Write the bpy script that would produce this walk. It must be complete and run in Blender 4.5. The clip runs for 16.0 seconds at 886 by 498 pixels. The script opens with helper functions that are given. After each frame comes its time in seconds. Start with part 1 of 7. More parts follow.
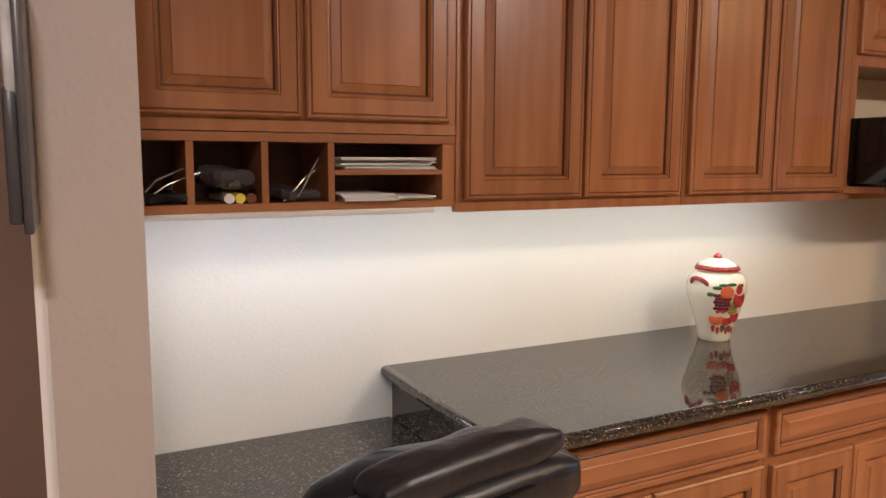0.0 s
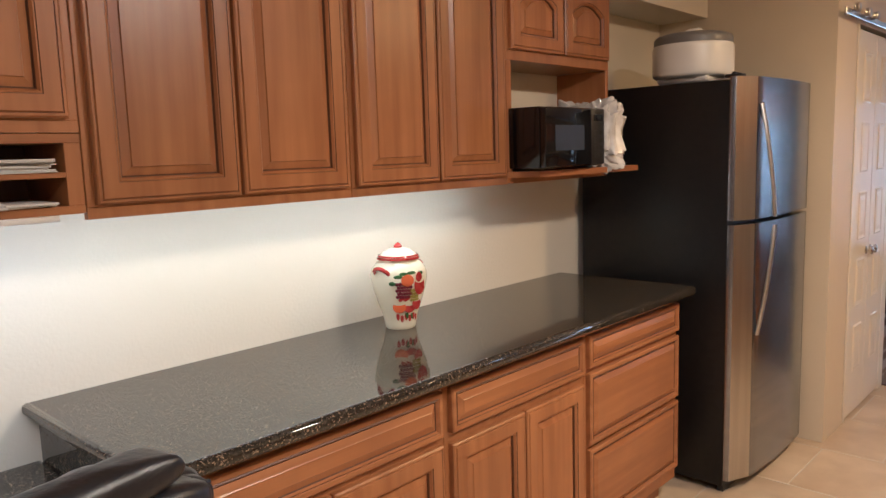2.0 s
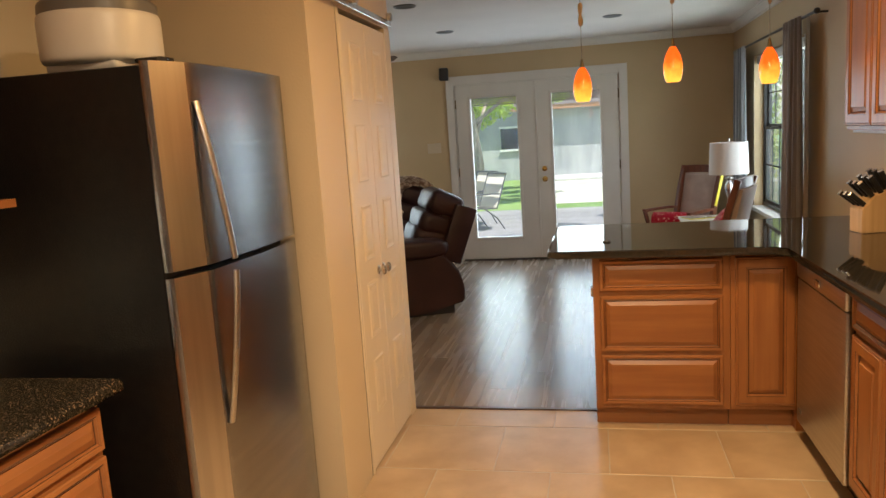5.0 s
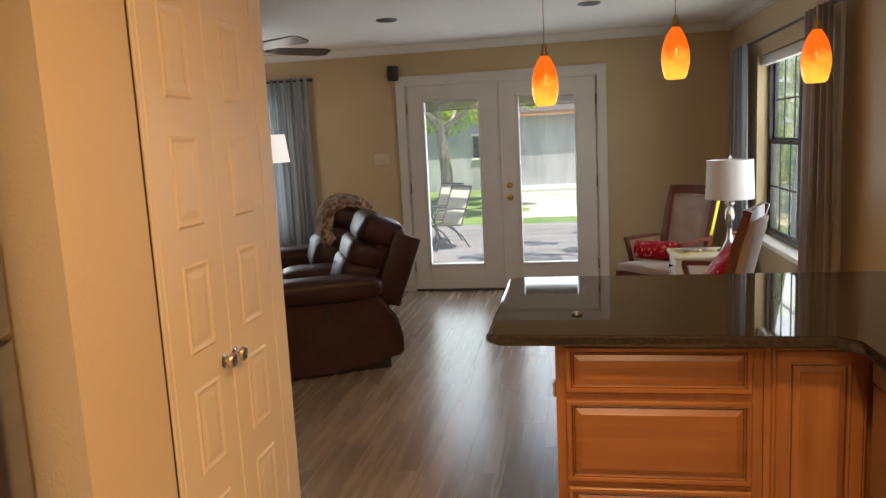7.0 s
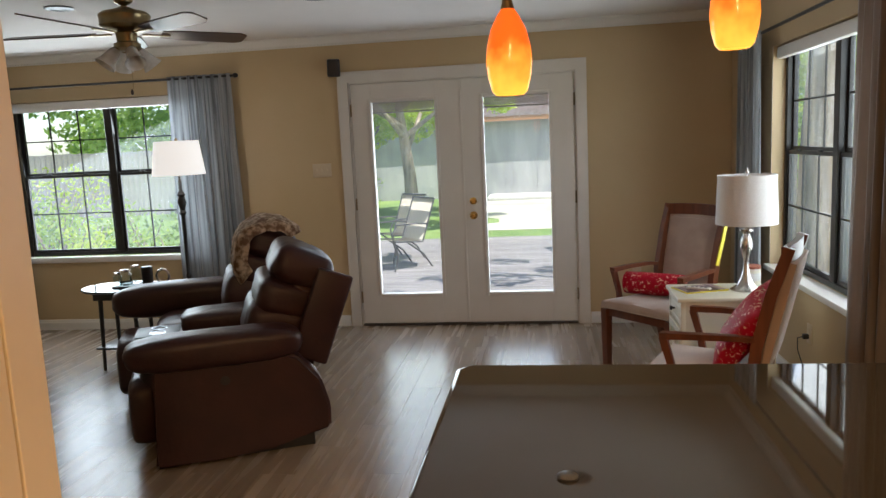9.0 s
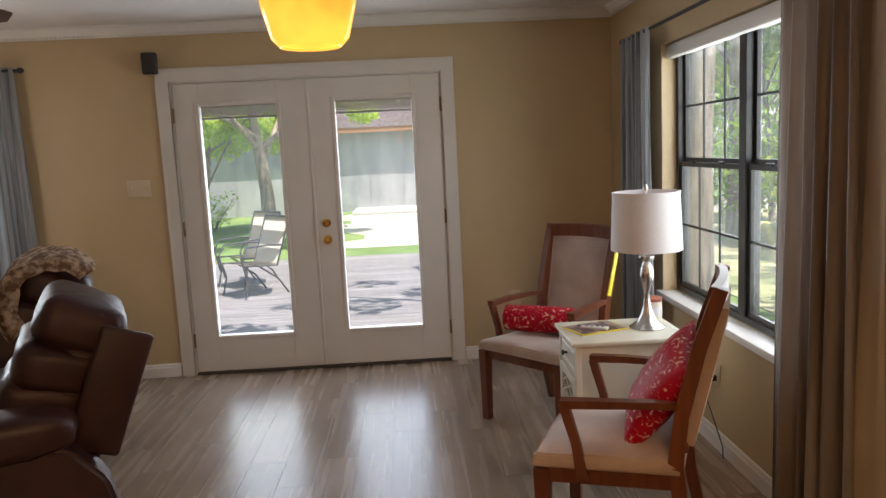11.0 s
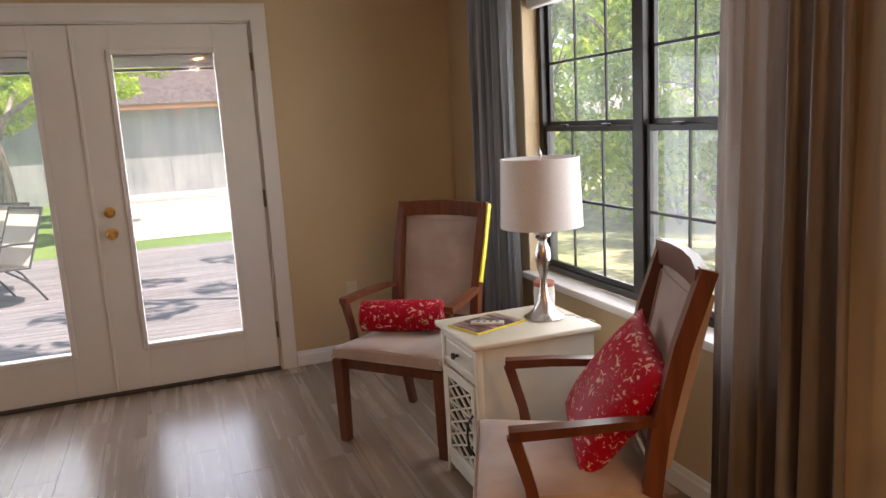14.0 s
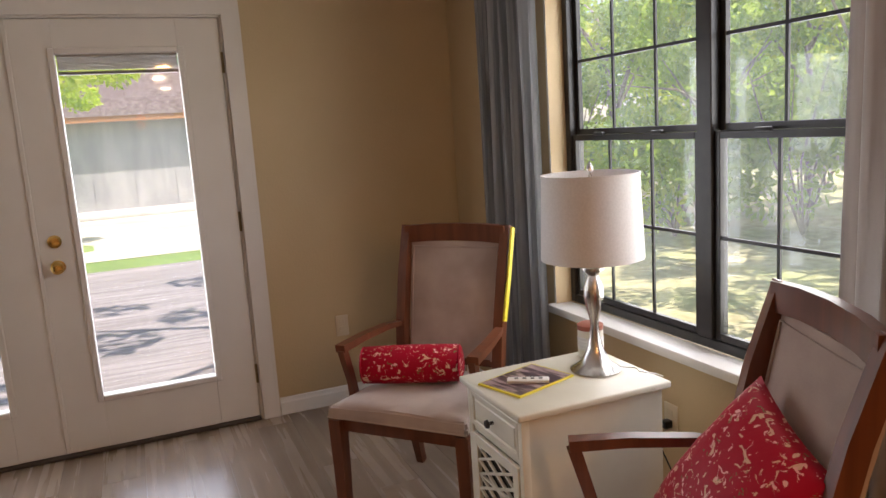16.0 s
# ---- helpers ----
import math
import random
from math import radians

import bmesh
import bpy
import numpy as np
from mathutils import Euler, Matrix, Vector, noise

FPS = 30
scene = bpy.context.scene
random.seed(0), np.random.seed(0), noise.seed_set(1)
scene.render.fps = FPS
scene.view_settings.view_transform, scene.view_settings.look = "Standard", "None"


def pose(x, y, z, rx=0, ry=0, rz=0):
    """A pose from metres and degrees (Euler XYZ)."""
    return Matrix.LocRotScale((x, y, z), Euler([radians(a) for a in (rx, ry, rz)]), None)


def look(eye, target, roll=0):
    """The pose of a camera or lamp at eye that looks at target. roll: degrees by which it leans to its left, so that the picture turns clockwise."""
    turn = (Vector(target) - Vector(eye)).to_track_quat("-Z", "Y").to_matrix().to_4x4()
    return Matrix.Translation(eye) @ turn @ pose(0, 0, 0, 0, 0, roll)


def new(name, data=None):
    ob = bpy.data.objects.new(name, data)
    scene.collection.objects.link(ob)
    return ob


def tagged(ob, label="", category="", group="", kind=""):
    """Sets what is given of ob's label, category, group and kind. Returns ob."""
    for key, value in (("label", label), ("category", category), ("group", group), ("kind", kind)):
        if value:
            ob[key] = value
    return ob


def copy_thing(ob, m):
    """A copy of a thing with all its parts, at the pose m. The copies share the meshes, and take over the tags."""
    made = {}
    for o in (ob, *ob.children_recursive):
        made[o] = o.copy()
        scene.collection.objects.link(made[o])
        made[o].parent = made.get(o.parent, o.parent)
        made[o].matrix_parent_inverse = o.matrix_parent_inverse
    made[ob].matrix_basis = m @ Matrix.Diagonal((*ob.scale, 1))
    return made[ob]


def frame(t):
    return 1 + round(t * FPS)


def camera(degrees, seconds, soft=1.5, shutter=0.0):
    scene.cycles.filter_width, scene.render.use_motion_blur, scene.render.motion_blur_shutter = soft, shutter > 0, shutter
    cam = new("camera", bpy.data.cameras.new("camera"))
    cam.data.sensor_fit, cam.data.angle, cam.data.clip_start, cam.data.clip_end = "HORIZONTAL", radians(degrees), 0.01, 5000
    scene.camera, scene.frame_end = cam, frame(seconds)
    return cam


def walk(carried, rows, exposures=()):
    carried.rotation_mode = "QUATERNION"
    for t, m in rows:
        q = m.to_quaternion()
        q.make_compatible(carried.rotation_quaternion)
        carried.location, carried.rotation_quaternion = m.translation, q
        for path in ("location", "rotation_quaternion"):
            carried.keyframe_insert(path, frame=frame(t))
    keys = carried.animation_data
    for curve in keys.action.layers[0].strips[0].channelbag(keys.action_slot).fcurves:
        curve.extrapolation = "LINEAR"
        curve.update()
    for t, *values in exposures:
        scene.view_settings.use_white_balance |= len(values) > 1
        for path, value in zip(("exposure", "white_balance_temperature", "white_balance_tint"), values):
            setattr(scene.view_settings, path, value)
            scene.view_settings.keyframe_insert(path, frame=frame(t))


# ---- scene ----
cam = camera(62.2, 16.0)
PATH = [
    (0, (1.052, 0.847, 1.491), (1.947, 2.618, 1.244), 0.3),
    (0.5, (1.055, 0.827, 1.491), (2.028, 2.555, 1.236), 0.1),
    (1, (1.094, 0.791, 1.488), (2.211, 2.430, 1.231), -0.3),
    (1.5, (1.147, 0.785, 1.495), (2.420, 2.305, 1.231), -1.0),
    (2, (1.262, 0.798, 1.478), (2.706, 2.157, 1.218), -1.8),
    (2.5, (1.417, 0.861, 1.474), (3.029, 2.016, 1.211), -2.6),
    (3, (1.570, 0.902, 1.481), (3.318, 1.834, 1.207), -3.2),
    (3.5, (1.712, 0.897, 1.490), (3.547, 1.637, 1.199), -3.8),
    (4, (1.916, 0.862, 1.503), (3.805, 1.446, 1.202), -4.1),
    (4.5, (2.141, 0.829, 1.493), (4.061, 1.293, 1.182), -4.3),
    (7, (3.679, 0.770, 1.519), (5.626, 1.121, 1.224), -2.9),
    (7.5, (3.972, 0.747, 1.514), (5.919, 1.098, 1.221), -2.8),
    (8, (4.259, 0.724, 1.518), (6.208, 1.068, 1.230), -2.8),
    (8.5, (4.557, 0.761, 1.514), (6.509, 1.084, 1.222), -2.8),
    (9, (4.843, 0.795, 1.526), (6.803, 1.070, 1.242), -2.7),
    (9.5, (5.080, 0.732, 1.524), (7.050, 0.947, 1.252), -2.5),
    (12, (6.033, 0.832, 1.497), (7.993, 0.571, 1.195), -3.5),
    (12.5, (6.153, 0.893, 1.475), (8.097, 0.554, 1.149), -3.8),
    (13, (6.264, 0.999, 1.468), (8.177, 0.524, 1.128), -3.6),
    (13.5, (6.364, 1.012, 1.459), (8.253, 0.455, 1.113), -3.5),
    (14, (6.481, 1.039, 1.449), (8.332, 0.366, 1.101), -3.2),
    (14.5, (6.613, 1.000, 1.445), (8.426, 0.235, 1.089), -2.9),
    (15, (6.721, 0.989, 1.432), (8.506, 0.162, 1.072), -2.9),
    (15.5, (6.896, 0.971, 1.424), (8.680, 0.139, 1.070), -3.2),
    (16, (7.092, 0.999, 1.451), (8.917, 0.249, 1.125), -3.7),
]
EXPOSURES = [(0, 0.92, 4700, 12), (1.0, 1.0, 4700, 13), (2.0, 1.08, 4560, 9), (2.5, 1.04, 4620, 10), (3.5, 1.0, 5400, 6), (4.0, 1.0, 5300, 6), (4.5, 1.08, 5600, 5), (7, 0.94, 6350, 10), (8.0, 0.95, 6180, 9), (9.5, 1.0, 6050, 10), (12, 1.13, 6500, 18), (16, 1.15, 6700, 21)]
walk(cam, [(t, look(eye, target, roll)) for t, eye, target, roll in PATH], EXPOSURES)

# ---- world, sun, lamps ----
SUN_EL, SUN_AZ = 66.0, 232.0


def sky_and_sun():
    world = bpy.data.worlds.new("world")
    scene.world = world
    world.use_nodes = True
    nt = world.node_tree
    sky = nt.nodes.new("ShaderNodeTexSky")
    sky.sky_type, sky.sun_disc = "NISHITA", False
    sky.sun_elevation, sky.sun_rotation = radians(SUN_EL), radians(90 - SUN_AZ)
    back = nt.nodes["Background"]
    nt.links.new(sky.outputs[0], back.inputs[0])
    back.inputs[1].default_value = 0.15
    sun = bpy.data.lights.new("sun", "SUN")
    sun.energy, sun.angle, sun.color = 4.4, radians(0.6), (1.0, 0.95, 0.86)
    a, e = radians(SUN_AZ), radians(SUN_EL)
    way = Vector((math.cos(a) * math.cos(e), math.sin(a) * math.cos(e), math.sin(e)))
    new("sun", sun).matrix_world = look(way * 30, (0, 0, 0))


def lamp_area(name, eye, target, sx, sy, watts, colour):
    d = bpy.data.lights.new(name, "AREA")
    d.shape, d.size, d.size_y, d.energy, d.color = "RECTANGLE", sx, sy, watts, colour
    ob = new(name, d)
    ob.matrix_world = look(eye, target)
    return ob


def lamp_point(name, place, watts, colour, radius=0.03):
    d = bpy.data.lights.new(name, "SPOT" if name.startswith("pendant") else "POINT")
    d.energy, d.color, d.shadow_soft_size = watts, colour, radius
    if d.type == "SPOT":
        d.spot_size, d.spot_blend = radians(150), 0.6
    ob = new(name, d)
    ob.location = place
    return ob


sky_and_sun()
# undercabinet strips, kitchen downlights, floor lamp, pendants, daylight in the window openings
lamp_area("strip_light", (1.48, 2.42, 1.345), (1.48, 2.66, 0.8), 0.75, 0.05, 1.15, (1.0, 0.88, 0.74))
lamp_area("strip_light", (2.60, 2.46, 1.345), (2.60, 2.72, 0.85), 1.50, 0.05, 1.75, (1.0, 0.87, 0.64))
for kx, ky, kw in ((0.9, 0.3, 18), (3.0, 0.5, 25), (4.7, 0.5, 17)):
    lamp_area("downlight_lamp", (kx, ky, 2.425), (kx, ky, 0), 0.14, 0.14, kw, {0.9: (1.0, 0.74, 0.50), 3.0: (1.0, 0.70, 0.41), 4.7: (1.0, 0.53, 0.165)}[kx])
for kx, ky in ((6.45, 0.86), (6.45, 0.40), (6.45, -0.06)):
    lamp_point("pendant_lamp", (kx, ky, 1.60), 4.2, (1.0, 0.60, 0.28), 0.04)
lamp_point("floor_lamp_bulb", (10.05, 3.49, 1.52), 1.5, (1.0, 0.85, 0.7), 0.05)
lamp_area("door_daylight", (11.02, 1.45, 1.1), (6, 1.45, 0.6), 1.5, 1.7, 16, (0.85, 0.93, 1.0))
lamp_area("window_daylight", (9.01, -0.92, 1.33), (9.01, 4, 0.5), 1.6, 1.35, 16, (0.92, 0.96, 0.96))
lamp_area("window_daylight", (11.05, 4.57, 1.35), (7, 4.3, 0.6), 1.7, 1.35, 31, (0.88, 0.95, 0.97))


# ---- materials ----
def mat(name, c1, c2=None, scale=(8, 8, 8), rough=0.5, metal=0.0, bump=0.0, bump_scale=60.0, c3=None, c3_scale=1.5, vary=0.0,
        emit=None, strength=0.0, rough_var=0.0, spec=0.5, detail=6.0, sheen=0.0, coat=0.0, lo=0.35, hi=0.65, stretch_bump=False):
    m = bpy.data.materials.new(name)
    m.use_nodes = True
    nt = m.node_tree
    b = nt.nodes["Principled BSDF"]
    L = nt.links.new
    b.inputs["Roughness"].default_value, b.inputs["Metallic"].default_value = rough, metal
    b.inputs["Specular IOR Level"].default_value = spec
    b.inputs["Sheen Weight"].default_value, b.inputs["Coat Weight"].default_value = sheen, coat
    tc = nt.nodes.new("ShaderNodeTexCoord")
    mp = nt.nodes.new("ShaderNodeMapping")
    mp.inputs["Scale"].default_value = scale
    L(tc.outputs["Object"], mp.inputs[0])
    info = nt.nodes.new("ShaderNodeObjectInfo")
    if vary:
        off = nt.nodes.new("ShaderNodeVectorMath")
        off.operation = "ADD"
        mul = nt.nodes.new("ShaderNodeMath")
        mul.operation = "MULTIPLY"
        mul.inputs[1].default_value = 37.0
        L(info.outputs["Random"], mul.inputs[0])
        L(tc.outputs["Object"], off.inputs[0])
        L(mul.outputs[0], off.inputs[1])
        L(off.outputs[0], mp.inputs[0])
    out = None
    if c2 is not None:
        n = nt.nodes.new("ShaderNodeTexNoise")
        n.inputs["Scale"].default_value, n.inputs["Detail"].default_value = 1.0, detail
        L(mp.outputs[0], n.inputs["Vector"])
        r = nt.nodes.new("ShaderNodeValToRGB")
        r.color_ramp.elements[0].position, r.color_ramp.elements[1].position = lo, hi
        r.color_ramp.elements[0].color, r.color_ramp.elements[1].color = (*c1, 1), (*c2, 1)
        L(n.outputs[0], r.inputs[0])
        out = r.outputs[0]
        if rough_var:
            ma = nt.nodes.new("ShaderNodeMapRange")
            ma.inputs[3].default_value, ma.inputs[4].default_value = max(0.02, rough - rough_var), rough + rough_var
            L(n.outputs[0], ma.inputs[0])
            L(ma.outputs[0], b.inputs["Roughness"])
    if c3 is not None:
        n3 = nt.nodes.new("ShaderNodeTexNoise")
        n3.inputs["Scale"].default_value = c3_scale
        n3.inputs["Detail"].default_value = 3.0
        L(tc.outputs["Object"], n3.inputs["Vector"])
        r3 = nt.nodes.new("ShaderNodeMapRange")
        r3.inputs[1].default_value, r3.inputs[2].default_value = 0.45, 0.75
        r3.inputs[4].default_value = 0.6
        L(n3.outputs[0], r3.inputs[0])
        mx = nt.nodes.new("ShaderNodeMixRGB")
        L(r3.outputs[0], mx.inputs[0])
        if out is not None:
            L(out, mx.inputs[1])
        else:
            mx.inputs[1].default_value = (*c1, 1)
        mx.inputs[2].default_value = (*c3, 1)
        out = mx.outputs[0]
    if vary:
        hv = nt.nodes.new("ShaderNodeHueSaturation")
        mr = nt.nodes.new("ShaderNodeMapRange")
        mr.inputs[3].default_value, mr.inputs[4].default_value = 1 - vary, 1 + vary
        L(info.outputs["Random"], mr.inputs[0])
        L(mr.outputs[0], hv.inputs["Value"])
        if out is not None:
            L(out, hv.inputs["Color"])
        else:
            hv.inputs["Color"].default_value = (*c1, 1)
        out = hv.outputs[0]
    if out is not None:
        L(out, b.inputs["Base Color"])
    else:
        b.inputs["Base Color"].default_value = (*c1, 1)
    if bump:
        nb = nt.nodes.new("ShaderNodeTexNoise")
        nb.inputs["Scale"].default_value, nb.inputs["Detail"].default_value = (1.0 if stretch_bump else bump_scale), 5.0
        L((mp if stretch_bump else tc).outputs[0 if stretch_bump else "Object"], nb.inputs["Vector"])
        bp = nt.nodes.new("ShaderNodeBump")
        bp.inputs["Strength"].default_value, bp.inputs["Distance"].default_value = bump, 0.004
        L(nb.outputs[0], bp.inputs["Height"])
        L(bp.outputs[0], b.inputs["Normal"])
    if emit:
        b.inputs["Emission Color"].default_value = (*emit, 1)
        b.inputs["Emission Strength"].default_value = strength
    return m


def wood(name, c1, c2, axis="z", rough=0.35, vary=0.08, coat=0.0, fine=38.0, c3=None):
    s = {"x": (1.6, fine, fine), "y": (fine, 1.6, fine), "z": (fine, fine, 1.6)}[axis]
    return mat(name, c1, c2, s, rough, bump=0.08, stretch_bump=True, vary=vary, coat=coat, c3=c3, c3_scale=3.0, rough_var=0.06)


def speckled(name, base, spots, rough):
    """Dark polished stone with tan and grey flecks."""
    m = bpy.data.materials.new(name)
    m.use_nodes = True
    nt, L = m.node_tree, m.node_tree.links.new
    b = nt.nodes["Principled BSDF"]
    tc = nt.nodes.new("ShaderNodeTexCoord")
    col = None
    for sc, c, lo, hi in spots:
        v = nt.nodes.new("ShaderNodeTexNoise")
        v.inputs["Scale"].default_value, v.inputs["Detail"].default_value = sc, 2.0
        L(tc.outputs["Object"], v.inputs["Vector"])
        r = nt.nodes.new("ShaderNodeMapRange")
        r.inputs[1].default_value, r.inputs[2].default_value = lo, hi
        L(v.outputs[0], r.inputs[0])
        mx = nt.nodes.new("ShaderNodeMixRGB")
        L(r.outputs[0], mx.inputs[0])
        if col is None:
            mx.inputs[1].default_value = (*base, 1)
        else:
            L(col, mx.inputs[1])
        mx.inputs[2].default_value = (*c, 1)
        col = mx.outputs[0]
    L(col, b.inputs["Base Color"])
    b.inputs["Roughness"].default_value = rough
    b.inputs["Specular IOR Level"].default_value = 0.6
    return m


def glass(name, tint=(1, 1, 1), gloss=0.9, haze=0.0):
    m = bpy.data.materials.new(name)
    m.use_nodes = True
    nt, L = m.node_tree, m.node_tree.links.new
    nt.nodes.clear()
    o = nt.nodes.new("ShaderNodeOutputMaterial")
    t = nt.nodes.new("ShaderNodeBsdfTransparent")
    t.inputs[0].default_value = (*tint, 1)
    g = nt.nodes.new("ShaderNodeBsdfGlossy")
    g.inputs["Roughness"].default_value = 0.02
    f = nt.nodes.new("ShaderNodeLayerWeight")
    f.inputs[0].default_value = 0.5
    po = nt.nodes.new("ShaderNodeMath")
    po.operation = "POWER"
    po.inputs[1].default_value = 5.0
    L(f.outputs["Facing"], po.inputs[0])
    mu = nt.nodes.new("ShaderNodeMath")
    mu.operation = "MULTIPLY_ADD"
    mu.inputs[1].default_value, mu.inputs[2].default_value = gloss, 0.035
    mx = nt.nodes.new("ShaderNodeMixShader")
    L(po.outputs[0], mu.inputs[0])
    L(mu.outputs[0], mx.inputs[0])
    L(t.outputs[0], mx.inputs[1])
    L(g.outputs[0], mx.inputs[2])
    if haze:      # a pale veil that lightens the view: glare haze put into the glass, uneven
        tr = nt.nodes.new("ShaderNodeBsdfTranslucent")
        tr.inputs[0].default_value = (0.90, 0.96, 0.97, 1)
        tc = nt.nodes.new("ShaderNodeTexCoord")
        n = nt.nodes.new("ShaderNodeTexNoise")
        n.inputs["Scale"].default_value, n.inputs["Detail"].default_value = 2.2, 4.0
        L(tc.outputs["Object"], n.inputs["Vector"])
        r = nt.nodes.new("ShaderNodeMapRange")
        r.inputs[1].default_value, r.inputs[2].default_value = 0.3, 0.7
        r.inputs[3].default_value, r.inputs[4].default_value = haze * 0.5, haze * 1.5
        m2 = nt.nodes.new("ShaderNodeMixShader")
        L(n.outputs[0], r.inputs[0])
        L(r.outputs[0], m2.inputs[0])
        L(mx.outputs[0], m2.inputs[1])
        L(tr.outputs[0], m2.inputs[2])
        L(m2.outputs[0], o.inputs[0])
        return m
    L(mx.outputs[0], o.inputs[0])
    return m


def leafmat(name, c1, c2):
    m = bpy.data.materials.new(name)
    m.use_nodes = True
    nt, L = m.node_tree, m.node_tree.links.new
    b = nt.nodes["Principled BSDF"]
    g = nt.nodes.new("ShaderNodeNewGeometry")
    r = nt.nodes.new("ShaderNodeValToRGB")
    r.color_ramp.elements[0].color, r.color_ramp.elements[1].color = (*c1, 1), (*c2, 1)
    L(g.outputs["Random Per Island"], r.inputs[0])
    L(r.outputs[0], b.inputs["Base Color"])
    b.inputs["Roughness"].default_value = 0.5
    tr = nt.nodes.new("ShaderNodeBsdfTranslucent")
    hs = nt.nodes.new("ShaderNodeHueSaturation")
    hs.inputs["Hue"].default_value, hs.inputs["Saturation"].default_value, hs.inputs["Value"].default_value = 0.485, 1.05, 1.5
    L(r.outputs[0], hs.inputs["Color"])
    L(hs.outputs[0], tr.inputs[0])
    mx = nt.nodes.new("ShaderNodeMixShader")
    mx.inputs[0].default_value = 0.65
    L(b.outputs[0], mx.inputs[1])
    L(tr.outputs[0], mx.inputs[2])
    L(mx.outputs[0], nt.nodes["Material Output"].inputs[0])
    return m


def glow(name, low, high, z0, z1, strength, veins=None):
    """Lit art glass: yellow where the bulb sits, deeper above."""
    m = bpy.data.materials.new(name)
    m.use_nodes = True
    nt, L = m.node_tree, m.node_tree.links.new
    b = nt.nodes["Principled BSDF"]
    tc = nt.nodes.new("ShaderNodeTexCoord")
    sp = nt.nodes.new("ShaderNodeSeparateXYZ")
    L(tc.outputs["Object"], sp.inputs[0])
    n = nt.nodes.new("ShaderNodeTexNoise")
    n.inputs["Scale"].default_value = 22.0
    L(tc.outputs["Object"], n.inputs["Vector"])
    ad = nt.nodes.new("ShaderNodeMath")
    ad.operation = "MULTIPLY_ADD"
    ad.inputs[1].default_value = 0.13 if veins else 0.0
    L(n.outputs[0], ad.inputs[0])
    L(sp.outputs[2], ad.inputs[2])
    mr = nt.nodes.new("ShaderNodeMapRange")
    mr.inputs[1].default_value, mr.inputs[2].default_value = z0, z1
    L(ad.outputs[0], mr.inputs[0])
    r = nt.nodes.new("ShaderNodeValToRGB")
    r.color_ramp.elements[0].color, r.color_ramp.elements[1].color = (*low, 1), (*high, 1)
    L(mr.outputs[0], r.inputs[0])
    L(r.outputs[0], b.inputs["Emission Color"])
    b.inputs["Emission Strength"].default_value = strength
    b.inputs["Base Color"].default_value = (*high, 1)
    b.inputs["Roughness"].default_value = 0.15
    return m


M_CAB = wood("cabinet_maple", (0.280, 0.110, 0.034), (0.380, 0.162, 0.053), "z", 0.32, 0.10, c3=(0.23, 0.092, 0.033), fine=26)
M_CABX = wood("cabinet_maple_cross", (0.280, 0.110, 0.034), (0.380, 0.162, 0.053), "x", 0.32, 0.10, c3=(0.23, 0.092, 0.033), fine=26)
# Dark glaze lines in panel grooves, with the step's shadow put into the colour.
M_GLAZE_SHADE = mat("cabinet_glaze_shade", (0.085, 0.032, 0.014), rough=0.45)
# Cabinet maple darkened: the shade inside the pigeonholes is put into the colour.
M_INNER = wood("cabinet_interior_shaded", (0.08, 0.033, 0.015), (0.11, 0.048, 0.022), "z", 0.5)
M_GRANITE = speckled("granite", (0.020, 0.020, 0.018), [(230, (0.085, 0.060, 0.040), 0.60, 0.72), (70, (0.036, 0.031, 0.026), 0.45, 0.64), (330, (0.004, 0.004, 0.004), 0.58, 0.7)], 0.035)
M_GRANITE_DESK = speckled("granite_desk", (0.026, 0.022, 0.017), [(190, (0.27, 0.20, 0.125), 0.585, 0.66), (90, (0.060, 0.051, 0.040), 0.50, 0.66), (360, (0.004, 0.004, 0.004), 0.58, 0.7)], 0.05)
M_KWALL = mat("kitchen_wall_paint", (0.675, 0.62, 0.505), (0.715, 0.66, 0.545), (1.2, 1.2, 1.2), 0.6, bump=0.25, bump_scale=90)
M_TAN = mat("tan_wall_paint", (0.50, 0.375, 0.21), (0.54, 0.41, 0.24), (1.2, 1.2, 1.2), 0.55, bump=0.25, bump_scale=90)
M_CEIL = mat("ceiling_paint", (0.74, 0.70, 0.66), (0.78, 0.74, 0.70), (2, 2, 2), 0.8, bump=0.3, bump_scale=70)
M_WHITE = mat("white_paint", (0.74, 0.72, 0.68), (0.78, 0.76, 0.72), (3, 3, 3), 0.38, bump=0.05, bump_scale=40)
# White closet doors: the cream tint is warm lamp light put into the colour.
M_CLOSETDOOR = mat("warm_lit_white_door_paint", (0.72, 0.65, 0.52), (0.76, 0.69, 0.56), (3, 3, 3), 0.36, bump=0.05, bump_scale=40)
# White paint darkened: the backlit doors' shade is put into the colour.
M_DOORW = mat("backlit_door_white", (0.64, 0.605, 0.555), (0.68, 0.645, 0.595), (3, 3, 3), 0.38, bump=0.05, bump_scale=40)
M_TILE = mat("stone_tile", (0.48, 0.37, 0.25), (0.60, 0.48, 0.34), (5, 5, 5), 0.32, bump=0.12, bump_scale=30, c3=(0.40, 0.29, 0.19), c3_scale=3.5, vary=0.07)
M_GROUT = mat("grout", (0.20, 0.14, 0.09), (0.26, 0.19, 0.12), (30, 30, 30), 0.8)
M_PLANK = mat("grey_oak_plank", (0.205, 0.152, 0.112), (0.315, 0.25, 0.19), (0.9, 19, 19), 0.27, bump=0.05, stretch_bump=True, c3=(0.17, 0.12, 0.085), c3_scale=2.2, vary=0.17, rough_var=0.04, detail=8, lo=0.3, hi=0.7)
M_SUBFLOOR = mat("subfloor", (0.05, 0.035, 0.025), rough=0.8)
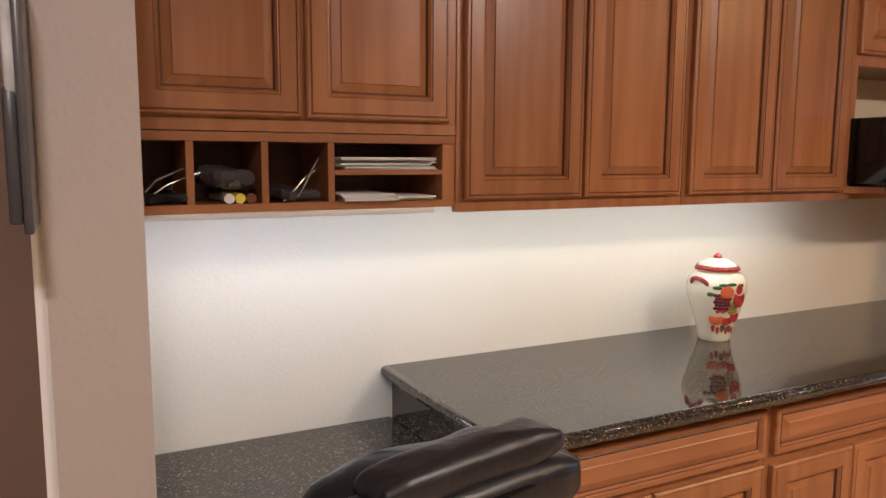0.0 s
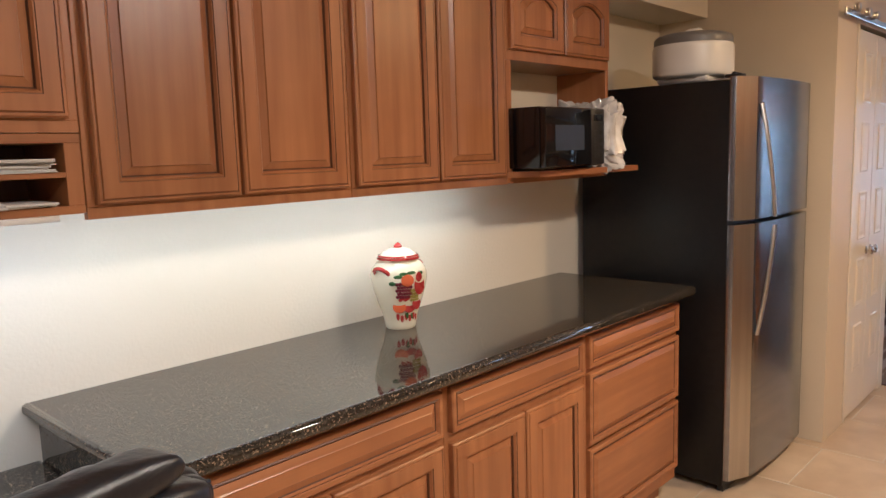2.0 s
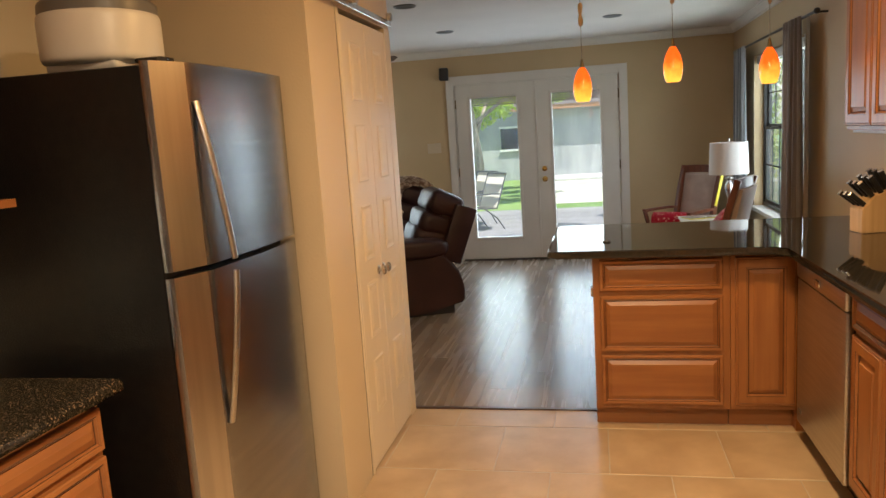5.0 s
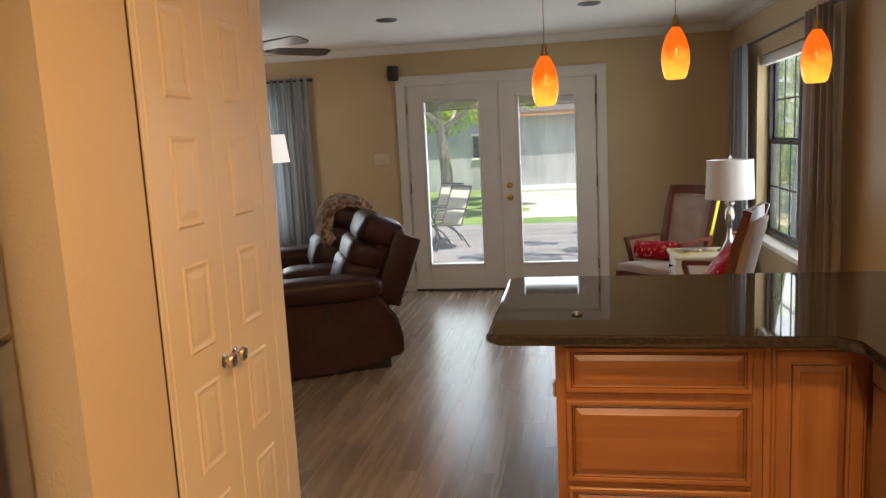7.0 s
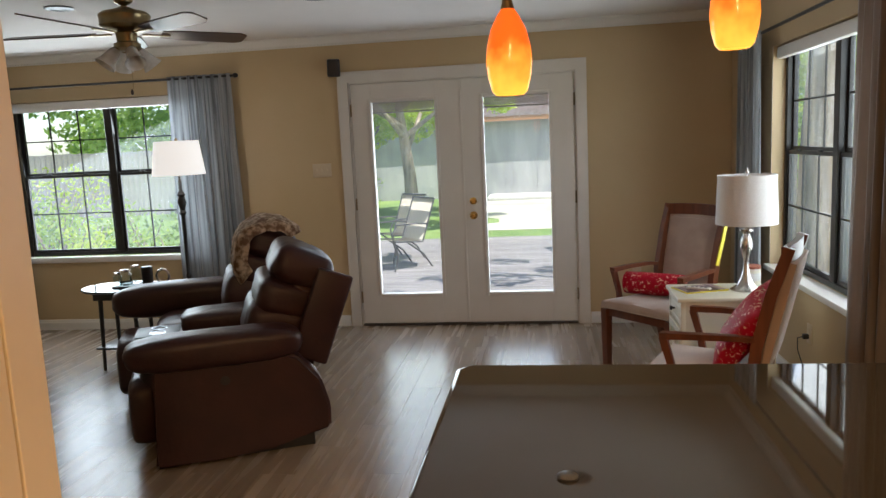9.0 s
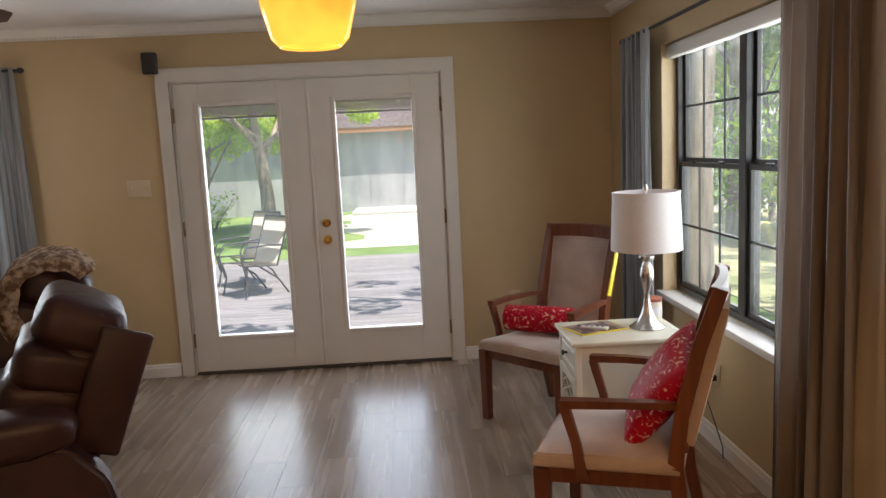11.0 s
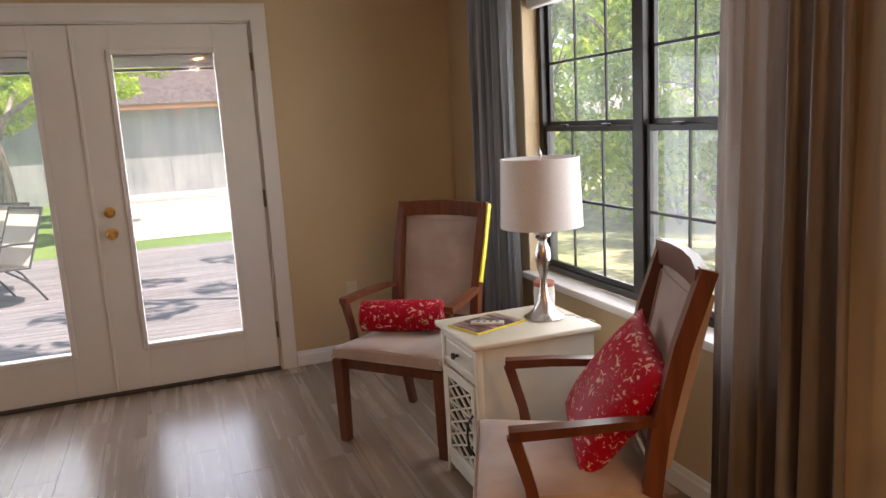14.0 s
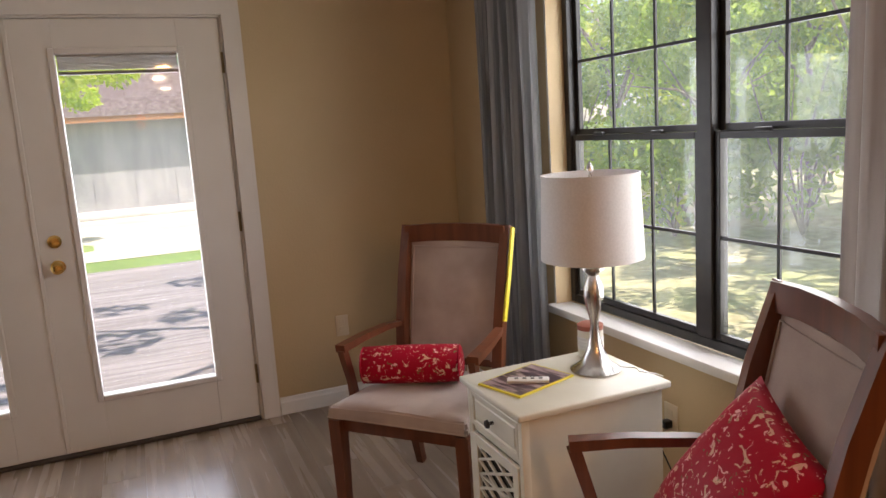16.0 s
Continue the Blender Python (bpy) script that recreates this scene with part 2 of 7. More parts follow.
M_STEEL = mat("brushed_steel", (0.50, 0.49, 0.48), (0.58, 0.57, 0.55), (3, 3, 90), 0.32, 1.0)
# Refrigerator doors: bluish reflection and bright edge highlight are put into two steel tones.
M_STEELX = mat("brushed_steel_cross", (0.32, 0.34, 0.38), (0.37, 0.39, 0.425), (2, 2, 30), 0.24, 1.0)
M_STEELEDGE = mat("steel_edge_highlight", (0.52, 0.51, 0.50), (0.60, 0.59, 0.57), (30, 30, 1.5), 0.30, 1.0)
M_BLACK = mat("black_enamel", (0.008, 0.008, 0.009), (0.011, 0.011, 0.011), (30, 30, 30), 0.30, bump=0.25, bump_scale=160, spec=0.3)
M_BLACKGLOSS = mat("black_gloss", (0.006, 0.006, 0.007), rough=0.06)
M_DARKPLASTIC = mat("dark_plastic", (0.015, 0.015, 0.016), rough=0.4)
M_WINFRAME = mat("bronze_window_frame", (0.012, 0.011, 0.010), (0.02, 0.018, 0.016), (20, 20, 20), 0.35)
M_LEATHER = mat("brown_leather", (0.027, 0.0095, 0.009), (0.044, 0.0155, 0.0135), (5, 5, 5), 0.42, spec=0.38, bump=0.6, bump_scale=26, rough_var=0.08)
M_LEATHERB = mat("black_leather", (0.008, 0.0085, 0.011), (0.014, 0.015, 0.019), (9, 9, 9), 0.34, bump=0.3, bump_scale=70)
M_CHERRY = wood("cherry_chair_wood", (0.100, 0.030, 0.013), (0.155, 0.048, 0.020), "z", 0.33, 0.06, coat=0.06, fine=30)
M_SUEDE = mat("taupe_suede", (0.34, 0.25, 0.21), (0.42, 0.32, 0.27), (7, 7, 7), 0.85, bump=0.15, bump_scale=120, sheen=0.4)
# Satin highlights are put into the colour as tall light and dark streaks.
M_CURTAIN = mat("grey_satin_painted_sheen", (0.19, 0.203, 0.218), (0.47, 0.487, 0.505), (30, 30, 0.8), 0.28, bump=0.15, bump_scale=200, sheen=0.3, rough_var=0.06, spec=0.8)
# Taupe tones carry warm room light and greyish satin glints in the colour.
M_CURTAINW = mat("taupe_satin_painted_sheen", (0.22, 0.155, 0.115), (0.43, 0.40, 0.385), (9, 9, 0.45), 0.30, bump=0.15, bump_scale=200, sheen=0.3, rough_var=0.06, spec=0.8)
M_LINING = mat("cream_lining", (0.62, 0.53, 0.40), rough=0.7)
M_RED = mat("red_brocade", (0.46, 0.006, 0.03), (0.34, 0.004, 0.02), (3, 3, 3), 0.50, bump=0.3, bump_scale=55, spec=0.15)
M_CREAM = mat("cream_furniture_paint", (0.66, 0.62, 0.50), (0.70, 0.66, 0.55), (6, 6, 6), 0.40, bump=0.06, bump_scale=50, c3=(0.58, 0.53, 0.41), c3_scale=5)
M_SHADE = mat("linen_shade", (0.72, 0.70, 0.69), (0.78, 0.76, 0.75), (160, 160, 160), 0.8, bump=0.1, bump_scale=300)
M_SHADE_LIT = mat("lit_linen_shade", (0.8, 0.78, 0.74), rough=0.8, emit=(1.0, 0.92, 0.84), strength=0.36)
M_NICKEL = mat("brushed_nickel", (0.62, 0.60, 0.57), rough=0.24, metal=1.0)
M_BRASS = mat("antique_brass", (0.33, 0.25, 0.13), (0.25, 0.19, 0.10), (12, 12, 12), 0.28, 1.0)
M_GOLD = mat("polished_brass", (0.75, 0.50, 0.17), rough=0.2, metal=1.0)
M_BLADE = wood("walnut_blade", (0.045, 0.022, 0.014), (0.075, 0.04, 0.025), "x", 0.35)
M_FROST = mat("frosted_glass", (0.62, 0.60, 0.56), (0.75, 0.73, 0.70), (25, 25, 25), 0.25)
# Yellower than the kitchen wall: warm lamp light is put into this colour.
M_CLOSET = mat("warm_lit_wall_paint", (0.61, 0.52, 0.38), (0.65, 0.56, 0.415), (1.2, 1.2, 1.2), 0.5, bump=0.2, bump_scale=90)
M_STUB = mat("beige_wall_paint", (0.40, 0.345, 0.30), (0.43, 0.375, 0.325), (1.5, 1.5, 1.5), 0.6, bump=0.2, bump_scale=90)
M_GLASS = glass("window_glass", haze=0.020)
M_DOORGLASS = glass("door_glass", haze=0.012)
M_JARGLASS = glass("jar_glass", (0.80, 0.86, 0.86), 1.6)
M_PENDANT = glow("amber_art_glass", (1.0, 0.46, 0.045), (0.72, 0.085, 0.004), -0.115, 0.005, 0.82, True)
M_CERAMIC = mat("cream_ceramic", (0.76, 0.69, 0.50), (0.80, 0.75, 0.59), (4, 4, 4), 0.10)
M_REDGLAZE = mat("red_glaze", (0.28, 0.02, 0.022), (0.42, 0.05, 0.04), (30, 30, 30), 0.12)
M_PAPER = mat("white_paper", (0.72, 0.71, 0.69), (0.60, 0.59, 0.57), (8, 8, 200), 0.8)
M_PLASTICW = mat("white_plastic", (0.72, 0.70, 0.66), rough=0.35)
M_BLIND = mat("blind_slats", (0.33, 0.30, 0.26), rough=0.5)
M_CHAR = mat("charcoal_plastic", (0.05, 0.048, 0.05), (0.08, 0.075, 0.078), (9, 9, 9), rough=0.3)
M_GREYP = mat("grey_plastic", (0.16, 0.155, 0.15), rough=0.4)
M_BAG = mat("crinkled_film", (0.50, 0.48, 0.46), (0.72, 0.71, 0.70), (16, 16, 16), 0.15, bump=0.9, bump_scale=35, spec=0.8)
M_THROW = mat("mottled_fur_throw", (0.26, 0.15, 0.09), (0.72, 0.56, 0.40), (26, 26, 26), 0.95, bump=1.0, bump_scale=120, lo=0.42, hi=0.58)
M_DECK = mat("weathered_deck", (0.15, 0.135, 0.13), (0.26, 0.24, 0.235), (22, 1.2, 22), 0.7, bump=0.2, stretch_bump=True, vary=0.10)
M_GRASS = mat("lawn", (0.095, 0.165, 0.03), (0.15, 0.235, 0.055), (1.4, 1.4, 1.4), 0.9, bump=1.0, bump_scale=70, c3=(0.22, 0.27, 0.07), c3_scale=0.5)
M_SHED = mat("grey_siding", (0.36, 0.36, 0.35), (0.46, 0.455, 0.44), (3, 3, 0.5), 0.8, c3=(0.24, 0.25, 0.26), c3_scale=0.9)
M_FENCE = mat("weathered_fence", (0.22, 0.21, 0.19), (0.34, 0.32, 0.29), (9, 9, 0.8), 0.85)
M_ROOF = mat("brown_shingle", (0.22, 0.165, 0.145), (0.33, 0.26, 0.235), (9, 9, 9), 0.9)
M_RUST = mat("rusty_trim", (0.42, 0.20, 0.08), rough=0.6)
M_BARK = mat("bark", (0.20, 0.155, 0.115), (0.38, 0.31, 0.24), (18, 18, 3), 0.9, bump=0.9, bump_scale=30)
M_LEAF = leafmat("bright_leaves", (0.14, 0.26, 0.035), (0.34, 0.47, 0.10))
M_LEAFD = leafmat("dark_leaves", (0.08, 0.16, 0.03), (0.24, 0.36, 0.08))
M_LEAFY = leafmat("yellow_green_leaves", (0.26, 0.40, 0.035), (0.48, 0.56, 0.11))
M_GRAVEL = mat("pale_gravel", (0.40, 0.38, 0.29), (0.54, 0.51, 0.42), (40, 40, 40), 0.9, bump=0.6, bump_scale=50, c3=(0.20, 0.29, 0.09), c3_scale=0.5)
M_SLING = leafmat("sling_fabric", (0.58, 0.54, 0.46), (0.62, 0.58, 0.50))
M_TUBE = mat("patio_metal", (0.085, 0.08, 0.078), rough=0.4, metal=0.3)
M_STONE = mat("pale_concrete", (0.50, 0.48, 0.44), (0.60, 0.58, 0.54), (5, 5, 5), 0.8)
M_HALL = mat("hall_wall_paint", (0.30, 0.20, 0.15), (0.33, 0.22, 0.165), (2, 2, 2), 0.6)
M_YELLOW = mat("yellow_plastic", (0.75, 0.62, 0.04), rough=0.4)
M_TERRA = mat("brick_red", (0.30, 0.09, 0.05), rough=0.7)
M_KNIFEBLOCK = wood("pale_block_wood", (0.50, 0.34, 0.17), (0.60, 0.43, 0.24), "z", 0.4)
M_PRINT = mat("printed_cover", (0.42, 0.30, 0.30), (0.06, 0.03, 0.04), (45, 9, 45), 0.3, lo=0.45, hi=0.55)
M_MWCAV = mat("oven_window", (0.03, 0.03, 0.032), rough=0.25, spec=0.2)
M_IVORY = mat("ivory_plastic", (0.60, 0.50, 0.36), rough=0.4)
M_GREEN = mat("painted_leaf_green", (0.05, 0.12, 0.04), rough=0.15)
M_ORANGE = mat("painted_orange", (0.60, 0.13, 0.04), rough=0.15)
M_OLIVE = mat("painted_olive", (0.30, 0.26, 0.05), rough=0.15)
M_PURPLE = mat("painted_grape", (0.13, 0.015, 0.03), rough=0.15)
M_BLUEG = mat("blue_tarp", (0.10, 0.17, 0.24), rough=0.6)
M_MULCH = mat("leaf_litter", (0.25, 0.23, 0.12), (0.44, 0.41, 0.24), (9, 9, 9), 0.95, bump=1.0, bump_scale=25, c3=(0.20, 0.28, 0.08), c3_scale=0.8)


# ---- mesh helpers ----
def bm_box(x0, x1, y0, y1, z0, z1, bev=0.0, seg=2, bm=None):
    t = bmesh.new()
    vs = [t.verts.new((x, y, z)) for x in (x0, x1) for y in (y0, y1) for z in (z0, z1)]
    for q in ((0, 1, 3, 2), (4, 6, 7, 5), (0, 4, 5, 1), (2, 3, 7, 6), (0, 2, 6, 4), (1, 5, 7, 3)):
        t.faces.new([vs[i] for i in q])
    if bev:
        bmesh.ops.bevel(t, geom=t.edges[:], offset=bev, segments=seg, affect="EDGES", profile=0.5)
    if bm is None:
        return t
    return join(bm, t)


def join(bm, t, m=None):
    """Adds t's geometry to bm, moved by m, and frees t."""
    if m is not None:
        t.transform(m)
    me = bpy.data.meshes.new("tmp")
    t.to_mesh(me)
    bm.from_mesh(me)
    bpy.data.meshes.remove(me)
    t.free()
    return bm


def mesh_object(name, bm, materials, smooth=True, angle=35):
    me = bpy.data.meshes.new(name)
    bmesh.ops.recalc_face_normals(bm, faces=bm.faces[:])
    if smooth:
        lim = radians(angle)
        for f in bm.faces:
            f.smooth = True
        for e in bm.edges:
            e.smooth = len(e.link_faces) == 2 and e.calc_face_angle(0) < lim
    bm.to_mesh(me)
    bm.free()
    for m in materials if isinstance(materials, (list, tuple)) else [materials]:
        me.materials.append(m)
    return new(name, me)


def part(name, bm, material, parent, label="", at=None, smooth=True, angle=35):
    ob = mesh_object(name, bm, material, smooth, angle)
    ob.parent = parent
    if at is not None:
        ob.matrix_basis = at
    return tagged(ob, label=label)


def again(ob, m):
    """Another part on the same mesh."""
    o = ob.copy()
    scene.collection.objects.link(o)
    o.matrix_basis = m
    return o


def thing(name, m, label, category, group="", kind=""):
    e = new(name)
    e.matrix_basis = m
    e.empty_display_size = 0.1
    return tagged(e, label, category, group, kind)


def structure(name, bm, material, label, smooth=False):
    return tagged(mesh_object(name, bm, material, smooth), label, "", "", "structure")


def lathe(profile, seg=32, bm=None):
    t = bmesh.new() if bm is None else bm
    rings = []
    for r, z in profile:
        if r < 1e-5:
            rings.append([t.verts.new((0, 0, z))])
        else:
            rings.append([t.verts.new((r * math.cos(2 * math.pi * i / seg), r * math.sin(2 * math.pi * i / seg), z)) for i in range(seg)])
    for a, b in zip(rings, rings[1:]):
        for i in range(seg):
            j = (i + 1) % seg
            if len(a) == 1 and len(b) == 1:
                continue
            if len(a) == 1:
                t.faces.new((a[0], b[i], b[j]))
            elif len(b) == 1:
                t.faces.new((a[i], a[j], b[0]))
            else:
                t.faces.new((a[i], a[j], b[j], b[i]))
    return t


def sweep(points, rx, ry=None, seg=8, bm=None, close=True, taper=None):
    """A tube (or, with seg=4, a bar) along the points."""
    t = bmesh.new() if bm is None else bm
    ry = rx if ry is None else ry
    pts = [Vector(p) for p in points]
    rings, side = [], None
    for k, p in enumerate(pts):
        d = (pts[min(k + 1, len(pts) - 1)] - pts[max(k - 1, 0)]).normalized()
        if side is None:
            up = Vector((1, 0, 0)) if abs(d.x) < 0.8 else Vector((0, 1, 0))
            side = (up - d * up.dot(d)).normalized()
        else:
            side = (side - d * side.dot(d)).normalized()
        o = d.cross(side)
        s = 1.0 if taper is None else taper[k]
        ring = []
        for i in range(seg):
            a = 2 * math.pi * (i + (0.5 if seg == 4 else 0)) / seg
            c, n = math.cos(a), math.sin(a)
            if seg == 4:
                c, n = c * 1.4142, n * 1.4142
            ring.append(t.verts.new(p + side * c * rx * s + o * n * ry * s))
        rings.append(ring)
    for a, b in zip(rings, rings[1:]):
        for i in range(seg):
            t.faces.new((a[i], a[(i + 1) % seg], b[(i + 1) % seg], b[i]))
    if close:
        t.faces.new(rings[0][::-1])
        t.faces.new(rings[-1])
    return t


def puff(cx, cy, cz, sx, sy, sz, e1=0.45, e2=0.45, n=22, rot=None, wrinkle=0.0, freq=9.0, bm=None):
    """A soft stuffed form: a superellipsoid, half sizes sx, sy, sz, with creases."""
    t = bmesh.new()
    pw = lambda v, e: math.copysign(abs(v) ** e, v)
    rows = []
    for i in range(n + 1):
        a = -math.pi / 2 + math.pi * i / n
        row = []
        for j in range(2 * n):
            b = math.pi * j / n
            v = Vector((sx * pw(math.cos(a), e1) * pw(math.cos(b), e2), sy * pw(math.cos(a), e1) * pw(math.sin(b), e2), sz * pw(math.sin(a), e1)))
            if wrinkle:
                q = Vector((v.x + cx, v.y + cy, v.z + cz)) * freq
                v *= 1 + wrinkle * (noise.noise(q) + 0.5 * noise.noise(q * 2.3)) / max(min(sx, sy, sz) / 0.1, 0.5)
            row.append(v)
        rows.append(row)
    vs = []
    for i, row in enumerate(rows):
        if i in (0, n):
            vs.append([t.verts.new(row[0])])
        else:
            vs.append([t.verts.new(v) for v in row])
    for i in range(n):
        a, b = vs[i], vs[i + 1]
        for j in range(2 * n):
            k = (j + 1) % (2 * n)
            if len(a) == 1:
                t.faces.new((a[0], b[k], b[j]))
            elif len(b) == 1:
                t.faces.new((a[j], a[k], b[0]))
            else:
                t.faces.new((a[j], a[k], b[k], b[j]))
    m = Matrix.Translation((cx, cy, cz))
    if rot:
        m = m @ Euler([radians(q) for q in rot]).to_matrix().to_4x4()
    t.transform(m)
    return t if bm is None else join(bm, t)


def ring_panel(w, h, rings, arch=0.0, bm=None, glaze=()):
    """A board w by h in the xz plane, its front towards -y: rings of (inset, depth), the last one capped. Ring bands in glaze take the second material."""
    t = bmesh.new() if bm is None else bm
    k = 9 if arch else 2
    loops = []
    for n, (ins, dep) in enumerate(rings):
        a = arch if (arch and ins > 0.03) else 0.0
        pts = [(ins, ins), (w - ins, ins)]
        for i in range(k):
            f = i / (k - 1)
            x = (w - ins) + f * (2 * ins - w)
            pts.append((x, h - ins - a * (2 * f - 1) ** 2))
        loops.append([t.verts.new((x, -dep, z)) for x, z in pts])
    c = len(loops[0])
    for n, (a, b) in enumerate(zip(loops, loops[1:])):
        for i in range(c):
            f = t.faces.new((a[i], a[(i + 1) % c], b[(i + 1) % c], b[i]))
            if n in glaze:
                f.material_index = 1
    t.faces.new(loops[-1])
    t.faces.new(loops[0][::-1])
    return t


DOOR_RINGS = [(0, 0), (0, 0.015), (0.004, 0.0185), (0.009, 0.0185), (0.0105, 0.017), (0.013, 0.0205), (0.047, 0.0205), (0.0485, 0.0185), (0.052, 0.0195), (0.057, 0.013), (0.0595, 0.007), (0.061, 0.007), (0.079, 0.0145), (0.081, 0.018)]
DRAWER_RINGS = [(0, 0), (0, 0.016), (0.004, 0.02), (0.014, 0.02), (0.017, 0.0165), (0.020, 0.0185), (0.024, 0.0125), (0.027, 0.011), (0.044, 0.0185), (0.046, 0.020)]


def leaves(name, clumps, per, size, material, parent=None, seed=1, label="", kind=""):
    """Small bent leaves strewn in uneven clumps (x, y, z, r) as one mesh."""
    rng = np.random.default_rng(seed)
    verts = []
    for x, y, z, r in clumps:
        n = int(per * r * r)
        d = rng.normal(size=(n, 3))
        d /= np.linalg.norm(d, axis=1)[:, None]
        rad = r * rng.uniform(0.25, 1.0, (n, 1)) ** 0.6
        p = np.array([x, y, z]) + d * rad * np.array([1, 1, 0.75])
        u = rng.normal(size=(n, 3))
        u /= np.linalg.norm(u, axis=1)[:, None]
        v = np.cross(u, rng.normal(size=(n, 3)))
        v /= np.linalg.norm(v, axis=1)[:, None] + 1e-9
        s = size * rng.uniform(0.6, 1.4, (n, 1))
        verts.append(np.stack([p - u * s, p + v * s * 0.42, p + u * s, p - v * s * 0.42], axis=1).reshape(-1, 3))
    co = np.concatenate(verts)
    me = bpy.data.meshes.new(name)
    me.from_pydata(co.tolist(), [], np.arange(len(co)).reshape(-1, 4).tolist())
    me.materials.append(material)
    ob = new(name, me)
    ob.parent = parent
    return tagged(ob, label=label, kind=kind)


# ---- the house ----
CEIL, KW, LW, EX = 2.44, 2.71, 6.2, 10.885      # ceiling, cabinet wall, edge of the tiles, outer wall


def wall_along_y(name, x0, x1, y0, y1, z1, holes, material, label):
    bm, y = bmesh.new(), y0
    for a, b, lo, hi in sorted(holes):
        bm_box(x0, x1, y, a, 0, z1, bm=bm)
        if lo > 0:
            bm_box(x0, x1, a, b, 0, lo, bm=bm)
        bm_box(x0, x1, a, b, hi, z1, bm=bm)
        y = b
    bm_box(x0, x1, y, y1, 0, z1, bm=bm)
    return structure(name, bm, material, label)


def wall_along_x(name, y0, y1, x0, x1, z1, holes, material, label):
    bm, x = bmesh.new(), x0
    for a, b, lo, hi in sorted(holes):
        bm_box(x, a, y0, y1, 0, z1, bm=bm)
        if lo > 0:
            bm_box(a, b, y0, y1, 0, lo, bm=bm)
        bm_box(a, b, y0, y1, hi, z1, bm=bm)
        x = b
    bm_box(x, x1, y0, y1, 0, z1, bm=bm)
    return structure(name, bm, material, label)


wall_along_y("wall_east", EX, EX + 0.15, -0.67, 6.4, CEIL, [(0.52, 2.375, 0, 2.06), (3.66, 5.48, 0.65, 2.05)], M_TAN, "tan painted outer wall with garden doors and a window")
wall_along_x("wall_south", -0.82, -0.67, 6.2, 11.035, CEIL, [(8.17, 9.86, 0.625, 2.035)], M_TAN, "tan painted wall with a wide bronze window")
structure("wall_kitchen_south", bm_box(-1.5, 6.2, -0.82, -0.67, 0, CEIL), M_TAN, "tan kitchen wall behind the sink counter")
structure("wall_kitchen_north", bm_box(1.137, 5.045, KW, KW + 0.12, 0, CEIL), M_KWALL, "cream textured wall behind the cabinets")
structure("wall_hall_north", bm_box(-1.5, 1.017, KW, KW + 0.12, 0, CEIL), M_HALL, "brown painted wall of the hallway")
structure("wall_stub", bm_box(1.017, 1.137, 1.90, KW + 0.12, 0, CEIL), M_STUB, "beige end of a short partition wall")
structure("wall_west", bm_box(-1.62, -1.5, -0.82, KW + 0.12, 0, CEIL), M_HALL, "plain wall that closes the kitchen")
structure("wall_closet_side", bm_box(5.045, 5.14, 1.83, KW + 0.12, 0, CEIL), M_CLOSET, "cream wall beside the refrigerator")
structure("wall_closet_front", bm_box(5.14, 5.372, 1.83, 1.93, 0, CEIL), M_CLOSET, "narrow cream wall next to the closet doors")
structure("wall_closet_head", bm_box(5.372, 6.19, 1.83, 1.93, 2.045, CEIL), M_CLOSET, "cream wall above the closet doors")
structure("wall_closet_back", bm_box(5.14, 6.105, KW, KW + 0.12, 0, CEIL), M_KWALL, "closet back wall")
structure("wall_closet_end", bm_box(6.105, 6.19, 1.963, 6.4, 0, CEIL), M_TAN, "tan wall between closet and living room")
structure("wall_living_north", bm_box(6.105, 11.035, 6.4, 6.52, 0, CEIL), M_TAN, "plain tan wall of the living room")
structure("soffit", bm_box(1.137, 5.045, 2.445, KW, 2.12, CEIL), M_KWALL, "cream boxed soffit above the cabinets and refrigerator")
structure("ceiling_kitchen", bm_box(-1.62, 6.03, -0.82, KW + 0.12, CEIL, CEIL + 0.1), M_CEIL, "off-white kitchen ceiling")
structure("ceiling_living", bm_box(6.03, 11.035, -0.82, 6.52, CEIL, CEIL + 0.1), M_CEIL, "off-white textured living room ceiling")
# Unseen roof; the south overhang is widened to keep sun off the sill.
structure("roof", bm_box(-2.0, 11.45, -1.8, 7.0, 2.75, 2.85), M_ROOF, "brown roof, unseen, its eaves widened to shade the window sill")


def crown(name, m, length):
    """Moulding 75 mm high with a fine row of dentils, its back on a wall and its top at the ceiling."""
    bm = bmesh.new()
    prof = [(0, 0), (0.012, 0), (0.016, 0.012), (0.035, 0.035), (0.048, 0.055), (0.06, 0.062), (0.06, 0.075), (0, 0.075)]
    a = [bm.verts.new((0, -y, z - 0.075)) for y, z in prof]
    b = [bm.verts.new((length, -y, z - 0.075)) for y, z in prof]
    for i in range(len(prof)):
        j = (i + 1) % len(prof)
        bm.faces.new((a[i], a[j], b[j], b[i]))
    bm.faces.new(a), bm.faces.new(b[::-1])
    ob = structure(name, bm, M_WHITE, "white crown moulding with small dentils")
    ob.matrix_basis = m
    n = int(length / 0.03)
    d = bmesh.new()
    for i in range(n):
        bm_box(i * 0.03 + 0.006, i * 0.03 + 0.022, -0.024, -0.010, -0.072, -0.058, bm=d)
    part("dentils", d, M_WHITE, ob, smooth=False)


crown("crown_east", Matrix.Translation((EX, 6.4, CEIL)) @ pose(0, 0, 0, 0, 0, -90), 7.07)
crown("crown_south", Matrix.Translation((10.824, -0.67, CEIL)) @ pose(0, 0, 0, 0, 0, 180), 4.6)


